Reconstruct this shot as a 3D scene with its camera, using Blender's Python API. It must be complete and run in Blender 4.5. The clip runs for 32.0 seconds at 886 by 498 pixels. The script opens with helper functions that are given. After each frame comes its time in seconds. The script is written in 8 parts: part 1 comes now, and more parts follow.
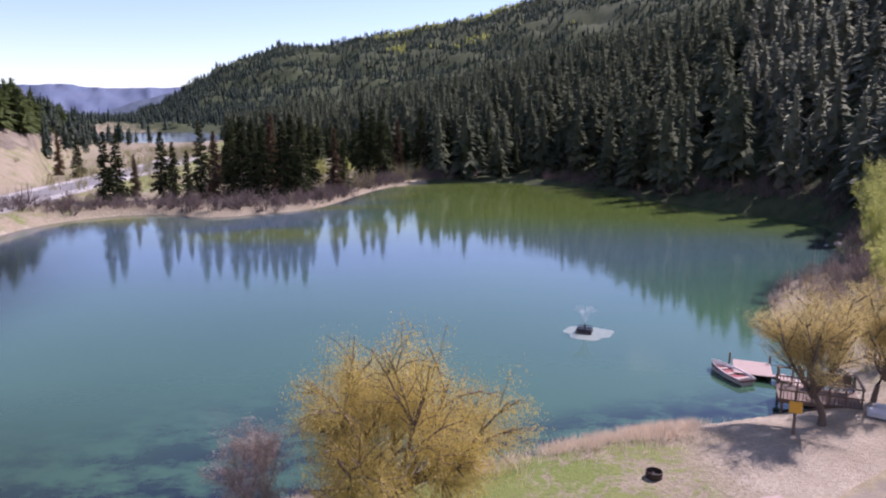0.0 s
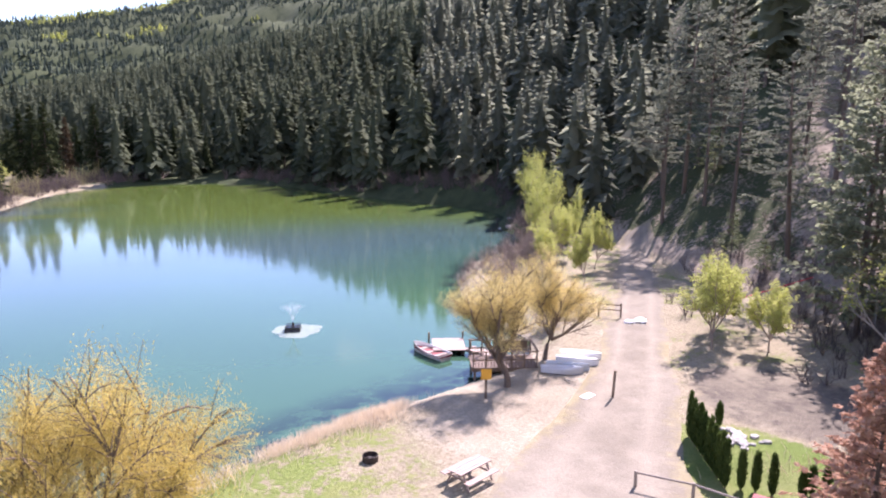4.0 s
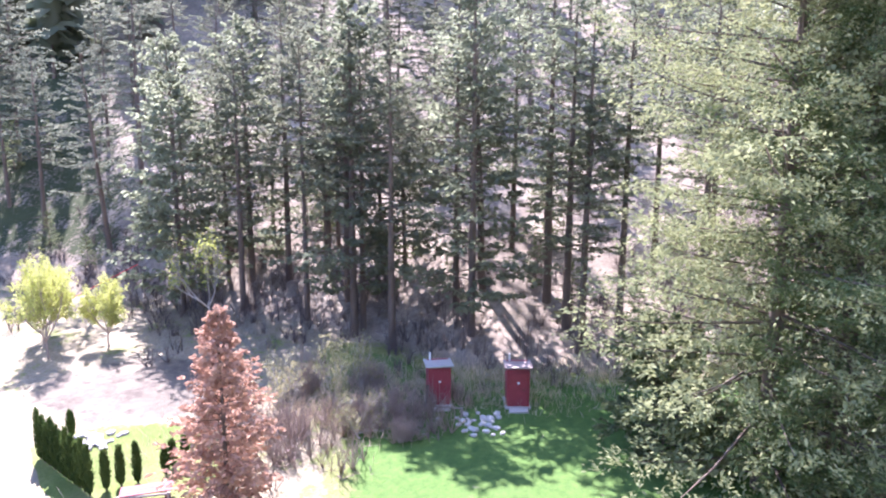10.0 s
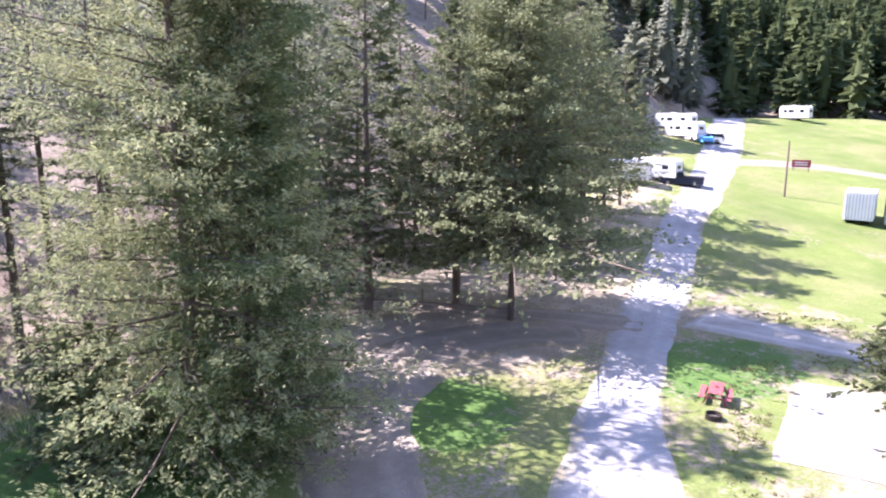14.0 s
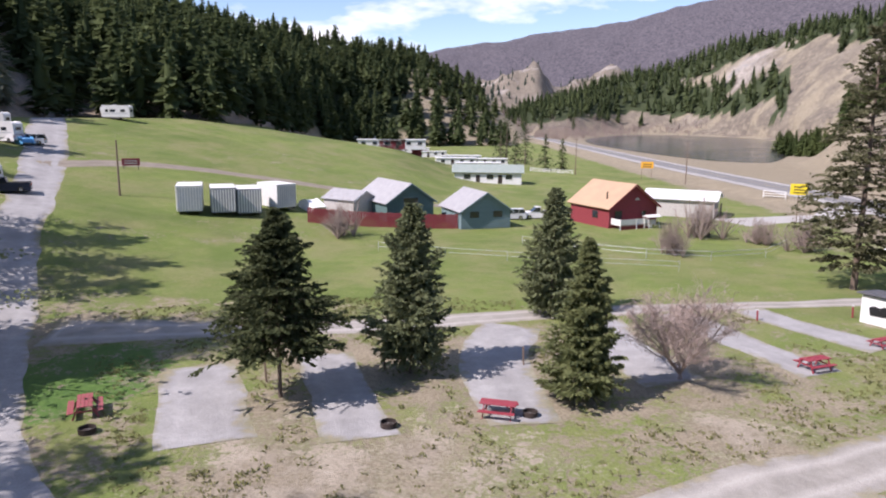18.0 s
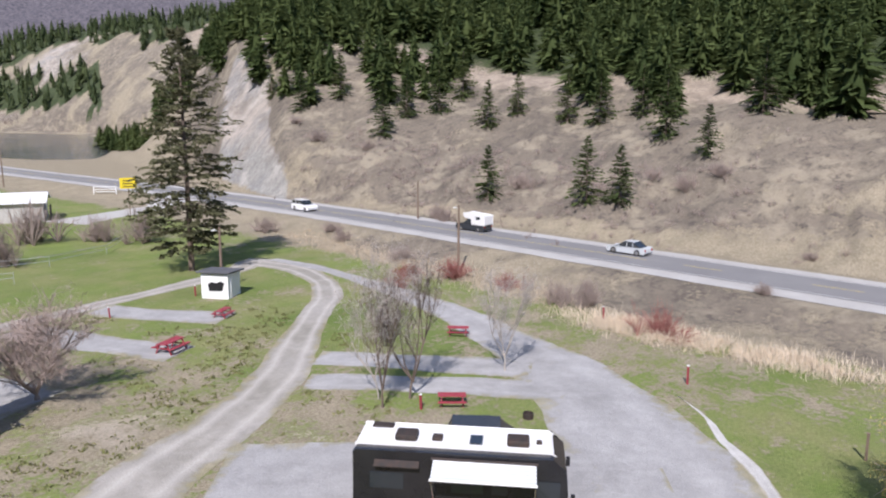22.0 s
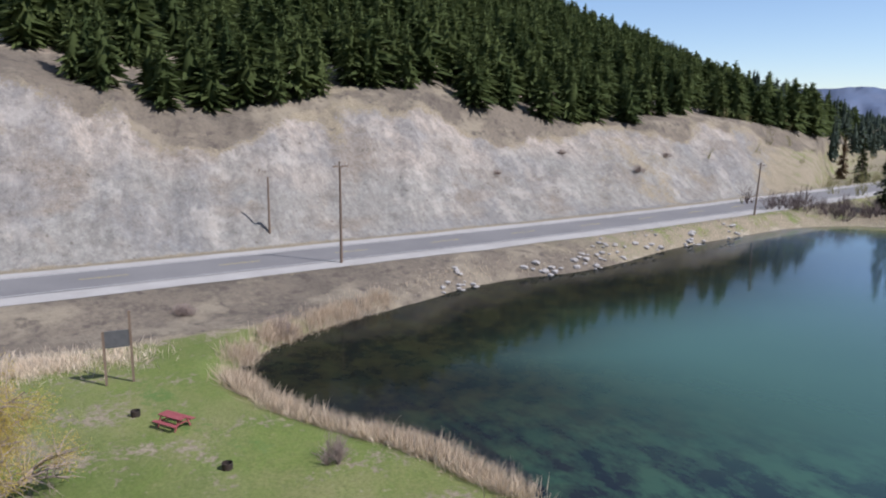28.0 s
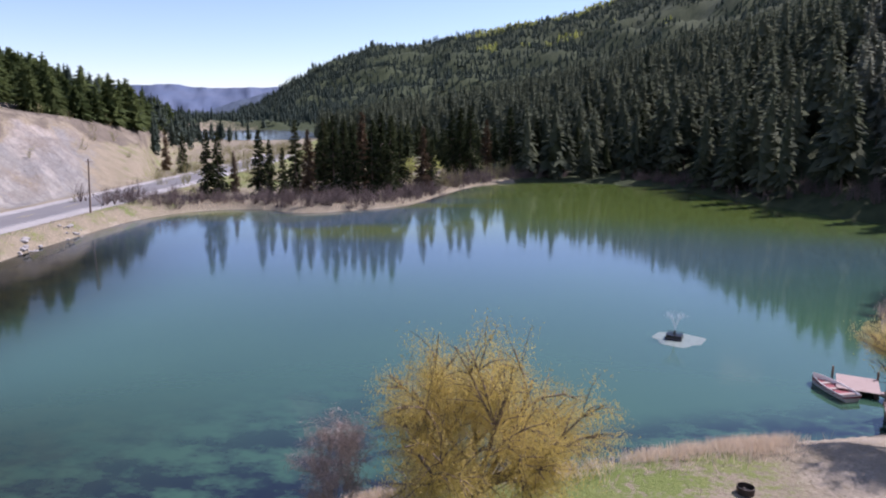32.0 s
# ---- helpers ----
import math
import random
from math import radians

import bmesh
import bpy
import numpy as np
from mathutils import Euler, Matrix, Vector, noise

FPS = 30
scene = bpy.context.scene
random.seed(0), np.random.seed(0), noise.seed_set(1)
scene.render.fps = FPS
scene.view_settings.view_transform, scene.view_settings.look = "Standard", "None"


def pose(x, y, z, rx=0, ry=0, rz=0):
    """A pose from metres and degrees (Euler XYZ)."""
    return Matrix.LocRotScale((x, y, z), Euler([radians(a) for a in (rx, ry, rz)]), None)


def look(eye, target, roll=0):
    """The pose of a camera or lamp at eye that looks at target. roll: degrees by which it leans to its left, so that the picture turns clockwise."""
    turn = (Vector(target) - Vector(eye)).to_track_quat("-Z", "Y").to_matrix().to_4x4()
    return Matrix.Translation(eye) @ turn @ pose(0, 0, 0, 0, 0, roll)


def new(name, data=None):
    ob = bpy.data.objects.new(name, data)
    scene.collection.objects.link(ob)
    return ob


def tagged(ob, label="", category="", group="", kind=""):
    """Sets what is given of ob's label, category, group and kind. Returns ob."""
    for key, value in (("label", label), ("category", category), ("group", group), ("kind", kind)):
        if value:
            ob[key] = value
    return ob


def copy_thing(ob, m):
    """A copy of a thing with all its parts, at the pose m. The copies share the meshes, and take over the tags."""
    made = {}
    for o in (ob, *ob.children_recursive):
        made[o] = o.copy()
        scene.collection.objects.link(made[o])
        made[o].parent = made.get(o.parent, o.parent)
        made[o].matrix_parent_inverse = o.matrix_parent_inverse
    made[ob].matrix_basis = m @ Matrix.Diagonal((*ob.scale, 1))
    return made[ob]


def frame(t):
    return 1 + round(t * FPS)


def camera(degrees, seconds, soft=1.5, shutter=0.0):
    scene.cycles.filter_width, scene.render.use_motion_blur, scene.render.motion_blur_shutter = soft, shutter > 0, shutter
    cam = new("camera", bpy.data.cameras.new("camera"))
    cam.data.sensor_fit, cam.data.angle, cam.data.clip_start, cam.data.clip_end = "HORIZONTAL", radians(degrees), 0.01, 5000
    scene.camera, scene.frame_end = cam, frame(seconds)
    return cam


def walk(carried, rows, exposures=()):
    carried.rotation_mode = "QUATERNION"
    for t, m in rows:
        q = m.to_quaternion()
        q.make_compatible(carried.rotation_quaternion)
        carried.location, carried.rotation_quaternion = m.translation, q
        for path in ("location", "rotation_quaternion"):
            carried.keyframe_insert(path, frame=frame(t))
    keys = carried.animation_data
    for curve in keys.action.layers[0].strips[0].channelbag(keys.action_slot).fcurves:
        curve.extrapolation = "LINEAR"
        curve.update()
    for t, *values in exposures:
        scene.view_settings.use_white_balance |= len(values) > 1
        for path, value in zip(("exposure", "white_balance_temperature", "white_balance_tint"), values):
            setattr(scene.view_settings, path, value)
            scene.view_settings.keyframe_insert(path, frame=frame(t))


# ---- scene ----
EYE = (0.0, 0.0, 15.5)
cam = camera(64.50, 32.0, soft=2.1)
# seconds, compass turn to the right, tilt, lean
TURNS = [
    (0, 1.19, -10.55, -0.26), (0.5, 3.87, -10.56, -0.23), (1, 6.67, -10.56, -0.28), (1.5, 9.61, -10.56, -0.27),
    (2, 12.58, -10.57, -0.21), (2.5, 15.66, -10.58, -0.23), (4.5, 29.15, -10.60, -0.37), (5, 32.99, -10.60, -0.35),
    (5.5, 36.98, -10.64, -0.35), (6, 41.07, -10.65, -0.33), (6.5, 45.45, -10.71, -0.32), (7, 49.95, -10.74, -0.28),
    (7.5, 54.45, -10.74, -0.31), (8, 59.00, -10.82, -0.25), (8.5, 63.56, -10.81, -0.25), (9, 68.18, -10.83, -0.19),
    (9.5, 72.95, -10.88, -0.26), (10, 77.87, -10.91, -0.24), (10.5, 83.06, -10.94, -0.28), (11, 88.34, -10.94, -0.38),
    (11.5, 93.87, -10.92, -0.45), (12, 99.86, -10.95, -0.49), (12.5, 105.98, -10.93, -0.44), (13, 112.19, -10.89, -0.45),
    (13.5, 118.40, -10.88, -0.41), (14, 124.64, -10.89, -0.43), (14.5, 130.91, -10.88, -0.39), (16.5, 156.18, -10.67, -0.57),
    (17, 162.57, -10.64, -0.59), (17.5, 169.01, -10.56, -0.50), (18, 175.42, -10.49, -0.52), (18.5, 181.79, -10.47, -0.54),
    (19, 188.16, -10.44, -0.51), (19.5, 194.55, -10.40, -0.44), (20, 200.90, -10.39, -0.42), (20.5, 207.26, -10.40, -0.38),
    (21, 213.63, -10.41, -0.38), (21.5, 220.03, -10.45, -0.34), (22, 226.48, -10.47, -0.34), (22.5, 232.89, -10.50, -0.29),
    (23, 239.22, -10.58, -0.31), (23.5, 245.60, -10.64, -0.51), (24, 251.99, -10.66, -0.55), (24.5, 258.39, -10.67, -0.48),
    (25, 264.78, -10.70, -0.51), (25.5, 271.18, -10.71, -0.49), (27.5, 296.79, -10.75, -0.55), (28, 303.16, -10.74, -0.59),
    (28.5, 309.54, -10.74, -0.58), (29, 315.90, -10.72, -0.46), (29.5, 322.25, -10.73, -0.44), (30, 328.66, -10.68, -0.43),
    (30.5, 334.98, -10.69, -0.41), (31, 341.32, -10.70, -0.33), (31.5, 347.70, -10.66, -0.42), (32, 354.06, -10.67, -0.37),
]


def aim(turn, tilt, lean):
    return Matrix.Translation(EYE) @ pose(0, 0, 0, 0, 0, -turn) @ pose(0, 0, 0, 90 + tilt) @ pose(0, 0, 0, 0, 0, -lean)


EXPOSURES = [(0, 0.6, 6400, 38), (1, 0.78, 6500, 37), (2.5, 1.2, 6550, 35), (4.5, 1.55, 6550, 32), (6, 1.68, 6600, 31), (8, 1.86, 6300, 30), (9, 2.3, 6100, 31), (10.5, 2.6, 5950, 32), (12, 2.75, 5950, 35), (13.5, 2.35, 6100, 34), (14.5, 1.85, 6250, 31), (16.5, 1.0, 6500, 26), (18, 0.54, 6550, 24), (20, 0.32, 6400, 20), (23, 0.46, 6350, 17), (25, 0.25, 6350, 17), (27.5, 0.15, 6250, 16.5), (29, 0.17, 6250, 17), (30.5, 0.24, 6250, 22), (32, 0.42, 6250, 30)]
walk(cam, [(t, aim(a, b, c)) for t, a, b, c in TURNS], EXPOSURES)

# ---- light ----
SUN_TURN, SUN_UP = 56.0, 47.0
world = bpy.data.worlds.new("sky")
scene.world = world
world.use_nodes = True


def build_sky():
    nt = world.node_tree
    nd, ln = nt.nodes, nt.links
    nd.clear()
    out = nd.new("ShaderNodeOutputWorld")
    bg = nd.new("ShaderNodeBackground")
    sky = nd.new("ShaderNodeTexSky")
    sky.sky_type, sky.sun_disc = "NISHITA", False
    sky.sun_elevation, sky.sun_rotation = radians(SUN_UP), radians(SUN_TURN)
    sky.altitude, sky.air_density, sky.dust_density, sky.ozone_density = 900, 1.0, 0.2, 3.0
    # soft fair-weather clouds, low over the hills
    co = nd.new("ShaderNodeTexCoord")
    mp = nd.new("ShaderNodeMapping")
    mp.inputs["Scale"].default_value = (1.0, 1.0, 3.2)
    mp.inputs["Location"].default_value = (1.73, 0.62, 0.4)
    nz = nd.new("ShaderNodeTexNoise")
    nz.inputs["Scale"].default_value, nz.inputs["Detail"].default_value, nz.inputs["Roughness"].default_value = 3.2, 6, 0.55
    rp = nd.new("ShaderNodeValToRGB")
    rp.color_ramp.elements[0].position, rp.color_ramp.elements[1].position = 0.57, 0.69
    mx = nd.new("ShaderNodeMixRGB")
    mx.inputs[2].default_value = (8.5, 8.6, 8.8, 1)
    ln.new(co.outputs["Generated"], mp.inputs["Vector"])
    ln.new(mp.outputs["Vector"], nz.inputs["Vector"])
    sp = nd.new("ShaderNodeSeparateXYZ")
    ln.new(co.outputs["Generated"], sp.inputs["Vector"])
    more = nd.new("ShaderNodeMath")  # more cloud to the south
    more.operation = "MULTIPLY_ADD"
    more.inputs[1].default_value = -0.10
    ln.new(sp.outputs["Y"], more.inputs[0])
    ln.new(nz.outputs["Fac"], more.inputs[2])
    ln.new(more.outputs[0], rp.inputs["Fac"])
    ln.new(rp.outputs["Color"], mx.inputs["Fac"])
    ln.new(sky.outputs["Color"], mx.inputs[1])
    ln.new(mx.outputs["Color"], bg.inputs["Color"])
    bg.inputs["Strength"].default_value = 0.125
    ln.new(bg.outputs["Background"], out.inputs["Surface"])


build_sky()
sun = new("sun", bpy.data.lights.new("sun", "SUN"))
sun.data.energy, sun.data.angle, sun.data.color = 5.0, radians(0.53), (1.0, 0.965, 0.92)
_s = Vector((math.sin(radians(SUN_TURN)) * math.cos(radians(SUN_UP)), math.cos(radians(SUN_TURN)) * math.cos(radians(SUN_UP)), math.sin(radians(SUN_UP))))
sun.matrix_world = look(_s * 300, (0, 0, 0))


# ---- materials ----
def mix_rgb(nt, fac, a, b, blend="MIX"):
    m = nt.nodes.new("ShaderNodeMixRGB")
    m.blend_type = blend
    for sock, v in ((m.inputs[0], fac), (m.inputs[1], a), (m.inputs[2], b)):
        if isinstance(v, bpy.types.NodeSocket):
            nt.links.new(v, sock)
        elif isinstance(v, (int, float)):
            sock.default_value = v
        else:
            sock.default_value = (*v, 1)
    return m.outputs[0]


def noise_fac(nt, scale, detail=4, lo=0.35, hi=0.65, vec=None, rough=0.55, stretch=None):
    n = nt.nodes.new("ShaderNodeTexNoise")
    n.inputs["Scale"].default_value, n.inputs["Detail"].default_value, n.inputs["Roughness"].default_value = scale, detail, rough
    if vec is None:
        vec = nt.nodes.new("ShaderNodeTexCoord").outputs["Object"]
    if stretch:
        m = nt.nodes.new("ShaderNodeMapping")
        m.inputs["Scale"].default_value = stretch
        nt.links.new(vec, m.inputs["Vector"])
        vec = m.outputs["Vector"]
    nt.links.new(vec, n.inputs["Vector"])
    r = nt.nodes.new("ShaderNodeMapRange")
    r.inputs["From Min"].default_value, r.inputs["From Max"].default_value = lo, hi
    nt.links.new(n.outputs["Fac"], r.inputs["Value"])
    return r.outputs["Result"]


def math_node(nt, op, a, b=0.0):
    m = nt.nodes.new("ShaderNodeMath")
    m.operation = op
    for sock, v in ((m.inputs[0], a), (m.inputs[1], b)):
        if isinstance(v, bpy.types.NodeSocket):
            nt.links.new(v, sock)
        else:
            sock.default_value = v
    return m.outputs[0]


def attr(nt, name):
    a = nt.nodes.new("ShaderNodeAttribute")
    a.attribute_name = name
    return a.outputs["Fac"]


def start_mat(name):
    m = bpy.data.materials.new(name)
    m.use_nodes = True
    return m, m.node_tree, m.node_tree.nodes["Principled BSDF"]


def bump(nt, bsdf, height, strength=0.3, dist=0.05):
    b = nt.nodes.new("ShaderNodeBump")
    b.inputs["Strength"].default_value, b.inputs["Distance"].default_value = strength, dist
    nt.links.new(height, b.inputs["Height"])
    nt.links.new(b.outputs["Normal"], bsdf.inputs["Normal"])


def plain(name, col, col2=None, rough=0.6, metal=0.0, scale=3.0, grain=40.0, bump_s=0.15, vary=0.12, stretch=None):
    """A painted or raw surface: stains at a large scale, grain at a small one, a little relief."""
    m, nt, b = start_mat(name)
    col2 = col2 or tuple(c * 0.72 for c in col)
    c = mix_rgb(nt, noise_fac(nt, scale, 5, 0.3, 0.7, stretch=stretch), col, col2)
    g = noise_fac(nt, grain, 3, 0.2, 0.8, stretch=stretch)
    c = mix_rgb(nt, math_node(nt, "MULTIPLY", g, vary), c, tuple(v * 0.45 for v in col))
    oi = nt.nodes.new("ShaderNodeObjectInfo")
    c = mix_rgb(nt, math_node(nt, "MULTIPLY", oi.outputs["Random"], 0.14), c, tuple(v * 0.6 for v in col))
    nt.links.new(c, b.inputs["Base Color"])
    b.inputs["Roughness"].default_value, b.inputs["Metallic"].default_value = rough, metal
    if bump_s:
        bump(nt, b, g, bump_s, 0.02)
    return m


def leafy(name, dark, light, clear=0.3, rough=0.85):
    """Needles or leaves: colour varies from tree to tree (tint) and from clump to clump."""
    m, nt, b = start_mat(name)
    oi = nt.nodes.new("ShaderNodeObjectInfo")
    gm = nt.nodes.new("ShaderNodeNewGeometry")
    f = math_node(nt, "FRACT", math_node(nt, "ADD", attr(nt, "tint"), oi.outputs["Random"]))
    c = mix_rgb(nt, math_node(nt, "ADD", math_node(nt, "MULTIPLY", f, 0.55), math_node(nt, "MULTIPLY", gm.outputs["Random Per Island"], 0.45)), dark, light)
    nt.links.new(c, b.inputs["Base Color"])
    b.inputs["Roughness"].default_value = rough
    b.inputs["Specular IOR Level"].default_value = 0.08
    tr = nt.nodes.new("ShaderNodeBsdfTranslucent")
    nt.links.new(c, tr.inputs["Color"])
    ms = nt.nodes.new("ShaderNodeMixShader")
    ms.inputs[0].default_value = clear
    nt.links.new(b.outputs[0], ms.inputs[1])
    nt.links.new(tr.outputs[0], ms.inputs[2])
    nt.links.new(ms.outputs[0], nt.nodes["Material Output"].inputs["Surface"])
    return m


FIR = leafy("fir_needles", (0.040, 0.060, 0.028), (0.125, 0.155, 0.066), 0.34)
# the hillside's hazy backlight is put into these greyed needles
PINE = leafy("pine_needles", (0.100, 0.112, 0.078), (0.225, 0.238, 0.165), 0.62)
FIR_LIGHT = leafy("light_fir_needles", (0.088, 0.112, 0.058), (0.26, 0.285, 0.15), 0.38)
# far needles: distance haze is painted in as a bluish cast
HAZE_FIR = leafy("hazed_fir_needles", (0.030, 0.048, 0.040), (0.085, 0.110, 0.085), 0.25)
SHORE_FIR = leafy("shore_fir_needles", (0.020, 0.030, 0.014), (0.066, 0.080, 0.034), 0.3)
# a little of the same haze blue is mixed into these needles
LAKE_FIR = leafy("lakeside_fir_needles", (0.055, 0.072, 0.048), (0.150, 0.170, 0.110), 0.4)
# greyed and lightened to carry the haze towards the sun
EAST_FIR = leafy("east_fir_needles", (0.110, 0.128, 0.100), (0.285, 0.30, 0.222), 0.54)
# paler needles, again with the slope's haze put into the colour
WOOD_FIR = leafy("wood_fir_needles", (0.140, 0.160, 0.108), (0.285, 0.310, 0.205), 0.64)
RUSTY = leafy("rusty_needles", (0.075, 0.055, 0.035), (0.17, 0.115, 0.07), 0.3)
OLD_FIR = leafy("old_fir_needles", (0.085, 0.090, 0.05), (0.19, 0.185, 0.105), 0.4)
# sunlit left fir and shade-dark right fir: side light put into needle colours
LIT_FIR = leafy("lit_fir_needles", (0.090, 0.118, 0.056), (0.38, 0.395, 0.21), 0.36)
SHADED_FIR = leafy("shaded_fir_needles", (0.045, 0.076, 0.034), (0.215, 0.26, 0.115), 0.3)
PALE_WILLOW = leafy("pale_willow_leaves", (0.48, 0.385, 0.13), (0.72, 0.60, 0.28), 0.5)
TUFT = leafy("grass_tuft", (0.085, 0.105, 0.035), (0.24, 0.235, 0.105), 0.3)
YOUNG = leafy("young_needles", (0.038, 0.060, 0.022), (0.108, 0.138, 0.050), 0.34)
DARK_FIR = leafy("dark_fir_needles", (0.045, 0.062, 0.030), (0.150, 0.168, 0.080), 0.4)
CAMP_FIR = leafy("camp_fir_needles", (0.100, 0.128, 0.060), (0.285, 0.305, 0.135), 0.5)
DEAD = leafy("dead_needles", (0.38, 0.22, 0.16), (0.62, 0.43, 0.32), 0.35)
WILLOW = leafy("willow_leaves", (0.48, 0.375, 0.10), (0.72, 0.59, 0.225), 0.5)
SPRING = leafy("spring_leaves", (0.32, 0.36, 0.09), (0.54, 0.56, 0.20), 0.45)
HEDGE = leafy("hedge_leaves", (0.04, 0.07, 0.02), (0.10, 0.145, 0.04), 0.3)
REED = leafy("dry_reed", (0.38, 0.305, 0.215), (0.68, 0.585, 0.45), 0.25)
CATTAIL = leafy("dry_cattail", (0.50, 0.40, 0.29), (0.82, 0.72, 0.58), 0.3)
BARK = plain("bark", (0.12, 0.09, 0.07), (0.22, 0.165, 0.13), 0.9, scale=1.5, grain=9, bump_s=0.6, vary=0.5, stretch=(1, 1, 0.2))
PALE_BARK = plain("pale_bark", (0.46, 0.42, 0.37), (0.30, 0.26, 0.23), 0.85, scale=2, grain=12, bump_s=0.4, vary=0.4)
TWIG = plain("grey_twig", (0.27, 0.21, 0.185), (0.37, 0.30, 0.26), 0.9, scale=2, grain=12, bump_s=0.2)
# purple-dark shore brush; also darkens the slope brush to paint its shade
DARK_TWIG = plain("dark_twig", (0.105, 0.080, 0.078), (0.16, 0.125, 0.115), 0.9, scale=2, grain=12, bump_s=0.2)
FINE_TWIG = leafy("fine_twigs", (0.24, 0.18, 0.155), (0.42, 0.34, 0.30), 0.15)
PALE_TWIG = leafy("pale_fine_twigs", (0.30, 0.265, 0.235), (0.50, 0.46, 0.42), 0.15)
OLIVE_TWIG = leafy("budding_twigs", (0.24, 0.23, 0.11), (0.42, 0.39, 0.21), 0.3)
RED_TWIG = plain("red_twig", (0.26, 0.085, 0.075), (0.33, 0.15, 0.12), 0.85, scale=2, grain=12, bump_s=0.2)


def ground_material():
    """Grass, dry grass, bare earth, forest litter and pale cut slope, mixed by what grows where; wood ground carries
    painted tree shade.
    """
    m, nt, b = start_mat("ground")
    big = noise_fac(nt, 0.045, 4, 0.35, 0.65)
    mid = noise_fac(nt, 0.35, 5, 0.35, 0.65)
    fine = noise_fac(nt, 2.2, 7, 0.36, 0.64, rough=0.75)
    grain = noise_fac(nt, 14.0, 4, 0.3, 0.7)
    lush = mix_rgb(nt, mid, (0.125, 0.205, 0.038), (0.200, 0.265, 0.068))
    lush = mix_rgb(nt, math_node(nt, "MULTIPLY", big, 0.6), lush, (0.095, 0.145, 0.034))
    lush = mix_rgb(nt, math_node(nt, "MULTIPLY", noise_fac(nt, 0.13, 6, 0.44, 0.62, rough=0.68), 0.75), lush, (0.275, 0.25, 0.13))
    lush = mix_rgb(nt, math_node(nt, "MULTIPLY", fine, 0.42), lush, (0.225, 0.215, 0.09))
    lush = mix_rgb(nt, math_node(nt, "MULTIPLY", noise_fac(nt, 0.075, 5, 0.5, 0.66, rough=0.6), 0.55), lush, (0.070, 0.125, 0.024))
    lush = mix_rgb(nt, math_node(nt, "MULTIPLY", noise_fac(nt, 0.5, 4, 0.4, 0.65, stretch=(0.12, 1.0, 0.5)), 0.4), lush, (0.20, 0.235, 0.085))
    dry = mix_rgb(nt, mid, (0.30, 0.255, 0.185), (0.215, 0.185, 0.132))
    dry = mix_rgb(nt, math_node(nt, "MULTIPLY", fine, 0.55), dry, (0.42, 0.365, 0.275))
    litter = mix_rgb(nt, mid, (0.27, 0.225, 0.18), (0.43, 0.365, 0.29))
    litter = mix_rgb(nt, math_node(nt, "MULTIPLY", fine, 0.6), litter, (0.12, 0.095, 0.075))
    streak = noise_fac(nt, 2.4, 8, 0.36, 0.62, stretch=(0.5, 1.0, 0.14), rough=0.8)
    sep = nt.nodes.new("ShaderNodeSeparateXYZ")
    nt.links.new(nt.nodes.new("ShaderNodeTexCoord").outputs["Object"], sep.inputs["Vector"])
    bed = nt.nodes.new("ShaderNodeMapRange")  # pale clay lies over blue-grey stone
    bed.inputs["From Min"].default_value, bed.inputs["From Max"].default_value = 6.5, 13.0
    nt.links.new(math_node(nt, "ADD", sep.outputs["Z"], math_node(nt, "MULTIPLY", math_node(nt, "SUBTRACT", noise_fac(nt, 0.09, 4, 0.3, 0.7), 0.5), 9.0)), bed.inputs["Value"])
    rock = mix_rgb(nt, bed.outputs["Result"], (0.285, 0.285, 0.262), (0.475, 0.410, 0.345))
    rock = mix_rgb(nt, math_node(nt, "MULTIPLY", noise_fac(nt, 0.085, 5, 0.49, 0.58, rough=0.6), 0.7), rock, (0.200, 0.210, 0.220))
    rock = mix_rgb(nt, math_node(nt, "MULTIPLY", noise_fac(nt, 0.10, 6, 0.52, 0.63, rough=0.62, stretch=(1.0, 0.8, 1.6)), 0.8), rock, (0.215, 0.172, 0.128))
    rock = mix_rgb(nt, math_node(nt, "MULTIPLY", streak, 0.62), rock, (0.135, 0.128, 0.118))
    runs = noise_fac(nt, 0.75, 7, 0.46, 0.60, stretch=(0.8, 1.0, 0.10), rough=0.75)
    rock = mix_rgb(nt, math_node(nt, "MULTIPLY", runs, 0.5), rock, (0.115, 0.108, 0.100))
    washed = noise_fac(nt, 0.22, 6, 0.54, 0.64, stretch=(0.9, 1.0, 0.35), rough=0.7)
    rock = mix_rgb(nt, math_node(nt, "MULTIPLY", washed, 0.38), rock, (0.52, 0.485, 0.43))
    chips = noise_fac(nt, 1.3, 9, 0.44, 0.58, rough=0.9)
    rock = mix_rgb(nt, math_node(nt, "MULTIPLY", chips, 0.26), rock, (0.55, 0.52, 0.47))
    pits = noise_fac(nt, 0.8, 6, 0.60, 0.68, rough=0.75)
    rock = mix_rgb(nt, math_node(nt, "MULTIPLY", pits, 0.8), rock, (0.085, 0.074, 0.062))
    layers = noise_fac(nt, 0.9, 7, 0.42, 0.60, stretch=(0.25, 0.25, 0.9), rough=0.75)
    rock = mix_rgb(nt, math_node(nt, "MULTIPLY", layers, 0.25), rock, (0.17, 0.15, 0.132))
    scorch = mix_rgb(nt, big, (0.142, 0.124, 0.100), (0.215, 0.186, 0.145))
    scorch = mix_rgb(nt, math_node(nt, "MULTIPLY", fine, 0.7), scorch, (0.075, 0.062, 0.055))
    scorch = mix_rgb(nt, math_node(nt, "MULTIPLY", mid, 0.45), scorch, (0.23, 0.195, 0.15))
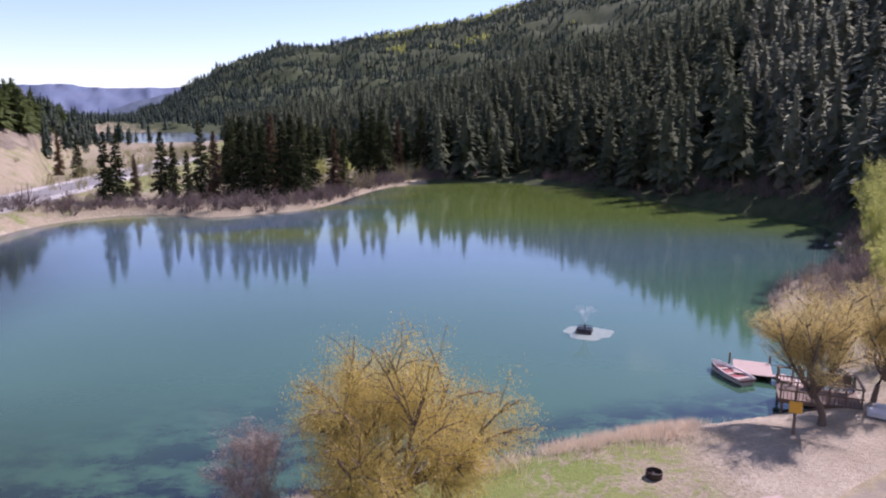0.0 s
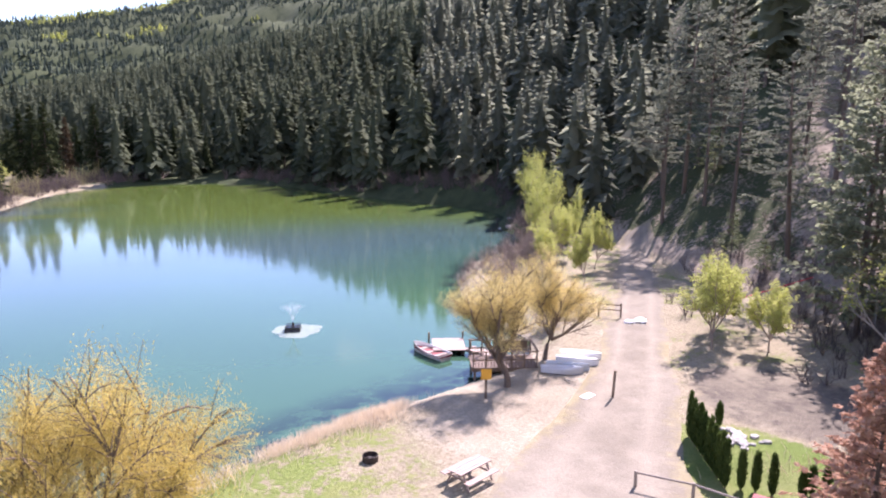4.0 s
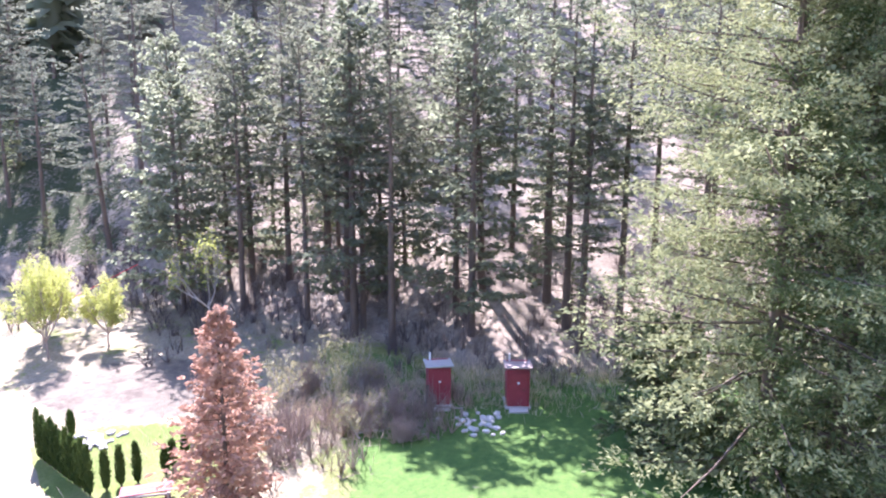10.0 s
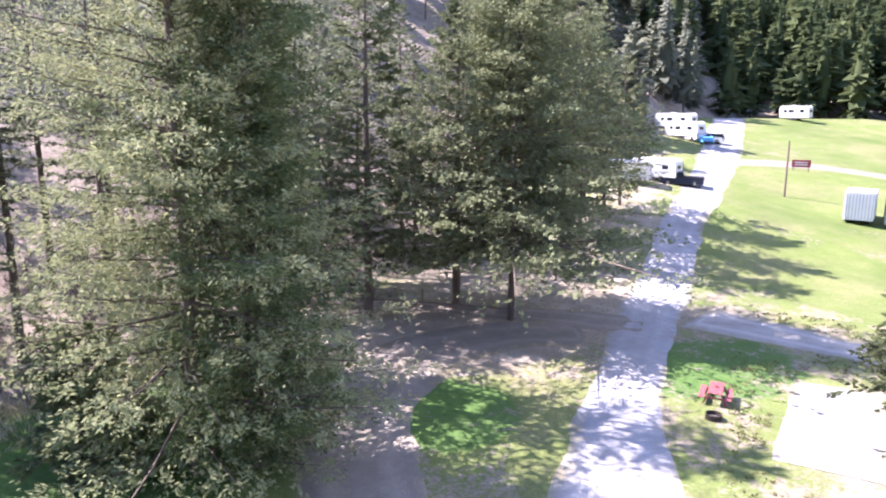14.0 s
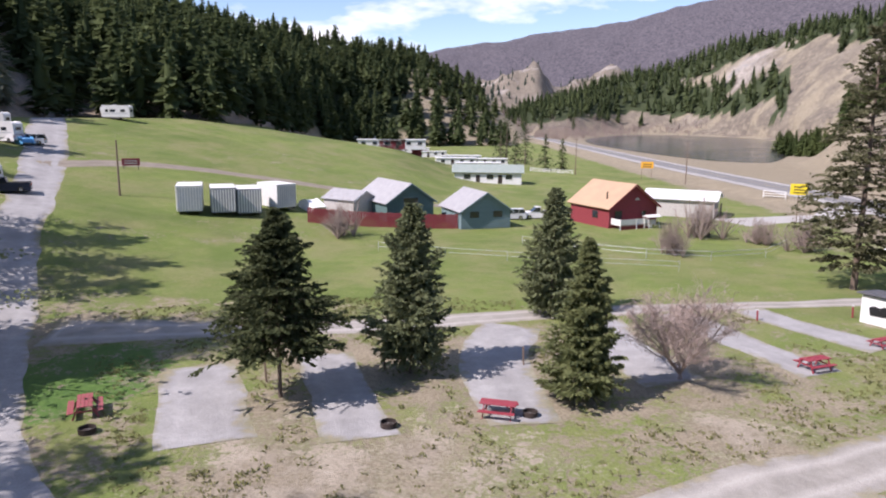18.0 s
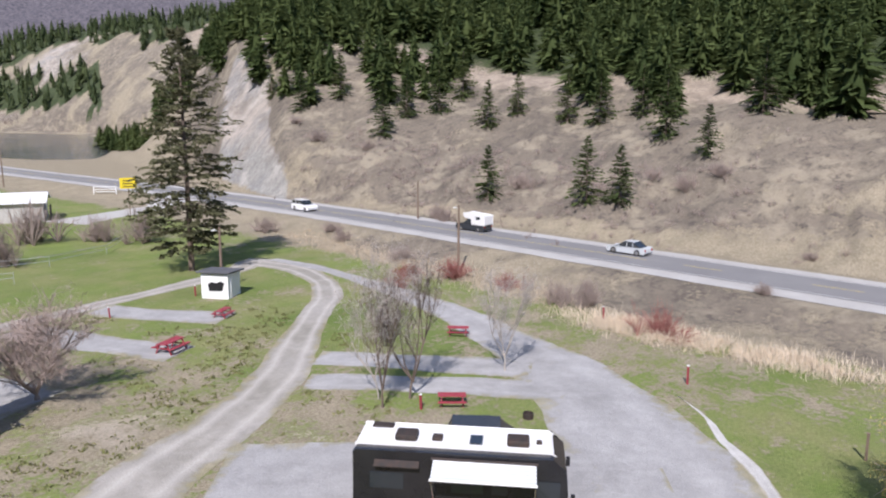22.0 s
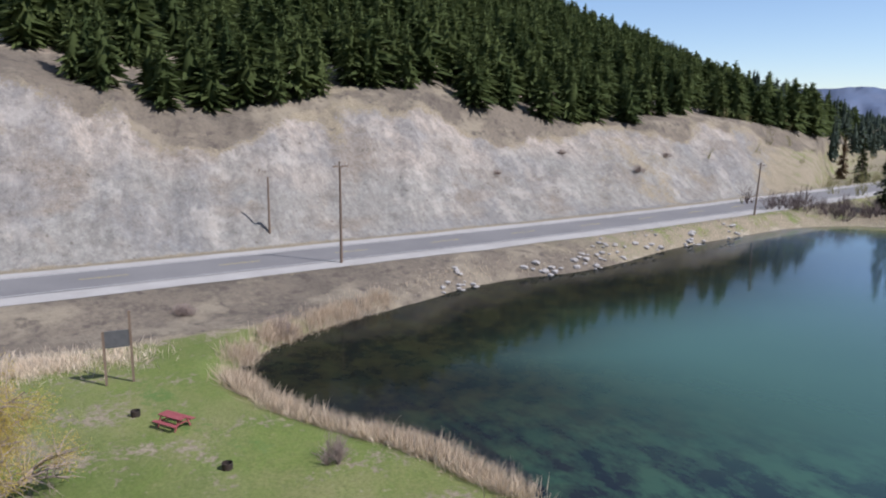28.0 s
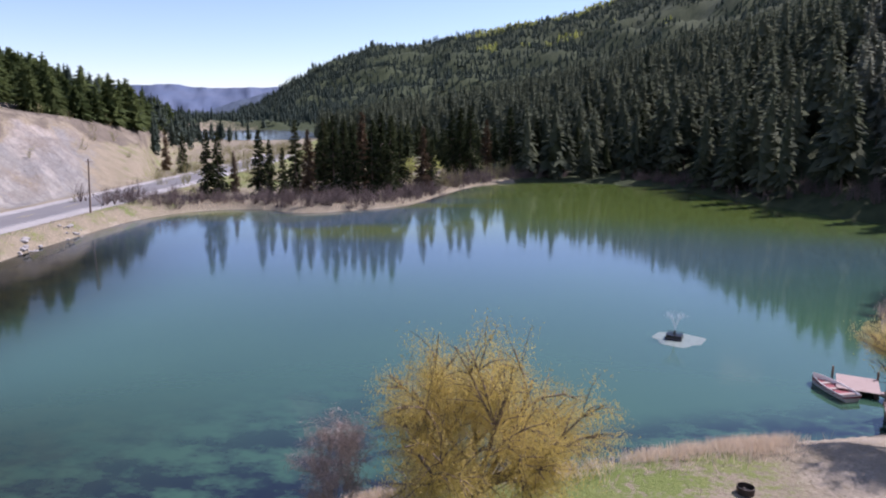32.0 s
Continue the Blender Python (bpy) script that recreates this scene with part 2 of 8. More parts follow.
    scorch = mix_rgb(nt, math_node(nt, "MULTIPLY", noise_fac(nt, 0.16, 6, 0.50, 0.62, rough=0.68), 0.7), scorch, (0.30, 0.262, 0.195))
    scorch = mix_rgb(nt, math_node(nt, "MULTIPLY", noise_fac(nt, 0.75, 5, 0.54, 0.66, rough=0.6), 0.75), scorch, (0.085, 0.072, 0.064))
    earth = mix_rgb(nt, mid, (0.30, 0.26, 0.205), (0.44, 0.39, 0.312))
    earth = mix_rgb(nt, math_node(nt, "MULTIPLY", fine, 0.4), earth, (0.30, 0.25, 0.19))

    def ragged(name, amount=0.55):
        v = math_node(nt, "ADD", attr(nt, name), math_node(nt, "MULTIPLY", math_node(nt, "SUBTRACT", math_node(nt, "ADD", math_node(nt, "MULTIPLY", mid, 0.45), math_node(nt, "MULTIPLY", fine, 0.55)), 0.5), amount))
        r = nt.nodes.new("ShaderNodeMapRange")
        r.inputs["From Min"].default_value, r.inputs["From Max"].default_value = 0.41, 0.59
        nt.links.new(v, r.inputs["Value"])
        return r.outputs["Result"]

    tuft = noise_fac(nt, 5.5, 6, 0.42, 0.62, rough=0.75)
    lush = mix_rgb(nt, math_node(nt, "MULTIPLY", tuft, 0.42), lush, (0.062, 0.095, 0.022))
    dry = mix_rgb(nt, math_node(nt, "MULTIPLY", tuft, 0.55), dry, (0.105, 0.095, 0.055))
    earth = mix_rgb(nt, math_node(nt, "MULTIPLY", tuft, 0.5), earth, (0.17, 0.145, 0.095))
    # fresh lawn green, also painted where lawns lie in tree shade
    lush = mix_rgb(nt, math_node(nt, "MULTIPLY", ragged("g_rich", 0.5), 0.85), lush, mix_rgb(nt, fine, (0.045, 0.115, 0.028), (0.095, 0.185, 0.042)))
    c = mix_rgb(nt, ragged("g_lush", 1.0), dry, lush)
    c = mix_rgb(nt, ragged("g_earth", 1.0), c, earth)
    c = mix_rgb(nt, ragged("g_scorch", 0.6), c, scorch)
    c = mix_rgb(nt, ragged("g_litter", 0.6), c, litter)
    # dark green stands in for far canopies and for shade under the trees
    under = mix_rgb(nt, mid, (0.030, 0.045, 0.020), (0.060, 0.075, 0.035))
    c = mix_rgb(nt, ragged("g_wood_shade", 0.6), c, under)
    snags = noise_fac(nt, 0.11, 6, 0.38, 0.62, rough=0.7)
    burnt = mix_rgb(nt, snags, (0.052, 0.050, 0.062), (0.128, 0.116, 0.128))
    c = mix_rgb(nt, ragged("g_burn", 0.3), c, burnt)
    c = mix_rgb(nt, ragged("g_rock", 0.5), c, rock)
    c = mix_rgb(nt, math_node(nt, "MULTIPLY", grain, 0.25), c, mix_rgb(nt, 0.5, c, (0.05, 0.04, 0.03)))
    nt.links.new(c, b.inputs["Base Color"])
    b.inputs["Roughness"].default_value = 0.95
    b.inputs["Specular IOR Level"].default_value = 0.15
    bump(nt, b, math_node(nt, "ADD", fine, math_node(nt, "MULTIPLY", grain, 0.4)), 0.5, 0.12)
    return m


def water_material(name="lake_water", calm=(0.02, 0.085)):
    """Still lake water: green over the shelves, bluer in the middle, weed beds in the shallows; mirrored sky and forest
    are painted into the tints.
    """
    m, nt, b = start_mat(name)
    w = noise_fac(nt, 0.02, 3, 0.35, 0.65)
    body = mix_rgb(nt, w, (0.034, 0.084, 0.058), (0.046, 0.108, 0.062))
    if calm[0] > 0.1:
        body = mix_rgb(nt, w, (0.045, 0.047, 0.048), (0.065, 0.066, 0.064))
    # mid-lake blue, lightened in colour for the mirrored sky
    body = mix_rgb(nt, attr(nt, "deep_sheen"), body, (0.054, 0.092, 0.122))
    # yellow-green painted in where the wooded slope is mirrored
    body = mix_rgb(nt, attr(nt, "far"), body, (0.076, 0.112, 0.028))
    # green of the shallow patches also paints the far trees' reflection
    shelf_reflection = math_node(nt, "MULTIPLY", attr(nt, "shelf_reflection"), noise_fac(nt, 0.045, 5, 0.42, 0.60, stretch=(0.6, 1.6, 1)))
    body = mix_rgb(nt, math_node(nt, "MULTIPLY", shelf_reflection, 0.8), body, (0.100, 0.128, 0.030))
    weed = math_node(nt, "MULTIPLY", attr(nt, "shallow"), noise_fac(nt, 0.42, 8, 0.40, 0.56, rough=0.7, stretch=(0.8, 1.3, 1)))
    body = mix_rgb(nt, weed, body, (0.010, 0.016, 0.024))
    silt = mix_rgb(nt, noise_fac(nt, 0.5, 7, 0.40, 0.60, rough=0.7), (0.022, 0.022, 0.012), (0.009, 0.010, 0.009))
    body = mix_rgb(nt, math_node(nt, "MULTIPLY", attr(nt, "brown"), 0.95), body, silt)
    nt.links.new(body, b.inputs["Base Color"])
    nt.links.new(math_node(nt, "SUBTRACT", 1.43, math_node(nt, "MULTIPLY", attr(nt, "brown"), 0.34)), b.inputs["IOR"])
    b.inputs["Specular IOR Level"].default_value = 0.5
    rr = nt.nodes.new("ShaderNodeMapRange")
    rr.inputs["To Min"].default_value, rr.inputs["To Max"].default_value = calm
    nt.links.new(noise_fac(nt, 0.035, 4, 0.4, 0.62, stretch=(0.6, 1.6, 1)), rr.inputs["Value"])
    nt.links.new(rr.outputs["Result"], b.inputs["Roughness"])
    bump(nt, b, noise_fac(nt, 1.6, 3, 0.0, 1.0, stretch=(0.7, 1.5, 1)), 0.09, 0.05)
    return m


GROUND, WATER, FAR_WATER = ground_material(), water_material(), water_material("windy_lake_water", (0.11, 0.19))


def lane_material(name, stone, stone2, verge, rut):
    """Gravel or dirt with lighter wheel tracks, a grassy crown and a fringe that frays into the verge."""
    m, nt, b = start_mat(name)
    big, mid, fine = noise_fac(nt, 0.16, 5, 0.35, 0.65), noise_fac(nt, 1.1, 6, 0.3, 0.7, rough=0.65), noise_fac(nt, 9.0, 4, 0.25, 0.75)
    c = mix_rgb(nt, big, stone, stone2)
    c = mix_rgb(nt, math_node(nt, "MULTIPLY", mid, 0.45), c, tuple(v * 0.72 for v in stone2))
    ac = attr(nt, "across")
    track = math_node(nt, "SUBTRACT", 1.0, math_node(nt, "MULTIPLY", math_node(nt, "ABSOLUTE", math_node(nt, "SUBTRACT", ac, 0.5)), 4.0))
    track = math_node(nt, "MAXIMUM", math_node(nt, "MULTIPLY", track, rut), 0.0)
    c = mix_rgb(nt, track, c, tuple(min(0.7, v * 1.25) for v in stone))
    edge = math_node(nt, "ADD", ac, math_node(nt, "MULTIPLY", math_node(nt, "SUBTRACT", math_node(nt, "ADD", math_node(nt, "MULTIPLY", mid, 0.6), math_node(nt, "MULTIPLY", big, 0.4)), 0.5), 0.75))
    r = nt.nodes.new("ShaderNodeMapRange")
    r.inputs["From Min"].default_value, r.inputs["From Max"].default_value = 0.80, 1.06
    nt.links.new(edge, r.inputs["Value"])
    green = mix_rgb(nt, mid, verge, (0.30, 0.26, 0.17))
    c = mix_rgb(nt, r.outputs["Result"], c, green)
    c = mix_rgb(nt, math_node(nt, "MULTIPLY", fine, 0.42), c, tuple(v * 0.45 for v in stone))
    c = mix_rgb(nt, math_node(nt, "MULTIPLY", noise_fac(nt, 0.5, 7, 0.45, 0.70, rough=0.7), 0.26), c, tuple(min(0.62, v * 1.5) for v in stone))
    nt.links.new(c, b.inputs["Base Color"])
    b.inputs["Roughness"].default_value = 0.95
    b.inputs["Specular IOR Level"].default_value = 0.15
    bump(nt, b, math_node(nt, "ADD", fine, mid), 0.5, 0.05)
    return m


GRAVEL = lane_material("grey_gravel", (0.365, 0.36, 0.355), (0.28, 0.275, 0.27), (0.17, 0.17, 0.07), 0.25)
DIRT = lane_material("dusty_track", (0.268, 0.236, 0.192), (0.212, 0.184, 0.148), (0.22, 0.19, 0.10), 0.5)
RUTTED = lane_material("rutted_gravel", (0.37, 0.35, 0.32), (0.26, 0.245, 0.21), (0.17, 0.165, 0.07), 0.75)
BERM = lane_material("pale_stones", (0.56, 0.55, 0.53), (0.40, 0.39, 0.37), (0.22, 0.21, 0.10), 0.2)
ASPHALT = plain("asphalt", (0.165, 0.163, 0.165), (0.205, 0.202, 0.20), 0.9, scale=0.2, grain=9, bump_s=0.3, vary=0.25)
SHOULDER = plain("shoulder_gravel", (0.42, 0.41, 0.39), (0.34, 0.33, 0.31), 0.95, scale=0.4, grain=6, bump_s=0.4, vary=0.25)


# ---- land ----
RNG = np.random.default_rng(7)
_LAT = RNG.random((128, 128))


def lattice(x, y):
    """Smooth value noise, 0 to 1."""
    xi, yi = np.floor(x).astype(int), np.floor(y).astype(int)
    u, v = x - xi, y - yi
    u, v = u * u * (3 - 2 * u), v * v * (3 - 2 * v)
    a, b = _LAT[xi % 128, yi % 128], _LAT[(xi + 1) % 128, yi % 128]
    c, d = _LAT[xi % 128, (yi + 1) % 128], _LAT[(xi + 1) % 128, (yi + 1) % 128]
    return a + (b - a) * u + (c - a) * v + (a - b - c + d) * u * v


def fbm(x, y, octaves=4):
    s, k = 0, 0.5
    for i in range(octaves):
        s, k = s + k * lattice(x * 2 ** i + 17 * i, y * 2 ** i + 9 * i), k * 0.5
    return s


def ease(v, lo, hi):
    u = np.clip((v - lo) / (hi - lo), 0, 1)
    return u * u * (3 - 2 * u)


# the hills round the valley: compass turn; where the slope starts; where it bends and how high that stands to the eye (degrees); the crest and its height
TURN = [0, 5, 10, 15, 23, 30, 45, 60, 80, 100, 115, 130, 140, 147, 158, 168, 174, 176, 179, 181, 184, 198, 201, 203, 205, 207, 209, 211, 214, 222, 235, 248, 256, 263, 267, 271, 279, 285, 292, 301, 312, 320, 326, 331, 336, 342, 346, 351, 360]
FOOT = [205, 198, 188, 165, 132, 118, 74, 54, 41, 43, 58, 80, 130, 200, 205, 400, 410, 415, 420, 430, 640, 640, 300, 250, 225, 190, 152, 138, 118, 108, 92, 82, 79, 77, 76, 76, 77, 79, 82, 89, 102, 118, 138, 160, 420, 520, 400, 330, 205]
BEND = [350, 340, 320, 290, 255, 230, 165, 135, 112, 118, 130, 165, 210, 265, 275, 470, 500, 510, 515, 520, 760, 760, 420, 350, 330, 290, 240, 218, 190, 165, 135, 115, 104, 100, 98, 98, 97, 98, 104, 114, 130, 148, 175, 220, 600, 700, 520, 450, 350]
BEND_UP = [-0.4, 0.6, 1.8, 3.0, 4.6, 6.0, 9, 10.5, 10.5, 10.5, 9.5, 8, 6, 4, 3.6, 2.4, 2.2, 1.6, 0.2, -0.8, -1.1, -1.1, -2.0, -1.2, -0.2, 2.2, 4.6, 5.4, 5.6, 3.4, 0, -0.4, -1.8, -0.9, 2.0, 2.6, 1.0, -0.8, 0.8, 2.0, -0.3, -0.2, -0.3, -0.9, -1.2, -1.1, -1.3, -1.0, -0.4]
CREST = [620, 610, 600, 600, 600, 600, 560, 420, 400, 400, 400, 400, 430, 450, 430, 600, 620, 620, 600, 590, 1500, 1500, 600, 480, 440, 420, 420, 430, 440, 380, 350, 330, 330, 330, 330, 330, 330, 330, 330, 340, 360, 380, 400, 420, 800, 900, 700, 650, 620]
CREST_UP = [0.9, 2.2, 3.5, 4.7, 6.3, 9, 17, 19, 19, 19, 18, 15, 12, 9, 6.2, 4.9, 4.2, 2.7, 0.9, -0.7, -0.55, -0.55, -1.5, -0.5, 0.9, 3.2, 5.6, 7.4, 10, 13, 13, 13, 13, 13, 13, 13, 13, 13, 13, 12, 7.4, 4.0, 1.2, -0.6, -0.7, -0.7, -0.7, -0.4, 0.9]
RANGE_TURN = [0, 90, 150, 180, 200, 270, 320, 328, 343, 352, 360]
RANGE_UP = [1.5, 1.5, 1.5, -0.2, -0.2, 1.5, 0.2, -0.2, -0.2, 0.2, 1.5]
# ridges one behind another, by compass turn: height of the crest to the eye, distance of the crest and of the foot, and how far it falls away behind
RIDGES = {
    "burnt_ridge": ([150, 160, 168, 174, 181, 189, 195, 204, 214, 222], [3.0, 4.0, 4.6, 5.1, 6.2, 7.4, 8.7, 10.2, 11, 9], [3000] * 10, [1900] * 10, 900),
    "pale_hills": ([174, 177, 178.4, 181, 183, 184.2, 185.5, 188.2, 191, 195], [0.4, 1.8, 3.0, 3.8, 4.1, 2.5, 2.9, 3.9, 3.0, 1.0], [1700, 1700, 1720, 1750, 1760, 1900, 1950, 1950, 1900, 1800], [1150] * 10, 500),
    "lake_hill": ([180, 181.8, 185.5, 189.4, 193.2, 196, 198.2, 202.3, 206.4, 212], [-0.6, 0.7, 1.9, 3.1, 3.8, 4.9, 5.5, 6.3, 6.9, 7.6], [900, 950, 1000, 1150, 1200, 1180, 1120, 1050, 950, 850], [620, 650, 700, 890, 880, 830, 740, 600, 480, 420], 600),
    "mountain": ([339.5, 342.2, 344.4, 348.3, 351.2, 354.7, 357.4, 360, 363.1, 366.2, 370, 380, 395, 412], [0.6, 2.4, 3.5, 4.9, 5.05, 5.85, 6.15, 6.55, 7.15, 7.9, 9.2, 12, 15, 15], [1900, 2000, 2100, 2300, 2400, 2400, 2500, 2500, 2500, 2500, 2500, 2400, 2200, 1800], [1000, 900, 850, 800, 760, 740, 720, 700, 700, 700, 700, 700, 700, 700], 900),
}


def ridge_height(key, az, d):
    """The height of one ridge over the valley floor."""
    turn, up, crest, foot, back = RIDGES[key]
    az = np.where((az < 180) & (turn[-1] > 360), az + 360, az)
    c, f = np.interp(az, turn, crest), np.interp(az, turn, foot)
    inside = ease(az, turn[0] - 4, turn[0]) * (1 - ease(az, turn[-1], turn[-1] + 4))
    zc = (15.5 + c * np.tan(np.radians(np.interp(az, turn, up)))) * inside
    u = np.clip((d - f) / (c - f), 0, 1)
    if key == "pale_hills":  # gullied, broken crest
        zc = zc * (0.78 + 0.44 * fbm(az / 0.8 + 3, d / 260))
    return np.where(d < c, zc * (0.35 * u + 0.65 * ease(u, 0, 1)) + np.where(u > 0, 0, -9), zc * (1 - np.clip((d - c) / back, 0, 1.2)))


SHORE = [(5, 32), (10, 34), (17, 36), (24, 38), (28, 42), (27, 50), (30, 60), (38, 71), (45, 73), (51, 82), (53, 93), (61, 102), (60, 114), (52, 129), (44, 147), (38, 169), (26, 181), (4, 182), (-10, 171), (-16, 146),
         (-20, 128), (-27, 121), (-37, 114), (-43, 120), (-54, 117), (-60, 105), (-59, 88), (-58, 73), (-53, 55), (-55, 41), (-51, 29), (-49, 20), (-43.5, 11.5), (-37, 12), (-32, 14), (-27, 17), (-22, 18), (-14, 22), (-5, 28)]
WATER_Z = -0.8


def rounded(pts, times=2, closed=True):
    """Corner cutting: a soft line through a coarse one."""
    p = np.array(pts, float)
    for _ in range(times):
        n = np.roll(p, -1, 0) if closed else p[1:]
        b = p if closed else p[:-1]
        q = np.empty((2 * len(b), p.shape[1]))
        q[0::2], q[1::2] = b * 0.75 + n * 0.25, b * 0.25 + n * 0.75
        p = q if closed else np.vstack([p[:1], q, p[-1:]])
    return p


SHORELINE = rounded(SHORE)


def shore_distance(x, y, line=SHORELINE):
    """Metres to the shore, negative on the water."""
    x, y = np.asarray(x, float), np.asarray(y, float)
    best, inside = np.full(x.shape, 1e9), np.zeros(x.shape, bool)
    for (ax, ay), (bx, by) in zip(line, np.roll(line, -1, 0)):
        ex, ey = bx - ax, by - ay
        t = np.clip(((x - ax) * ex + (y - ay) * ey) / (ex * ex + ey * ey + 1e-9), 0, 1)
        best = np.minimum(best, np.hypot(x - ax - t * ex, y - ay - t * ey))
        if ey:
            inside ^= ((ay > y) != (by > y)) & (x < ex * (y - ay) / ey + ax)
    return np.where(inside, -best, best)


HIGHWAY_Y = [-700, -474, -231, -157, -110, -50, 60, 110, 150, 200, 260, 420]
HIGHWAY_X = [-18, -40, -55, -62, -67, -66.5, -66.5, -70, -75, -79, -88, -130]
HIGHWAY_Z = 1.2


def highway_x(y):
    ys = np.arange(-760, 480, 10.0)
    xs = np.interp(ys, HIGHWAY_Y, HIGHWAY_X)
    xs = np.convolve(np.pad(xs, 4, "edge"), np.ones(9) / 9, "valid")
    return np.interp(y, ys, xs)


def land(x, y):
    """The height of the ground."""
    x, y = np.asarray(x, float), np.asarray(y, float)
    d, az = np.hypot(x, y), np.degrees(np.arctan2(x, y)) % 360
    foot, bend, crest = (np.interp(az, TURN, v) for v in (FOOT, BEND, CREST))
    cap = np.minimum(1, 182 / np.maximum(d, 1))
    meadow = 0.175 * x * cap - 0.0723 * y * cap - 10.3
    meadow = np.minimum(0.5 * (meadow + np.sqrt(meadow ** 2 + 2.0)), 15.0) * ease(d, 45, 75) * ease(az, 118, 140) * (1 - 0.85 * ease(az, 171, 180)) * (1 - ease(az, 180, 186))
    meadow = meadow * np.where(az > 160, 1 - ease(d, 190, 260) * ease(az, 160, 170), 1)
    base = meadow + 0.25 * (fbm(x / 9, y / 9) - 0.47)
    foot_z = np.where((az > 140) & (az < 184), meadow, np.where((az > 206) & (az < 335), 1.1, 0.2))
    zb = 15.5 + bend * np.tan(np.radians(np.interp(az, TURN, BEND_UP)))
    zc = 15.5 + crest * np.tan(np.radians(np.interp(az, TURN, CREST_UP)))
    zr = 15.5 + 3200 * np.tan(np.radians(np.interp(az, RANGE_TURN, RANGE_UP)))
    u1, u2, u3 = (np.clip((d - a) / (b - a), 0, 1) for a, b in ((foot, bend), (bend, crest), (crest, 3200)))
    hill = (zb - foot_z) * (u1 ** 1.15) + (zc - zb) * u2 + (zr - zc) * np.minimum(u3, 1)
    rough = (fbm(x / 34, y / 34) - 0.47) * np.clip((d - foot) / 25, 0, 1) * np.where(d < 450, 5.0, 20.0) * np.where((az > 240) & (az < 330) & (d < bend * 1.1), 0.5, 1.0)
    z = base + np.where(d > foot, (foot_z - base) * np.clip((d - foot) / 15, 0, 1) + hill + rough, 0)
    for key in RIDGES:
        r = ridge_height(key, az, d)
        grow = np.where(key == "burnt_ridge", 34.0, np.where(key == "mountain", 44.0, 0) + np.where(key == "lake_hill", 16.0, 22.0))
        z = np.maximum(z, r + (fbm(x / 70 + 3, y / 70) - 0.47) * grow * np.clip(r / 40, 0, 1) + (fbm(x / 24, y / 24 + 8) - 0.47) * 7 * np.clip(r / 30, 0, 1))
    # hummocks and small terraces on the dry slope
    dry = ease(az, 212, 218) * (1 - ease(az, 252, 260)) * ease(d - foot, 0, 8) * (1 - ease(d - bend, 10, 40))
    z = z + dry * (2.6 * (1 - np.abs(2 * fbm(x / 17 + 3, y / 17) - 0.94)) ** 3 + 1.4 * (fbm(x / 6, y / 6) - 0.47) - 1.1)
    # gullies and rills in the cut bank
    cut = ease(d - foot, 1, 5) * (1 - ease(d - bend, -3, 6)) * ease(az, 250, 258) * (1 - ease(az, 324, 331))
    z = z + cut * (2.2 * (fbm(az * 0.5, d / 30) - 0.47) + 1.3 * (fbm(az * 1.7 + d / 9, d / 16 + 9) - 0.47) + 1.1 * (fbm(x / 1.6, y / 1.6) - 0.47))
    # the highway on its low bank
    off = np.abs(x - highway_x(y))
    k = (1 - ease(off, 6.2, 13)) * (np.abs(y) < 720)
    z = z * (1 - k) + HIGHWAY_Z * k
    # the lake
    s = shore_distance(x, y)
    k = ease(s, -0.4, 2.2)
    z = np.where(s > 0, z * k + (WATER_Z + 0.02) * (1 - k), WATER_Z - 0.05 - np.minimum(3.0, -0.4 * s))
    # the two far lakes in the valley floor
    for line in FAR_LAKES:
        r = shore_distance(x, y, line)
        z = np.where(r < 25, np.minimum(z, -1.5 + ease(r, -6, 25) * 3.0), z)
    return z


FAR_LAKES = [rounded(p) for p in ([(-62, -540), (-75, -378), (-86, -319), (-97, -280), (-128, -335), (-190, -480), (-240, -640), (-235, -800), (-165, -890), (-88, -690)],
                                  [(-180, 440), (-236, 463), (-310, 593), (-341, 748), (-273, 827), (-185, 652), (-140, 470)])]


def mesh_of(name, verts, faces, mat, attrs=None, smooth=False):
    """A mesh from arrays; faces all of one size."""
    me = bpy.data.meshes.new(name)
    verts, faces = np.asarray(verts, np.float32), np.asarray(faces, np.int32)
    n, k = faces.shape
    me.vertices.add(len(verts))
    me.vertices.foreach_set("co", verts.ravel())
    me.loops.add(n * k)
    me.loops.foreach_set("vertex_index", faces.ravel())
    me.polygons.add(n)
    me.polygons.foreach_set("loop_start", np.arange(0, n * k, k, dtype=np.int32))
    me.polygons.foreach_set("loop_total", np.full(n, k, np.int32))
    if smooth:
        me.polygons.foreach_set("use_smooth", np.ones(n, bool))
    for key, val in (attrs or {}).items():
        a = me.attributes.new(key, "FLOAT", "POINT")
        a.data.foreach_set("value", np.asarray(val, np.float32))
    me.update(calc_edges=True)
    me.materials.append(mat)
    return me


def grid_faces(nu, nv, wrap=False):
    i, j = np.meshgrid(np.arange(nu if wrap else nu - 1), np.arange(nv - 1), indexing="ij")
    a, b = i * nv + j, ((i + 1) % nu) * nv + j
    return np.stack([a, b, b + 1, a + 1], -1).reshape(-1, 4)


def lake_hill_wood(az, d):
    """Where the hill beyond the far lake is wooded: a belt along its foot and another along its crest."""
    c, f = np.interp(az, *(RIDGES["lake_hill"][i] for i in (0, 2))), np.interp(az, *(RIDGES["lake_hill"][i] for i in (0, 3)))
    u = (d - f) / (c - f)
    x, y = d * np.sin(np.radians(az)), d * np.cos(np.radians(az))
    w = 0.5 * (fbm(x / 45 + 9, y / 45) - 0.47)
    west = ease(az, 191, 195)
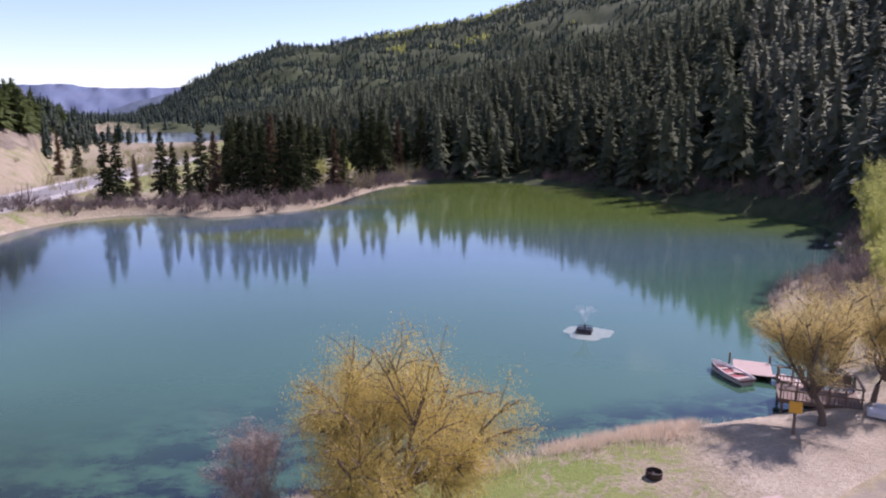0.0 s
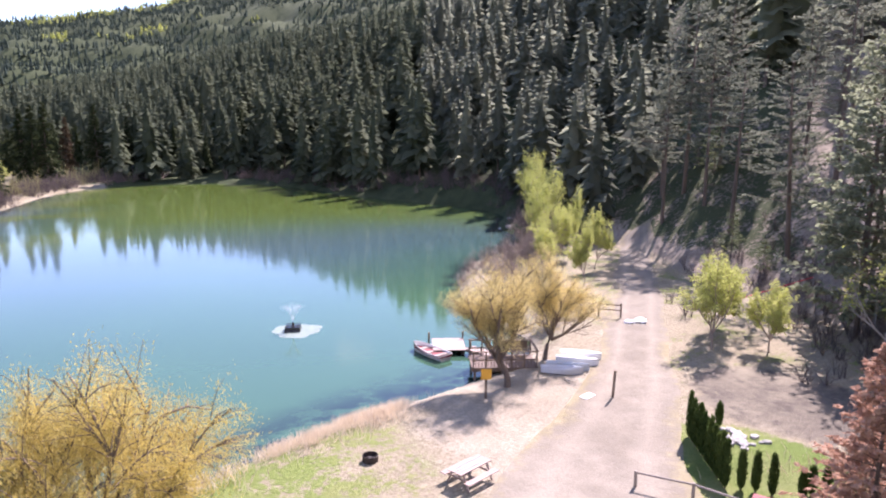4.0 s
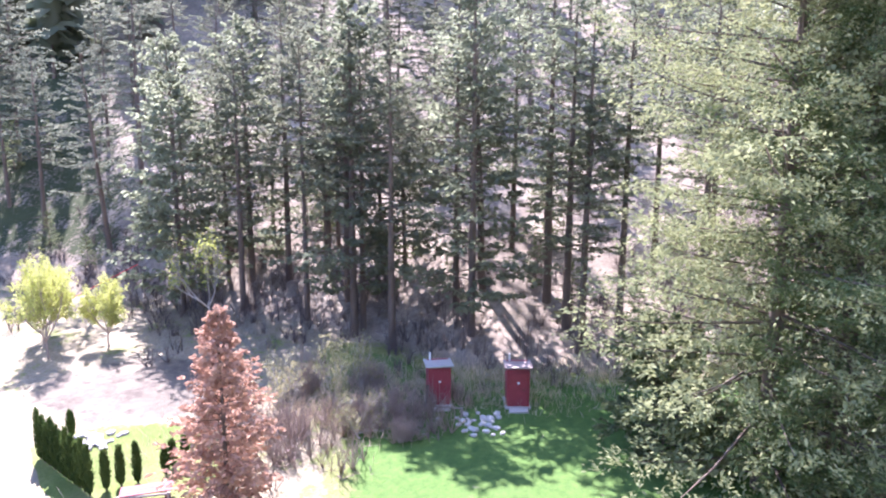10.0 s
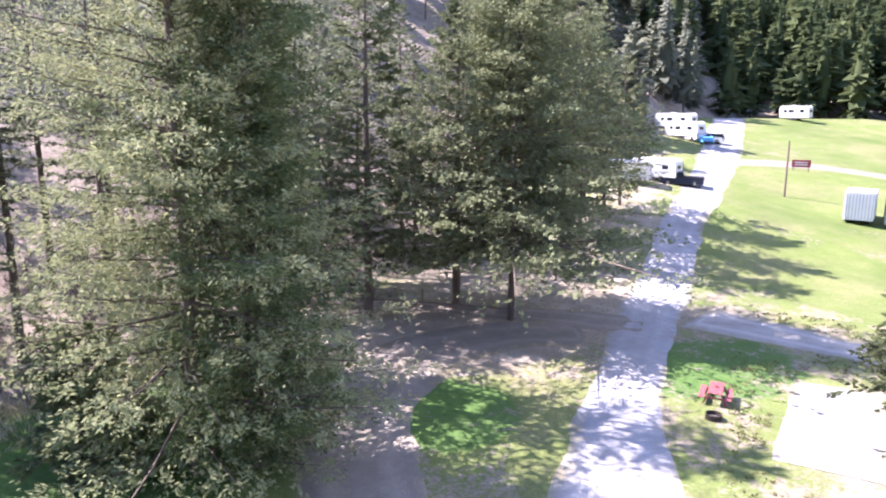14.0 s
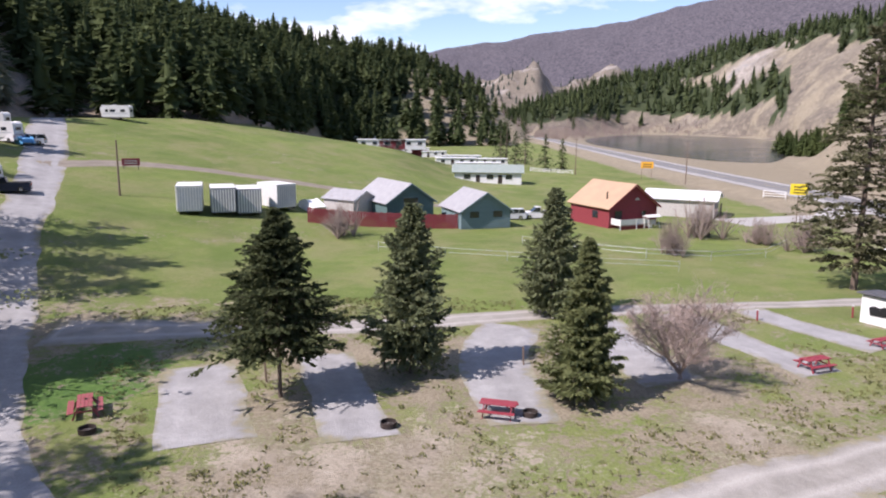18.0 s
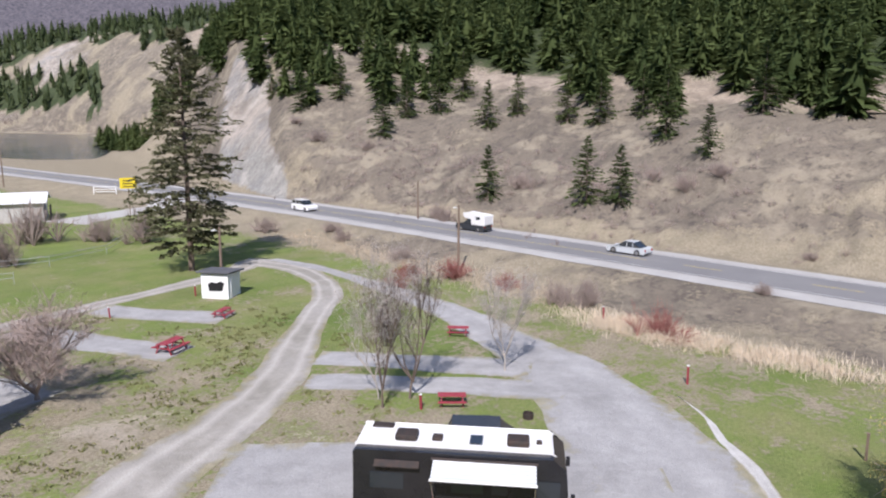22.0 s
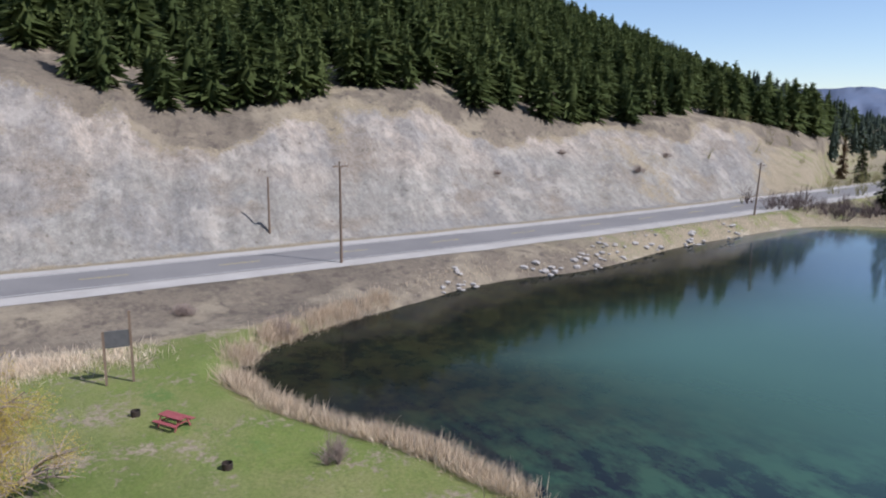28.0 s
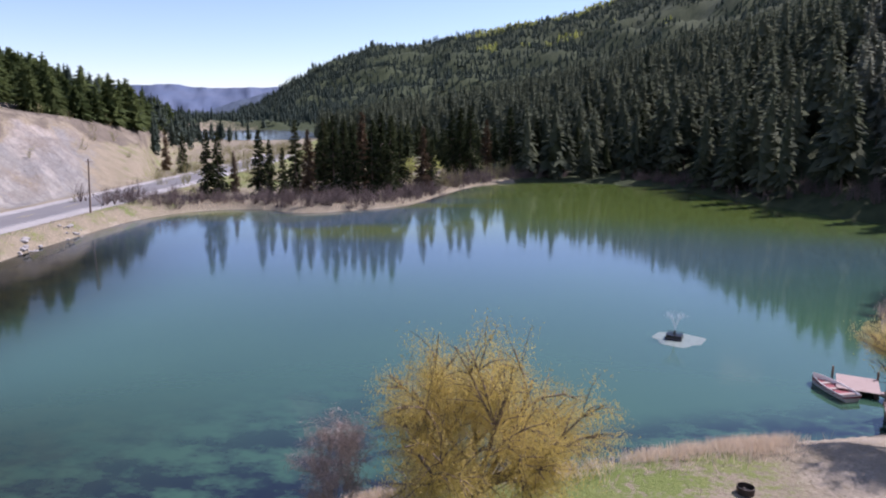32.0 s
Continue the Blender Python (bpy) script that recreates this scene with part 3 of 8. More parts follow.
    low = (u + w > 0.30) & (u + w < 0.30 + 0.9 * (1 - west) + 0.22 * west) & (az < 201)
    high = (u + w > 0.74) & (u < 1.15)
    return np.where(low | high, 1.0, 0.0)


def build_ground():
    nu, ds = 900, np.concatenate([np.linspace(0.0, 24, 8), np.linspace(25, 130, 210), 130 * np.exp(np.linspace(0.006, np.log(3600 / 130), 190))])
    az = np.linspace(0, 2 * np.pi, nu, endpoint=False)
    A, D = np.meshgrid(az, ds, indexing="ij")
    x, y = (D * np.sin(A)).ravel(), (D * np.cos(A)).ravel()
    z = land(x, y)
    deg, d = np.degrees(A.ravel()), D.ravel()
    foot, bend, crest = (np.interp(deg, TURN, v) for v in (FOOT, BEND, CREST))
    n = fbm(x / 14, y / 14)
    sh = shore_distance(x, y)
    off = x - highway_x(y)
    above = d - foot
    west = ease(deg, 205, 209) * (1 - ease(deg, 331, 337))
    north_east = 1 - ease(deg, 141, 146) + ease(deg, 337, 341)
    south = ease(deg, 141, 146) * (1 - ease(deg, 180, 184))
    litter = north_east * ease(above, -3, 5) * (1 - 0.75 * ease(d, 150, 240)) + south * ease(above, -4, 6) * 0.8 * (1 - ease(d, 300, 400))
    litter = np.maximum(litter, west * ease(d - bend, 4, 18) * 0.75)
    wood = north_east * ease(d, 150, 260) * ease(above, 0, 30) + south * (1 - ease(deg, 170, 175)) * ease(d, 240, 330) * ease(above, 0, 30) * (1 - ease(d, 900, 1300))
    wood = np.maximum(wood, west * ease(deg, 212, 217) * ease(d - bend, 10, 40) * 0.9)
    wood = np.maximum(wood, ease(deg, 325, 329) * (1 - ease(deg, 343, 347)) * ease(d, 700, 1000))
    # tree shade on the north-east shore and path slope, put into the colour
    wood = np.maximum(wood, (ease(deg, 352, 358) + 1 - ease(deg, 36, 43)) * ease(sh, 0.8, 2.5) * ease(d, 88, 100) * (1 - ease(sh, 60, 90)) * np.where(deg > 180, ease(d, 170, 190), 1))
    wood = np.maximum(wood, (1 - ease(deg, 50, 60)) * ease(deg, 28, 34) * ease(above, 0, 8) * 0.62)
    rows_ = (1 - ease(np.abs(y + 5), 55, 85)) * ease(off, 4.5, 7) * (1 - ease(off, 14, 19))
    scorch = np.maximum(west * ease(above, 1, 10) * (1 - ease(deg, 256, 266)) * (0.85 + 1.8 * (n - 0.42)), rows_ * (0.58 + 1.6 * (n - 0.45)))
    top = {k: ridge_height(k, deg, d) for k in RIDGES}
    on = {k: (top[k] > 2) & (top[k] >= np.maximum.reduce([top[q] for q in RIDGES if q != k])) for k in RIDGES}
    scorch = np.maximum(scorch, on["lake_hill"] * (0.55 + 1.6 * (n - 0.45)))
    wood = np.maximum(wood, lake_hill_wood(deg, d) * on["lake_hill"] * 0.9)
    wood = np.maximum(wood, on["mountain"] * 1.0)
    wood = np.maximum(wood, np.where((deg > 325) & (deg < 348) & (d > 2400), 0.8, 0))
    rock = ease(above, -1, 2) * (1 - ease(d - bend, -3, 3)) * ease(deg - 7 * np.clip(above / (bend - foot + 0.1), 0, 1) + 5 * (n - 0.45), 255, 260) * (1 - ease(deg, 324, 332)) * (0.75 + 0.9 * (n - 0.42))
    fan = np.clip(above / (bend - foot + 0.1), 0, 1)
    rock = np.maximum(rock, (1 - ease(np.abs(deg - 210.9 + 3 * (n - 0.45)) - 1.7 * (1 - fan), 0.2, 1.5)) * ease(above, 0, 12) * (1 - ease(fan, 0.85, 1.0)))
    rock = np.maximum(rock, on["pale_hills"] * (0.20 + 2.4 * (fbm(x / 45, y / 45) - 0.47)))
    scorch = np.maximum(scorch, on["pale_hills"] * 0.7)
    rock = np.maximum(rock, on["lake_hill"] * (1 - lake_hill_wood(deg, d)) * (0.12 + 1.7 * (fbm(x / 60, y / 60) - 0.44)) * ease(deg, 190, 194))
    rock = rock * (1 - 0.85 * ease(fan + 0.9 * (n - 0.45), 0.72, 0.92) * ease(deg, 270, 279) * (1 - ease(deg, 325, 332)))
    scorch = np.maximum(scorch, west * ease(fan + 0.9 * (n - 0.45), 0.74, 0.94) * ease(deg, 254, 260) * 0.95)
    camp = (1 - ease(above, -2, 3)) * ease(off, 13, 20)
    lush = camp * (0.60 + 0.9 * (fbm(x / 22 + 4, y / 22) - 0.45))
    lush = lush + camp * ease(-y, 50, 62) * 0.3 - 0.28 * camp * ease(x, -30, -22) * (1 - ease(x, 11, 17)) * ease(-y, 6, 14) * (1 - ease(-y, 44, 52))
    lush = np.where(y > 0, lush * (1 - 0.55 * ease(x, 2, 14) * (1 - ease(deg, 60, 72))), lush)
    lush = lush + 0.55 * ease(d, 10, 24) * ease(deg, 66, 74) * (1 - ease(deg, 100, 112)) * (1 - ease(above, -4, 1)) + 0.25 * ease(deg, 246, 256) * (1 - ease(deg, 290, 300)) * camp
    lush = lush * (1 - 0.8 * ease(y, 100, 118)) + 0.35 * ease(deg, 290, 300) * (1 - ease(off, 12, 16)) * ease(off, 4.5, 6) * (y > 0)
    burn = on["burnt_ridge"] * 1.0
    lush = lush + 0.42 * ease(deg, 326, 330) * (1 - ease(deg, 352, 356)) * ease(d, 135, 160) * (1 - ease(d, 500, 700)) * (0.6 + 1.6 * (n - 0.45))
    earth = (1 - ease(np.abs(y + 30), 5, 15)) * (1 - ease(x, 11, 19)) * ease(x, -26, -8) * (0.66 + 2.6 * (n - 0.45))
    earth = np.maximum(earth, ease(x, 10, 16) * (1 - ease(deg, 40, 46)) * (1 - ease(d, 50, 62)) * (0.42 + 2.2 * (n - 0.42)) * (y > 0))
    earth = np.maximum(earth, ease(x, 28, 34) * (1 - ease(deg, 140, 146)) * ease(deg, 106, 112) * (1 - ease(above, -3, 2)) * (0.5 + 1.8 * (n - 0.42)))
    earth = np.maximum(earth, 0.42 * (1 - ease(sh, 0.3, 1.2)) * (1 - ((deg < 36) & (d > 80))))
    # shore strip painted dark down to the water, as if in shade
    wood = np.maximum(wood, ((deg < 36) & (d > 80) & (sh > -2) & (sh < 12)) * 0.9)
    yard = 1 - ease(np.hypot((x - 25.5) / 4.2, (y - 20) / 5.5), 0.75, 1.15)
    lush, earth = np.maximum(lush, yard * 0.95), earth * (1 - yard)
    # grey earth bank at the slope foot, its tree shade painted as scorch
    shaded_bank = 1 - ease(np.hypot((x - 33.5) / 5.5, (y - 25) / 6.5), 0.7, 1.15)
    scorch, earth = np.maximum(scorch, 0.75 * shaded_bank), earth * (1 - shaded_bank)
    # fresh lawn, and lawns darkened in colour for the shade on them
    rich = ease(d, 12, 22) * ease(deg, 66, 74) * (1 - ease(deg, 102, 110)) * (1 - ease(above, -4, 0))
    rich = np.maximum(rich, (1 - ease(np.hypot((x - 29) / 5.5, (y + 19.5) / 5.5), 0.6, 1.1)) * 0.9)
    rich = np.maximum(rich, 0.42 * (1 - ease(np.abs(sh - 5.0), 0.5, 2.0)) * ease(-x, 26, 32) * (1 - ease(-x, 42, 46)) * (y < 14))
    rich = np.maximum(rich, 0.75 * (1 - ease(np.hypot((x - 25) / 6, (y + 38) / 8), 0.6, 1.1)))
    lush, earth = np.maximum(lush, 0.95 * rich), earth * (1 - rich)
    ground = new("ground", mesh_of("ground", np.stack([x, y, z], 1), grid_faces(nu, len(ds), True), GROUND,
                                   {"g_litter": litter, "g_wood_shade": wood, "g_burn": burn, "g_scorch": scorch, "g_rock": rock, "g_lush": lush, "g_rich": rich, "g_earth": earth}, True))
    return tagged(ground, "valley floor of grass, bare earth and forested hillsides", "ground", kind="structure")


build_ground()


def build_water(name, line, label, near=True):
    """A flat sheet of water inside a shoreline."""
    c = line.mean(0)
    rings = np.linspace(0, 1.03, 60)
    P = c + (line[:, None, :] - c) * rings[None, :, None]
    x, y = P[..., 0].ravel(), P[..., 1].ravel()
    s = -shore_distance(x, y) if near else np.full(x.shape, 50.0)
    if near:
        wob = 14 * (fbm(x / 22, y / 22) - 0.47)
        # zones of the painted forest and sky reflections
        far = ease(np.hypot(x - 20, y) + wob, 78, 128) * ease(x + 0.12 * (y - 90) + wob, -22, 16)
        deep_sheen = ease(y - 0.15 * x + wob, 52, 92) * (1 - ease(y + wob, 150, 172)) * (1 - far)
        shallow = np.where((y < 60) & (x < -2), 1 - ease(s, 2, 17), np.where(y < 42, 1 - ease(s, 0.5, 5.5), 1 - ease(s, 0.5, 3)))
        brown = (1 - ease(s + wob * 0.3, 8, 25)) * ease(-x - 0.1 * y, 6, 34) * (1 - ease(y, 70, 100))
        shelf_reflection = (1 - ease(s, 22, 44)) * ease(y, 82, 100) * (1 - ease(x, -6, 8))
    else:
        far, deep_sheen, shallow, brown, shelf_reflection = (np.zeros(x.shape) for _ in range(5))
    me = mesh_of(name, np.stack([x, y, np.full(x.shape, WATER_Z)], 1), grid_faces(len(line), len(rings), True), WATER if near else FAR_WATER, {"far": far, "deep_sheen": deep_sheen, "shelf_reflection": shelf_reflection, "shallow": shallow, "brown": brown}, True)
    return tagged(new(name, me), label, "lake", kind="structure")


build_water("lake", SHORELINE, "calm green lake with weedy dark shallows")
for line in FAR_LAKES:
    build_water("far_lake", line, "distant grey lake in the valley", False)


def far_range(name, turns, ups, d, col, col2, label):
    """A mountain range too far off to shift: a rugged slope whose crest follows the given heights. Distance haze is
    painted in as its blue.
    """
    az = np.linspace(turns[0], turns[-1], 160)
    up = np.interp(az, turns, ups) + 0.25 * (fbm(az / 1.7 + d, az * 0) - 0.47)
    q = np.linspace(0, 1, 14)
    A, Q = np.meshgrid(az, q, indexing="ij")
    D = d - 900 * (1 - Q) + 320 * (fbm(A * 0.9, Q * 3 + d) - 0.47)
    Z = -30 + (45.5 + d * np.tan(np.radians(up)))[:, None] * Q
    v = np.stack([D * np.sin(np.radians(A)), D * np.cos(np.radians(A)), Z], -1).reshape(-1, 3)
    m = plain(name + "_hazed_slopes", col, col2, 0.95, scale=0.006, grain=0.05, bump_s=0.0, vary=0.3)
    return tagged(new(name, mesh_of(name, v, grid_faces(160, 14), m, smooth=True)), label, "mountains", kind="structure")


# both slopes wear the blue of the air haze as their own colour
far_range("backdrop_range", [316, 322, 329, 334, 336.5, 339, 341, 345, 352], [1.2, 1.7, 2.1, 2.2, 2.0, 2.1, 2.2, 2.0, 1.0], 4880, (0.072, 0.108, 0.185), (0.105, 0.135, 0.205), "mountain range on the horizon, painted haze blue")
far_range("backdrop_hill", [333.5, 335.5, 337, 339, 341, 344, 349], [-0.3, 0.2, 0.8, 1.4, 2.0, 2.5, 2.6], 4200, (0.048, 0.078, 0.120), (0.062, 0.092, 0.130), "forested hill at the far end of the valley, painted haze blue")


def ribbon(name, pts, widths, mat, label, lift=0.03, wobble=0.25, kind="structure", category="road", across=7, step=0.8, z=None):
    """A road draped over the ground; its edges wander a little."""
    p = rounded(np.column_stack([pts, widths]), 3, False)
    seg = np.r_[0, np.cumsum(np.hypot(*np.diff(p[:, :2], axis=0).T))]
    n = max(8, int(seg[-1] / step))
    s = np.linspace(0, seg[-1], n)
    x, y, w = (np.interp(s, seg, p[:, i]) for i in range(3))
    tx, ty = np.gradient(x), np.gradient(y)
    L = np.hypot(tx, ty)
    nx, ny = -ty / L, tx / L
    t = np.linspace(-0.5, 0.5, across)
    edge = (w + wobble * 2.4 * (fbm(s / 5 + 5, x / 9) - 0.47))[:, None]
    mid = wobble * 1.4 * (fbm(s / 6 + 40, y / 11) - 0.47)[:, None]
    X, Y = x[:, None] + nx[:, None] * (t * edge + mid), y[:, None] + ny[:, None] * (t * edge + mid)
    Z = land(X.ravel(), Y.ravel()) + lift - 0.02 * (np.abs(np.tile(t, n)) > 0.49) if z is None else np.full(X.size, z)
    me = mesh_of(name, np.stack([X.ravel(), Y.ravel(), Z], 1), grid_faces(n, across), mat, {"across": np.maximum(np.abs(t)[None, :] * 2, (1 - ease(np.minimum(s, seg[-1] - s), 0.0, 1.2))[:, None]).ravel()}, True)
    return tagged(new(name, me), label, category, kind=kind)


def highway_line(lo, hi, step=6.0, off=0.0):
    ys = np.arange(lo, hi, step)
    return [(highway_x(v) + off, v) for v in ys]


def build_highway():
    for nm, off, w, mat, z, lab in (("highway_shoulder", 0.35, 12.2, SHOULDER, 1.235, "pale gravel shoulder of the highway"), ("highway", 0.0, 7.4, ASPHALT, 1.262, "worn grey two-lane asphalt highway")):
        line = highway_line(-690, 262, 6, off)
        ribbon(nm, line, [w] * len(line), mat, lab, wobble=0.5 if mat is SHOULDER else 0.04, z=z, step=1.6)


build_highway()
# lanes: centre lines and widths
LANES = [
    ("camp_lane", [(12.5, -14.5), (18.1, -22), (23.1, -27.2), (28.3, -34.3), (36, -46), (47.5, -63.8), (54, -75.5), (66, -97.5), (84, -126), (100, -152), (112, -176)], [6.0, 5.2, 4.2, 3.9, 5.0, 4.6, 5.0, 6.2, 6.5, 5.5, 5], GRAVEL, "tree-shaded grey gravel lane"),
    ("cross_lane", [(32, -46), (22, -48.5), (10, -50.5), (-4, -55.5), (-18, -60), (-31, -62), (-38, -65), (-42, -68)], [6, 4.2, 3.2, 3, 2.6, 2.4, 2.6, 3.0], RUTTED, "narrow gravel lane behind the pads"),
    ("side_lane", [(33, -41), (43, -34), (51, -26), (62, -20)], [5, 3.6, 3.2, 3], DIRT, "dusty side lane under pines"),
    ("pine_clearing", [(22, -12), (29, -14.5), (37, -22), (38, -30), (34, -36)], [5, 5, 7, 6, 5], DIRT, "dusty clearing under tall pines"),
    ("upper_lane", [(67, -98), (58, -112), (40, -118), (15, -122), (-15, -120)], [5, 3.4, 3, 3, 3], DIRT, "pale dirt lane behind the sheds"),
    ("loop_lane", [(-4, -22), (-10, -28), (-17, -31), (-24, -36.5), (-31, -43.5), (-37, -49), (-40.5, -55), (-42, -62), (-40, -68)], [5.5, 4.6, 3.8, 3.2, 2.8, 2.6, 2.6, 3.0, 3.0], RUTTED, "curved two-rut dirt lane"),
    ("main_drive", [(-43, -67), (-43.5, -56), (-42, -42), (-38.5, -30), (-35, -22), (-30, -15), (-24, -9), (-15, -5), (-4, -8)], [1.6, 2.0, 3.0, 4.6, 6.5, 8, 9, 10, 12], GRAVEL, "wide grey gravel drive of the campground"),
    ("lake_path", [(8, 8), (14, 17), (19.3, 23.9), (24.9, 28.4), (31.8, 35.8), (40.4, 45.7), (48, 54.6), (52.3, 59.6), (60, 69)], [11, 10, 7.6, 5.8, 4.6, 4.2, 4.0, 3.8, 3.4], DIRT, "dusty two-track along the lake"),
    ("gravel_berm", [(-37.2, -16.8), (-35.0, -13.9), (-32.6, -11.7), (-30.3, -9.5), (-28.2, -7.7), (-26.4, -6.2)], [0.25, 0.45, 0.6, 0.75, 0.8, 0.8], BERM, "pale loose stones along the drive's edge"),
    ("house_drive", [(-62, -122), (-54, -120), (-44, -116), (-36, -112)], [14, 7, 6, 8], SHOULDER, "pale gravel drive to the red house"),
    ("gravel_pad", [(14, -30.5), (18.6, -41)], [4.6, 4.2], GRAVEL, "level grey gravel camping pad"),
    ("gravel_pad", [(6.6, -31.8), (11.4, -44)], [3.8, 3.6], GRAVEL, "level grey gravel camping pad"),
    ("gravel_pad", [(-1.6, -34.2), (0.6, -45), (-1.2, -52)], [4.2, 4.4, 4.4], GRAVEL, "level grey gravel camping pad"),
    ("gravel_pad", [(-11, -41), (-8.5, -47), (-8, -55)], [4.4, 4.2, 4], GRAVEL, "gravel camping pad beside a bare shrub"),
    ("gravel_pad", [(-20.5, -43.5), (-17, -51), (-14.5, -57)], [3.6, 3.6, 3.4], GRAVEL, "gravel camping pad with a red table"),
    ("gravel_pad", [(-27, -49), (-23, -55), (-21, -59)], [3.4, 3.4, 3.4], GRAVEL, "gravel camping pad beside a white shed"),
    ("gravel_pad", [(-26.5, -36.5), (-30, -32), (-34.5, -25)], [2.6, 3.0, 3.6], GRAVEL, "gravel pull-in between grass islands"),
    ("gravel_pad", [(-23.5, -33.5), (-27.5, -29), (-33, -21)], [2.6, 2.8, 3.4], GRAVEL, "gravel pull-in beside bare birches"),
    ("gravel_pad", [(-14, -27), (-18, -23), (-22, -18), (-27, -12)], [6.5, 6.5, 7.5, 9], GRAVEL, "gravel pull-in where the motorhome is parked"),
]
for nm, pts, wid, mat, lab in LANES:
    ribbon(nm, pts, wid, mat, lab, wobble=0.7)


# ---- trees ----
def tube(path, radii, sides=6):
    """A tapered round bar along a path, as arrays."""
    p, r = np.asarray(path, float), np.asarray(radii, float)
    t = np.gradient(p, axis=0)
    t /= np.linalg.norm(t, axis=1)[:, None] + 1e-9
    up = np.where(np.abs(t[:, 2:3]) > 0.9, [[1.0, 0, 0]], [[0, 0, 1.0]])
    a = np.cross(t, up)
    a /= np.linalg.norm(a, axis=1)[:, None] + 1e-9
    b = np.cross(t, a)
    w = np.linspace(0, 2 * np.pi, sides, endpoint=False)
    v = p[:, None] + r[:, None, None] * (a[:, None] * np.cos(w)[None, :, None] + b[:, None] * np.sin(w)[None, :, None])
    i, j = np.meshgrid(np.arange(len(p) - 1), np.arange(sides), indexing="ij")
    f = np.stack([i * sides + j, i * sides + (j + 1) % sides, (i + 1) * sides + (j + 1) % sides, (i + 1) * sides + j], -1).reshape(-1, 4)
    return v.reshape(-1, 3), f


def joined(pieces):
    vs, fs, n = [], [], 0
    for v, f in pieces:
        vs.append(v), fs.append(np.asarray(f) + n)
        n += len(v)
    return np.vstack(vs), np.vstack(fs)


def blades(base, along, side, length, width, bend=0.12):
    """Flat sprays: a kite of four corners each."""
    L, W = length[:, None], width[:, None]
    tip = base + along * L
    tip[:, 2] -= bend * length
    mid = base + along * L * 0.45
    v = np.stack([base, mid + side * W * 0.5, tip, mid - side * W * 0.5], 1).reshape(-1, 3)
    return v, np.arange(len(v)).reshape(-1, 4)


def unit(v):
    return v / (np.linalg.norm(v, axis=1)[:, None] + 1e-9)


def conifer(seed, h, r, bare=0.06, whorls=24, per=6, steps=4, sprays=2, size=0.8, droop=0.25, sparse=0.0, power=0.85, lean=0.0, fluff=0.0):
    """Arrays of a conifer: trunk with limbs, and a crown of needle sprays set along the limbs."""
    g = np.random.default_rng(seed)
    n = whorls * per
    u = np.clip((np.repeat(np.arange(whorls), per) + g.uniform(-0.4, 0.4, n)) / whorls, 0, 1) ** 0.92
    keep = g.random(n) > sparse
    u = u[keep]
    n = len(u)
    az = g.uniform(0, 2 * np.pi, n)
    lump = 0.9 + 0.22 * np.sin(az * 2 + seed) * np.sin(u * 9 + seed * 1.7)
    L = r * (np.clip(1 - u, 0, 1) ** power * np.minimum(1, 0.55 + u * 3.5) + 0.03) * (g.uniform(0.75, 1.3, n) + fluff * g.normal(0, 0.22, n)) * lump
    z0 = h * (bare + (1 - bare) * u * 0.985)
    pitch = 0.55 * u - droop * (1 - u) + g.normal(0, 0.09, n)
    dirv = np.stack([np.cos(az) * np.cos(pitch), np.sin(az) * np.cos(pitch), np.sin(pitch)], 1)
    org = np.stack([np.zeros(n), np.zeros(n), z0], 1)
    org[:, 0] += lean * z0
    K, S = steps, sprays
    k = (np.arange(K) + 0.7) / K
    t = np.clip(k[None, :, None] + g.normal(0, 0.05, (n, K, S)), 0.08, 1.0)
    P = org[:, None, None] + dirv[:, None, None] * (t * L[:, None, None])[..., None]
    P[..., 2] -= droop * 0.5 * (t ** 2) * L[:, None, None]
    sw = g.uniform(-1.15, 1.15, (n, K, S))
    ca, sa = np.cos(sw), np.sin(sw)
    D = np.stack([dirv[:, None, None, 0] * ca - dirv[:, None, None, 1] * sa, dirv[:, None, None, 0] * sa + dirv[:, None, None, 1] * ca,
                  dirv[:, None, None, 2] + g.normal(-0.08, 0.28, (n, K, S))], -1).reshape(-1, 3)
    D = unit(unit(D) * (1 - 0.35 * fluff) + fluff * g.normal(0, 0.5, D.shape))
    P = P + fluff * g.normal(0, 0.26 * size, P.shape)
    side = unit(np.cross(D, g.normal(0, 0.8, D.shape) + [0, 0, 0.6]))
    ln = (size * g.uniform(0.6, 1.3, (n, K, S)) * (0.55 + 0.6 * (1 - u))[:, None, None]).ravel()
    ln = ln * (1 - 0.3 * fluff)
    fol = blades(P.reshape(-1, 3) - D * ln[:, None] * 0.3, D, side, ln, ln * g.uniform(0.26, 0.46, ln.shape) * (1 + 0.3 * fluff))
    q = np.linspace(0, 1, 7)
    wob = np.cumsum(g.normal(0, 0.012 * h / 7, (7, 2)), 0)
    trunk = [tube(np.column_stack([wob[:, 0] + lean * q * h, wob[:, 1], q * h]), 0.0125 * h * (1 - q) ** 0.8 + 0.0008 * h, 7)]
    order = np.argsort(-L)[: min(n, 14 + int(60 * (steps > 3)))]
    for i in order:
        e = org[i] + dirv[i] * L[i] * 0.85
        trunk.append(tube([org[i], (org[i] + e) / 2 + [0, 0, 0.02 * L[i]], e - [0, 0, droop * 0.4 * L[i]]], [0.0048 * h, 0.003 * h, 0.001 * h], 3))
    if bare > 0.2:
        for _ in range(int(16 * bare)):
            zz, a2, l2 = g.uniform(0.12, bare) * h, g.uniform(0, 6.28), g.uniform(0.02, 0.09) * h
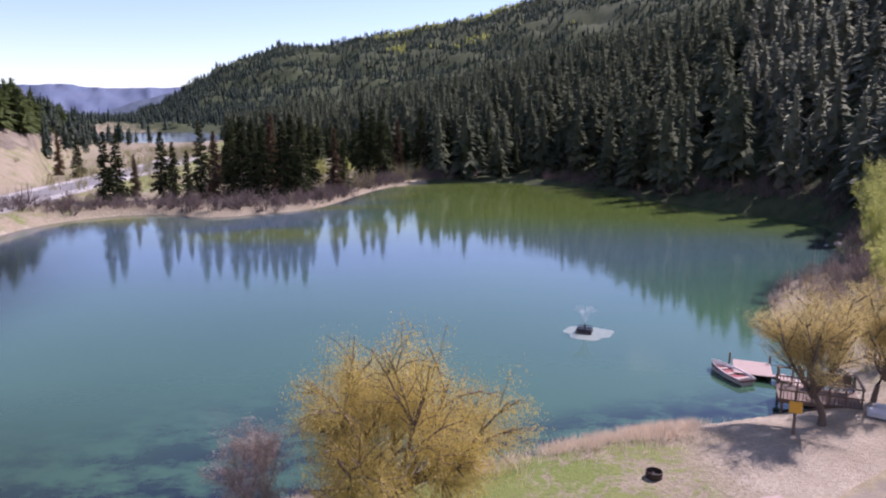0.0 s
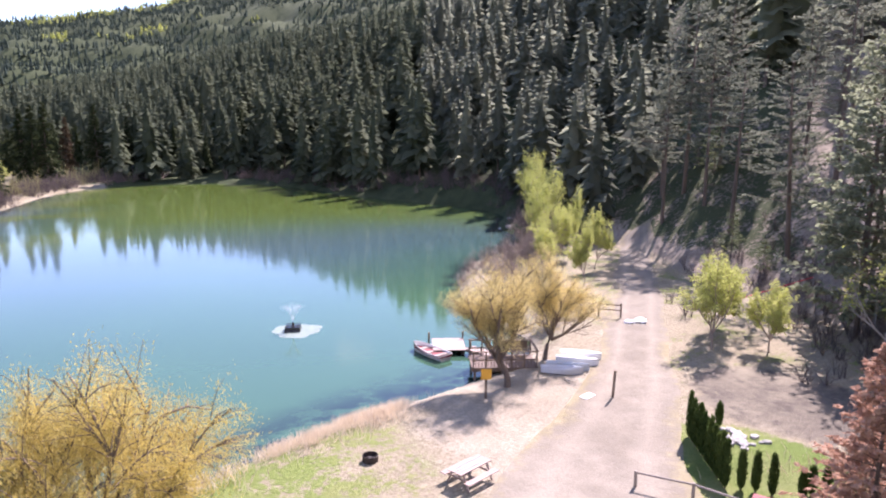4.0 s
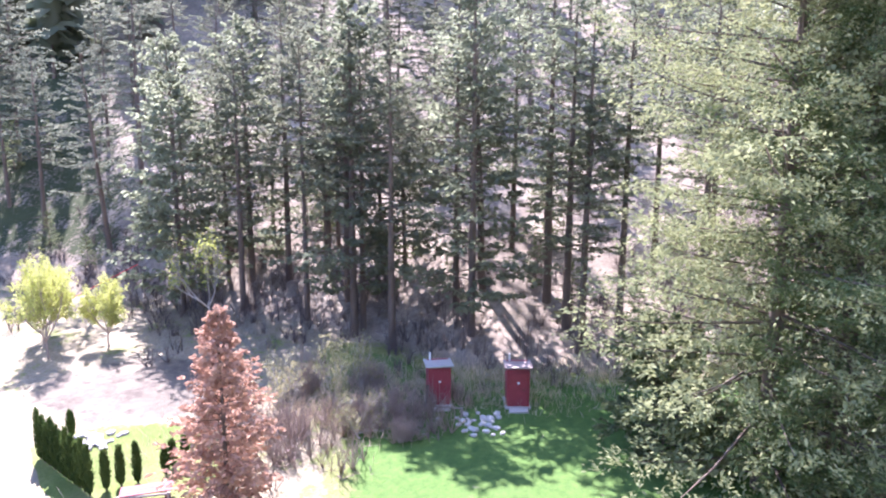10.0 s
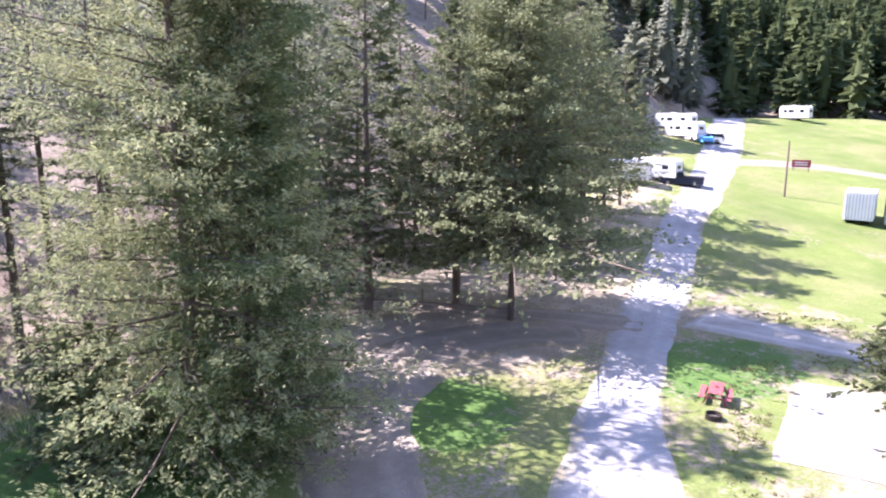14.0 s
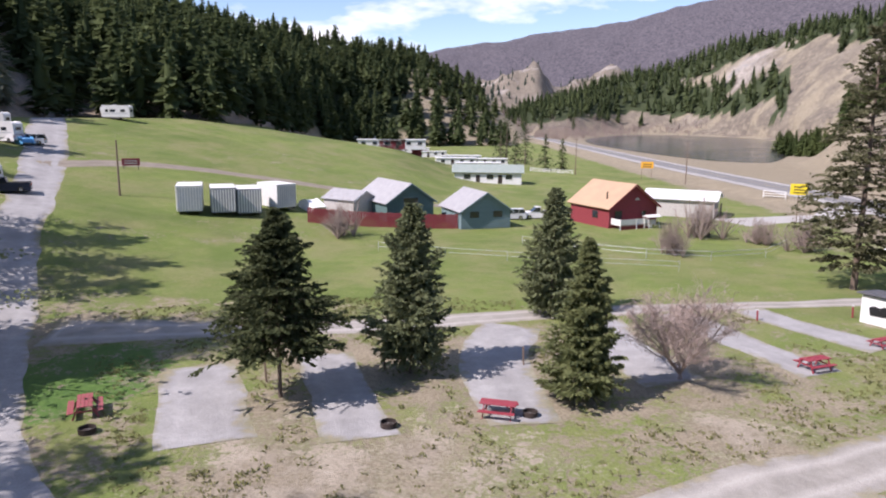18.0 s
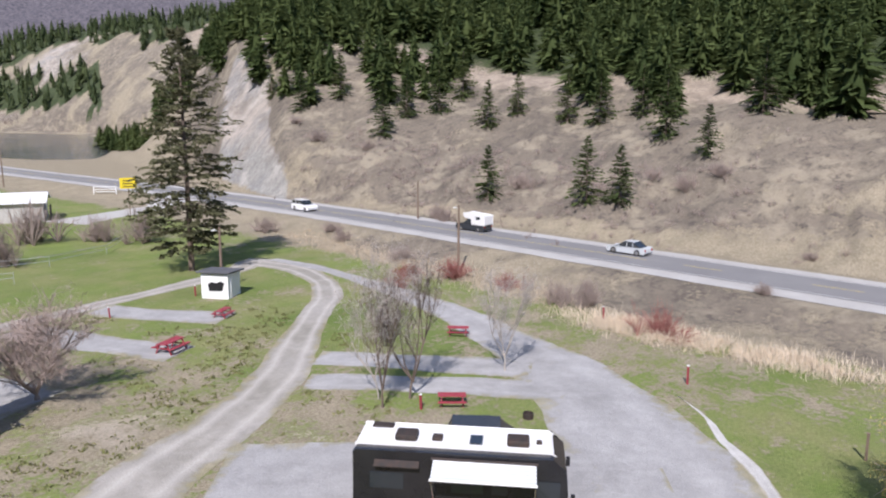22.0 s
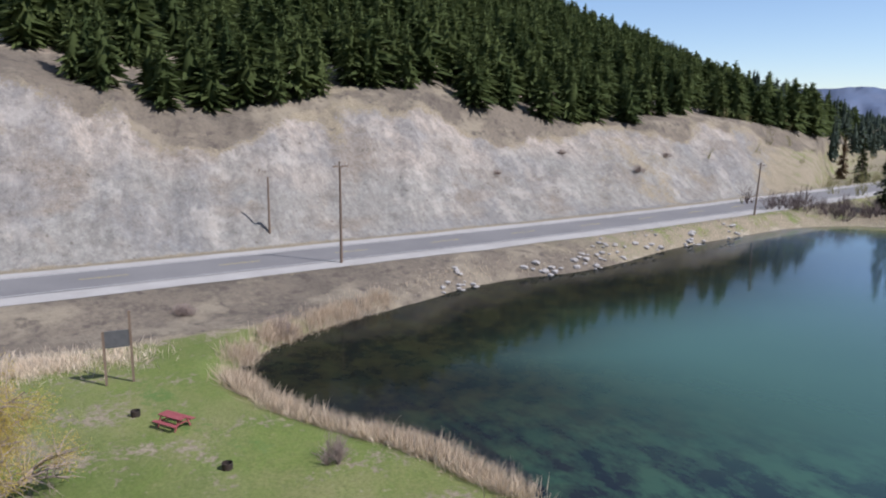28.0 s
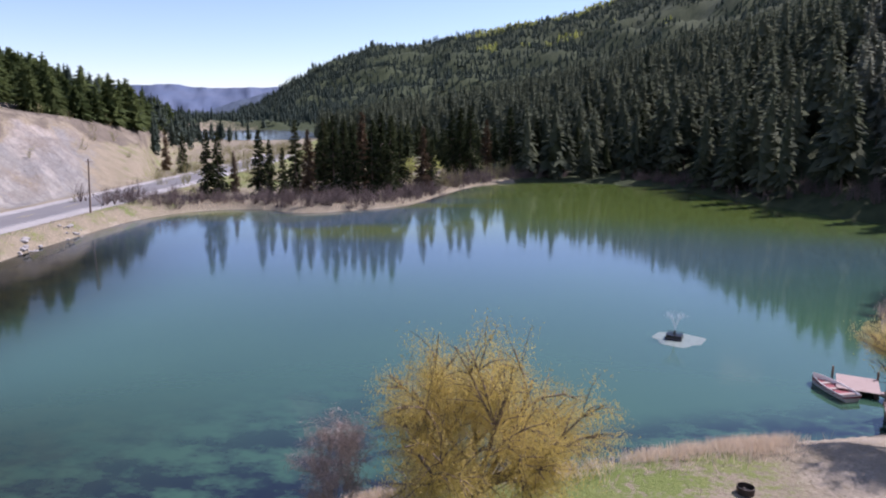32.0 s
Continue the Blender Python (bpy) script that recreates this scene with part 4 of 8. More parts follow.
            trunk.append(tube([[lean * zz, 0, zz], [lean * zz + l2 * math.cos(a2), l2 * math.sin(a2), zz - 0.008 * h]], [0.0022 * h, 0.0006 * h], 3))
    return joined(trunk), fol


def bough_tree(seed, h, r, bare=0.1, limbs=80, kids=8, sprays=6, size=0.4, droop=0.1, lift=0.1, ragged=0.3, power=0.7, lean=0.0, belly=0.2, pitch0=0.1, thick=1.0, wide=1.0, heart=0.0, tufts=0):
    """Arrays of a full conifer: uneven limbs, side branches in flat fans, needle sprays along each."""
    g = np.random.default_rng(seed)
    u = np.sort(np.clip((np.arange(limbs) + g.uniform(-1.5, 1.5, limbs)) / limbs, 0, 1)) ** 0.95
    az = np.arange(limbs) * 2.399 + g.normal(0, 0.5, limbs)
    lobes = 1 + ragged * (0.5 * np.sin(az + seed + 5 * u) + 0.5 * np.sin(2 * az + 13 * u + 2.1 * seed))
    L = r * (np.clip(1 - u, 0, 1) ** power * (0.6 + 0.4 * np.minimum(1, u / belly)) + 0.035) * np.clip(1 + ragged * g.normal(0, 0.55, limbs), 0.35, 1.5) * lobes
    z0 = h * (bare + (1 - bare) * u * 0.98)
    pitch = pitch0 + 0.6 * u ** 2 + g.normal(0, 0.10, limbs)
    hx, hy = np.cos(az), np.sin(az)

    def on_limb(s):
        """Points on every limb; s is limbs by n."""
        run = L[:, None] * s
        zz = z0[:, None] + run * np.tan(pitch)[:, None] - droop * L[:, None] * s ** 2 + lift * L[:, None] * s ** 4
        return np.stack([hx[:, None] * run + lean * z0[:, None], hy[:, None] * run, zz], -1)

    s = np.clip(np.linspace(0.22, 1.0, kids)[None] + g.normal(0, 0.05, (limbs, kids)), 0.1, 1.02)
    root = on_limb(s)
    side = np.where(np.arange(kids) % 2, 1, -1)[None] * g.uniform(0.35, 1.15, (limbs, kids))
    side[:, -1] *= 0.25
    ba = az[:, None] + side
    bl = (L[:, None] * 0.46 * (1.12 - 0.8 * s) + 0.10 * size + 0.05 * L[:, None]) * g.uniform(0.65, 1.3, (limbs, kids))
    bd = np.stack([np.cos(ba), np.sin(ba), g.normal(0.02, 0.16, ba.shape) - 0.3 * droop], -1)
    q = np.clip(np.linspace(0.12, 1.0, sprays)[None, None] + g.normal(0, 0.06, (limbs, kids, sprays)), 0, 1.05)
    P = root[:, :, None] + bd[:, :, None] * (bl[:, :, None] * q)[..., None]
    P = P + g.normal(0, 0.10 * size * thick, P.shape)
    if tufts:  # needles gather in tufts along each side branch
        c = (np.floor(q * tufts * 0.999) + 0.6) / tufts
        P = root[:, :, None] + bd[:, :, None] * (bl[:, :, None] * (c + 0.35 * (q - c)))[..., None] + g.normal(0, 1, P.shape) * [0.17, 0.17, 0.14]
    sa = ba[:, :, None] + g.uniform(-1.0, 1.0, q.shape)
    D = unit(np.stack([np.cos(sa), np.sin(sa), g.normal(0.12, 0.38 * thick, q.shape)], -1).reshape(-1, 3))
    ln = (size * g.uniform(0.6, 1.35, q.shape) * (0.6 + 0.4 * (1 - u))[:, None, None]).ravel()
    sd = unit(np.cross(D, g.normal(0, 1.0, D.shape) + [0, 0, 0.6]))
    fol = blades(P.reshape(-1, 3) - D * ln[:, None] * 0.3, D, sd, ln, ln * wide * g.uniform(0.26, 0.5, ln.shape), 0.12)
    if heart:
        n = int(8000 * heart)
        q, ha = g.uniform(0.0, 0.97, n) ** 1.1, g.uniform(0, 6.283, n)
        hr = 0.62 * r * np.clip(1 - q, 0, 1) ** power * np.sqrt(g.uniform(0.01, 1, n))
        HP = np.stack([hr * np.cos(ha) + lean * h * q, hr * np.sin(ha), h * (bare + (0.98 - bare) * q)], 1)
        HD = unit(np.stack([np.cos(ha), np.sin(ha), g.normal(-0.1, 0.5, n)], 1))
        hl = 1.25 * size * g.uniform(0.6, 1.4, n)
        fol = joined([fol, blades(HP, HD, unit(np.cross(HD, g.normal(0, 1, HD.shape))), hl, hl * 0.55, 0.15)])
    t = np.linspace(0, 1, 8)
    wob = np.cumsum(g.normal(0, 0.006 * h / 8, (8, 2)), 0)
    wood = [tube(np.column_stack([wob[:, 0] + lean * t * h, wob[:, 1], t * h]), 0.0115 * h * g.uniform(0.8, 1.2) * (1 - t) ** 0.8 + 0.0008 * h, 8)]
    ends = on_limb(np.tile(np.linspace(0, 0.95, 4), (limbs, 1)))
    for i in range(limbs):
        k = 0.010 * L[i] + 0.012
        wood.append(tube(ends[i], [k, k * 0.75, k * 0.5, k * 0.2], 3))
    for _ in range(int(26 * max(0.0, bare - 0.05))):
        zz, a2, l2 = g.uniform(0.08, bare) * h, g.uniform(0, 6.28), g.uniform(0.03, 0.10) * h
        wood.append(tube([[lean * zz, 0, zz], [lean * zz + l2 * math.cos(a2), l2 * math.sin(a2), zz + g.normal(-0.01, 0.012) * h]], [0.0016 * h, 0.0005 * h], 3))
    return joined(wood), fol


def tree_thing(name, arrays, mats, label, at, group="", turn=0.0, scale=1.0, category="tree"):
    """A tree as a thing: an Empty at its foot, the trunk and the crown under it."""
    (tv, tf), (cv, cf) = arrays
    e = new(name)
    tagged(e, label, category, group)
    for nm, v, f, m in (("trunk", tv, tf, mats[0]), ("crown", cv, cf, mats[1])):
        if len(v):
            o = new(nm, mesh_of(nm, v, f, m, smooth=nm == "trunk"))
            o.parent = e
    e.matrix_basis = Matrix.Translation(at) @ pose(0, 0, 0, 0, 0, turn) @ Matrix.Scale(scale, 4)
    return e


def spot(turn, d, sink=0.08):
    x, y = d * math.sin(radians(turn)), d * math.cos(radians(turn))
    return Vector((x, y, float(land(np.array([x]), np.array([y]))[0]) - sink))


def at_xy(x, y, sink=0.0):
    return Vector((x, y, float(land(np.array([x]), np.array([y]))[0]) - sink))


def scatter(lo, hi, near, far, k, seed):
    """Places on a jittered grid whose spacing grows with the distance."""
    g = np.random.default_rng(seed)
    a = np.arange(radians(lo), radians(hi), k)
    q = np.arange(math.log(near), math.log(far), k)
    A, Q = np.meshgrid(a, q, indexing="ij")
    A, Q = A.ravel() + g.uniform(-0.5, 0.5, A.size) * k, Q.ravel() + g.uniform(-0.5, 0.5, A.size) * k
    return np.degrees(A) % 360, np.exp(Q), g


def scatter_even(lo, hi, near, far, step, seed):
    """Places on a jittered square grid inside a sector: even spacing in metres."""
    g = np.random.default_rng(seed)
    n = int(far / step) + 1
    I, J = np.meshgrid(np.arange(-n, n + 1), np.arange(-n, n + 1), indexing="ij")
    x, y = (I.ravel() + g.uniform(-0.48, 0.48, I.size)) * step, (J.ravel() + g.uniform(-0.48, 0.48, I.size)) * step
    az, d = np.degrees(np.arctan2(x, y)) % 360, np.hypot(x, y)
    k = ((az - lo) % 360 < (hi - lo)) & (d > near) & (d < far)
    return az[k], d[k], g


def spire(seed, r, tiers, per, bare=0.06, power=0.9, droop=0.35, core=0.55, wide=0.5, sides=5):
    """Arrays of a slim conifer one metre high: drooping bough tiers over a dense heart."""
    g = np.random.default_rng(seed)
    n = tiers * per
    u = np.clip((np.repeat(np.arange(tiers), per) + g.uniform(-0.45, 0.45, n)) / (tiers - 0.5), 0, 0.985)
    az = g.uniform(0, 6.283, n)
    L = r * (np.clip(1 - u, 0, 1) ** power * np.minimum(1, 0.6 + 2.5 * u) + 0.06) * g.uniform(0.7, 1.35, n)
    tilt = -droop + 0.75 * u ** 2 + g.normal(0, 0.14, n)
    D = np.stack([np.cos(az) * np.cos(tilt), np.sin(az) * np.cos(tilt), np.sin(tilt)], 1)
    base = np.stack([0.1 * L * np.cos(az), 0.1 * L * np.sin(az), bare + (1 - bare) * u + 0.012], 1)
    side = unit(np.cross(D, np.stack([g.normal(0, 0.45, n), g.normal(0, 0.45, n), np.ones(n)], 1)))
    crown = [blades(base, D, side, L, L * wide * g.uniform(0.7, 1.3, n) + 0.012, 0.15)]
    if core:
        q = np.linspace(0, 1, 4)
        crown.append(tube(np.column_stack([0 * q, 0 * q, bare + 0.04 + (0.95 - bare) * q]), r * core * np.array([0.55, 0.8, 0.45, 0.03]), sides))
    crown.append(blades(np.array([[0, 0, 0.93]]), np.array([[0, 0, 1.0]]), np.array([[1.0, 0, 0]]), np.array([0.08]), np.array([0.016]), 0.0))
    return tube([[0, 0, -0.02], [0, 0, max(0.1, bare + 0.1)], [0, 0, 0.9]], [0.012, 0.010, 0.002], 4), joined(crown)


def forest(name, az, d, protos, heights, mats, label, g, squash=0.25):
    """Far woods: many small trees in one mesh."""
    x, y = d * np.sin(np.radians(az)), d * np.cos(np.radians(az))
    z = land(x, y) - 0.3
    kind = g.integers(0, len(protos), len(x))
    rot, sc = g.uniform(0, 6.28, len(x)), heights * g.uniform(0.62, 1.15, len(x))
    tint = g.random(len(x))
    parts = {}
    for k, ((tv, tf), (cv, cf)) in enumerate(protos):
        s = np.where(kind == k)[0]
        if not len(s):
            continue
        wide = g.uniform(1 - squash, 1 + squash, len(s))
        for which, v, f in (("trunk", tv, tf), ("crown", cv, cf)):
            c, sn = np.cos(rot[s])[:, None], np.sin(rot[s])[:, None]
            X = (v[None, :, 0] * c - v[None, :, 1] * sn) * (sc[s] * wide)[:, None] + x[s][:, None]
            Y = (v[None, :, 0] * sn + v[None, :, 1] * c) * (sc[s] * wide)[:, None] + y[s][:, None]
            Z = v[None, :, 2] * sc[s][:, None] + z[s][:, None]
            F = f[None] + (np.arange(len(s)) * len(v))[:, None, None]
            parts.setdefault(which, []).append((np.stack([X, Y, Z], -1).reshape(-1, 3), F.reshape(-1, 4), np.repeat(tint[s], len(v))))
    e = new(name)
    tagged(e, label, "woods", kind="stuff")
    for which, m in (("trunk", mats[0]), ("crown", mats[1])):
        v, f = joined([(a, b) for a, b, _ in parts[which]])
        o = new("trunks" if which == "trunk" else "crowns", mesh_of(which, v, f, m, {"tint": np.concatenate([c for *_, c in parts[which]])}))
        o.parent = e
        tagged(o, kind="stuff")


def build_woods():
    tall = [spire(100 + i, (0.175, 0.205, 0.19, 0.22, 0.165)[i], 17, 9, bare=(0.06, 0.1, 0.16, 0.08, 0.2)[i], power=(0.8, 0.65, 0.7, 0.85, 0.6)[i]) for i in range(5)]
    mid_p = [spire(120 + i, (0.19, 0.22, 0.20, 0.24)[i], 11, 8, bare=0.05 + 0.03 * i, power=0.72) for i in range(4)]
    full = [spire(140 + i, (0.29, 0.34, 0.27, 0.36)[i], 18, 12, bare=0.02, power=0.75, droop=0.15, wide=0.26) for i in range(4)]
    broad = [spire(170 + i, (0.25, 0.29, 0.23, 0.27)[i], 14, 10, bare=(0.05, 0.14, 0.1, 0.2)[i], power=(0.75, 0.6, 0.85, 0.6)[i], droop=0.2) for i in range(4)]
    far_p = [spire(160 + i, 0.22 + 0.03 * i, 5, 5, wide=0.7, power=0.7, sides=4) for i in range(4)]
    slim = [spire(180 + i, 0.17 + 0.015 * i, 15, 7, bare=0.3 + 0.05 * i, core=0.25, droop=0.1, power=0.6) for i in range(4)]
    # the flat wood behind the far shore
    az, d, g = scatter_even(344, 370, 150, 330, 7.0, 9)
    x, y = d * np.sin(np.radians(az)), d * np.cos(np.radians(az))
    ok = (shore_distance(x, y) > 16) & (g.random(len(az)) < 0.5) & (fbm(x / 30 + 2, y / 30) > 0.40) & (d < np.interp(az, TURN, FOOT) + 60) & ((az < 351.5) | (az > 354) | (d > 215))
    forest("far_shore_wood", az[ok], d[ok], tall, 13.0, (BARK, SHORE_FIR), "dark fir wood behind the far shore", g)
    # the near slopes, east and north
    az, d, g = scatter_even(344, 344 + 160, 60, 640, 7.0, 3)
    x, y = d * np.sin(np.radians(az)), d * np.cos(np.radians(az))
    foot = np.interp(az, TURN, FOOT)
    rim = (az < 34) & (d > 100) & (shore_distance(x, y) < 60)
    thin = np.where((az > 46) & (az < 128) & (d < 240), 0.6, 0.94)
    ok = ((d > foot + 2) & (d < np.interp(az, TURN, CREST)) | rim) & (g.random(len(az)) < thin) & ~((az > 42) & (az < 141) & (d < 112)) & (shore_distance(x, y) > 3)
    ok &= ~((az > 340) & (d < np.interp(az, [340, 360], [330, 190])))
    near = ok & (d < 260)
    east = (az > 44) & (az < 141)
    forest("hillside_pines", *(v[near & east & (az > 66)] for v in (az, d)), slim, 19.0, (BARK, PINE), "open pine wood on the steep hillside", g)
    forest("shaded_pines", *(v[near & east & (az <= 66)] for v in (az, d)), tall, 20.0, (BARK, WOOD_FIR), "pine wood above the lake path", g)
    bank = near & ~east & ((az < 24) | (az > 180))
    forest("lakeside_firs", az[bank], d[bank], tall, 19.0, (BARK, LAKE_FIR), "dark fir wood along the far shore", g)
    bank = near & ~east & (az >= 24) & (az < 180)
    forest("lakeside_firs", az[bank], d[bank], tall, np.where(d[bank] < 130, 17.0, 19.0), (BARK, EAST_FIR), "tall fir wood above the lake bend", g)
    far = ok & (d >= 260)
    east = (az > 36) & (az < 200)
    forest("east_forest", *(v[far & east] for v in (az, d)), mid_p, 19.0, (BARK, EAST_FIR), "pine forest high on the hillside", g)
    rise = (az > 24) & (az < 180)
    forest("slope_forest", *(v[far & ~east & ~rise] for v in (az, d)), mid_p, 19.0, (BARK, LAKE_FIR), "conifer forest on the mountain foot", g)
    forest("slope_forest", *(v[far & ~east & rise] for v in (az, d)), mid_p, 19.0, (BARK, EAST_FIR), "grey-green conifer forest on the rising slope", g)
    # the mountain
    az, d, g = scatter_even(338, 338 + 94, 760, 2520, 14.0, 31)
    x, y = d * np.sin(np.radians(az)), d * np.cos(np.radians(az))
    up = ridge_height("mountain", az, d)
    crest = np.interp(np.where(az < 180, az + 360, az), RIDGES["mountain"][0], RIDGES["mountain"][2])
    ok = (up > 6) & (d < crest * 1.01) & (g.random(len(az)) < 0.93) & (fbm(x / 120 + 31, y / 120) < 0.64)
    bright = ok & (fbm(x / 170 + 5, y / 170 + 2) > 0.60) & (d > 1500) & ((az > 354) | (az < 14))
    forest("aspen_patches", az[bright], d[bright], [spire(150 + i, 0.4, 5, 5, wide=0.9, power=0.5, droop=-0.2, sides=4) for i in range(3)], 12.0, (BARK, SPRING), "bright patches of spring aspen on the mountain", g)
    ok &= ~bright
    forest("mountain_forest", az[ok], d[ok], far_p, 15.0, (BARK, HAZE_FIR), "dense conifer forest on the mountain", g)
    # south hill behind the meadow
    az, d, g = scatter_even(139, 183, 185, 640, 7.0, 4)
    x, y = d * np.sin(np.radians(az)), d * np.cos(np.radians(az))
    foot, crest = np.interp(az, TURN, FOOT), np.interp(az, TURN, CREST)
    u = (d - foot) / (crest - foot)
    dense = np.where(az < 151, 0.55, 1.0) * np.where(az > 171, np.where(u > 0.35 + 0.06 * (az - 171), 0.75, np.where(u < 0.07, 0.7, 0.2)), 0.92)
    ok = (d > foot - 6) & (d < crest * 1.01) & (g.random(len(az)) < dense) & (az + 3 * (u - 1) < 178)
    forest("south_forest", az[ok], d[ok], broad, np.where(d[ok] < 290, 22.0, 17.0), (BARK, FIR), "conifer forest above the meadow", g)
    # west slope above the cut bank
    az, d, g = scatter_even(203, 336, 92, 420, 5.0, 5)
    x, y = d * np.sin(np.radians(az)), d * np.cos(np.radians(az))
    bend = np.interp(az, TURN, BEND)
    foot = np.interp(az, TURN, FOOT)
    edge = np.where(az > 276, bend * 0.995, np.where(az > 252, bend * 1.07, np.where(az > 226, bend * 1.0, foot + (bend - foot) * np.interp(az, [205, 211, 220, 226], [1.05, 0.62, 0.6, 0.95]))))
    edge = edge + 26 * ease(fbm(az / 2.2 + 7, az * 0 + 2), 0.45, 0.7) * (az < 270)
    gaps = fbm(x / 16 + 4, y / 16) < np.where((az < 240) & (d < edge * 1.45), 0.50, np.where((az < 262) & (d < edge * 1.3), 0.56, 0.72))
    ok = (d > edge + 7 * (fbm(az / 3, az * 0 + 2) - 0.4)) & (d < np.interp(az, TURN, CREST)) & gaps & (g.random(len(az)) < 0.9) & (az > 205 + 6 * ease(d, 250, 400))
    forest("roadside_forest", az[ok], d[ok], full, np.where(d[ok] < 180, 10.8, 12.0), (BARK, YOUNG), "young green conifers above the cut bank", g)
    # the hill beyond the far lake and the edge of the roadside hill
    az, d, g = scatter_even(180, 212, 600, 1350, 11.5, 6)
    lone = g.random(len(az)) < 0.03
    ok = (lake_hill_wood(az, d) > 0.5) & (g.random(len(az)) < 0.85) | lone & (d > np.interp(az, TURN, FOOT) + 40)
    x, y = d * np.sin(np.radians(az)), d * np.cos(np.radians(az))
    ok &= shore_distance(x, y, FAR_LAKES[0]) > 30
    forest("lake_hill_forest", az[ok], d[ok], mid_p, 20.0, (BARK, FIR), "dark forest belts on the hill beyond the far lake", g)
    az, d, g = scatter_even(198.5, 207, 260, 470, 7.5, 62)
    ok = (d > np.interp(az, TURN, BEND) - 25) & (g.random(len(az)) < 0.75)
    forest("edge_firs", az[ok], d[ok], full, 12.0, (BARK, YOUNG), "green firs on the spur beside the highway", g)
    az, d, g = scatter_even(174, 187, 1300, 1950, 22, 63)
    x, y = d * np.sin(np.radians(az)), d * np.cos(np.radians(az))
    ok = (fbm(x / 120, y / 120) > 0.5) & (g.random(len(az)) < 0.6)
    forest("valley_forest", az[ok], d[ok], far_p, 16.0, (BARK, HAZE_FIR), "patches of forest on distant pale hills", g)
    # north, beyond the lake's end
    az, d, g = scatter_even(324, 344, 205, 700, 9.0, 8)
    x, y = d * np.sin(np.radians(az)), d * np.cos(np.radians(az))
    ok = (d > np.interp(az, TURN, FOOT) * 0.98) & (g.random(len(az)) < 0.85) & (np.abs(x - highway_x(y)) > 14) & (shore_distance(x, y, FAR_LAKES[1]) > 12)
    forest("north_forest", az[ok], d[ok], mid_p, 12.5, (BARK, HAZE_FIR), "distant conifer forest beyond the lake", g)
    az, d, g = scatter_even(333, 346, 860, 1700, 15.0, 81)
    ok = g.random(len(az)) < 0.8
    forest("valley_end_forest", az[ok], d[ok], far_p, 15.0, (BARK, HAZE_FIR), "conifer forest at the far end of the valley", g)


build_woods()


def build_near_pines():
    """The open pine wood on the hillside by the camp, tree by tree."""
    protos = [bough_tree(300 + i, 19.0, 3.5 + 0.35 * (i % 3), bare=(0.36, 0.28, 0.48, 0.34, 0.42, 0.24)[i], limbs=54 + 5 * i, kids=9, sprays=14, size=0.30, wide=1.2, droop=0.12, lift=0.1, ragged=0.45, power=(0.6, 0.75, 0.5)[i % 3], lean=0.012 * (i - 2), thick=1.3) for i in range(6)]
    small = [bough_tree(320 + i, 5.5, 1.5, bare=0.04, limbs=44, kids=6, sprays=7, size=0.28, ragged=0.4, thick=1.3) for i in range(3)]
    made = {}

    def plant(k, name, arrays, mats, label, group, m):
        if k not in made:
            made[k] = tree_thing(name, arrays, mats, label, (0, 0, 0), group)
            made[k].matrix_basis = m
        else:
            copy_thing(made[k], Matrix()).matrix_basis = m

    az, d, g = scatter(41, 141, 44, 112, 0.088, 12)
    for a, r in zip(az, d):
        f = float(np.interp(a, TURN, FOOT))
        if r < f + (1 if 55 < a < 100 else 4) or g.random() > ((0.50 if a < 74 else 0.36) if r < 75 else 0.60) or (a < 54 and r < f + 15) or (a > 118 and r < 66):
            continue
        k = int(g.integers(0, 6))
        s = float(g.uniform(0.72, 1.25))
        # needle tone stepped by bearing imitates backlight on one kind of pine
        plant(k + (20 if a > 121 else 40 if a < 60 else 60 if a < 80 else 0), "pine_tree", protos[k], (BARK, FIR_LIGHT if a > 121 else EAST_FIR if a < 60 else PINE if a < 80 else WOOD_FIR), "tall pine with a bare lower trunk on the hillside", "hillside pines",
              Matrix.Translation(spot(a, r, 0.25)) @ pose(0, 0, 0, float(g.normal(0, 1.2)), float(g.normal(0, 1.2)), float(g.uniform(0, 360))) @ Matrix.Scale(s, 4))
    az, d, g = scatter(43, 128, 44, 100, 0.10, 13)
    for a, r in zip(az, d):
        f = float(np.interp(a, TURN, FOOT))
        if r < f + 3 or g.random() > 0.5:
            continue
        k = 10 + int(g.integers(0, 3))
        plant(k, "fir_sapling", small[k - 10], (BARK, FIR_LIGHT), "small fir growing under the hillside pines", "hillside saplings",
              Matrix.Translation(spot(a, r, 0.1)) @ pose(0, 0, 0, 0, 0, float(g.uniform(0, 360))) @ Matrix.Scale(float(g.uniform(0.5, 1.3)), 4))


build_near_pines()


def meets(turn, dip, sink=0.05):
    """The place where a line of sight from the eye first meets the ground."""
    d = np.concatenate([np.arange(18, 220, 0.25), np.arange(220, 1500, 2.0)])
    x, y = d * math.sin(radians(turn)), d * math.cos(radians(turn))
    z = land(x, y)
    k = int(np.argmax(z >= EYE[2] + d * math.tan(radians(dip))))
    return Vector((x[k], y[k], z[k] - sink))


def conifer_at(name, seed, at, h, r, label, mat=None, group="", **kw):
    kw = {**dict(whorls=30, per=7, steps=5, sprays=4, size=0.6, droop=0.25, bare=0.05, fluff=0.45), **kw}
    return tree_thing(name, conifer(seed, h, r, **kw), (BARK, mat or FIR), label, at, group)


def bough_at(name, seed, at, h, r, label, mat=None, group="", **kw):
    return tree_thing(name, bough_tree(seed, h, r, **kw), (BARK, mat or FIR), label, at, group)


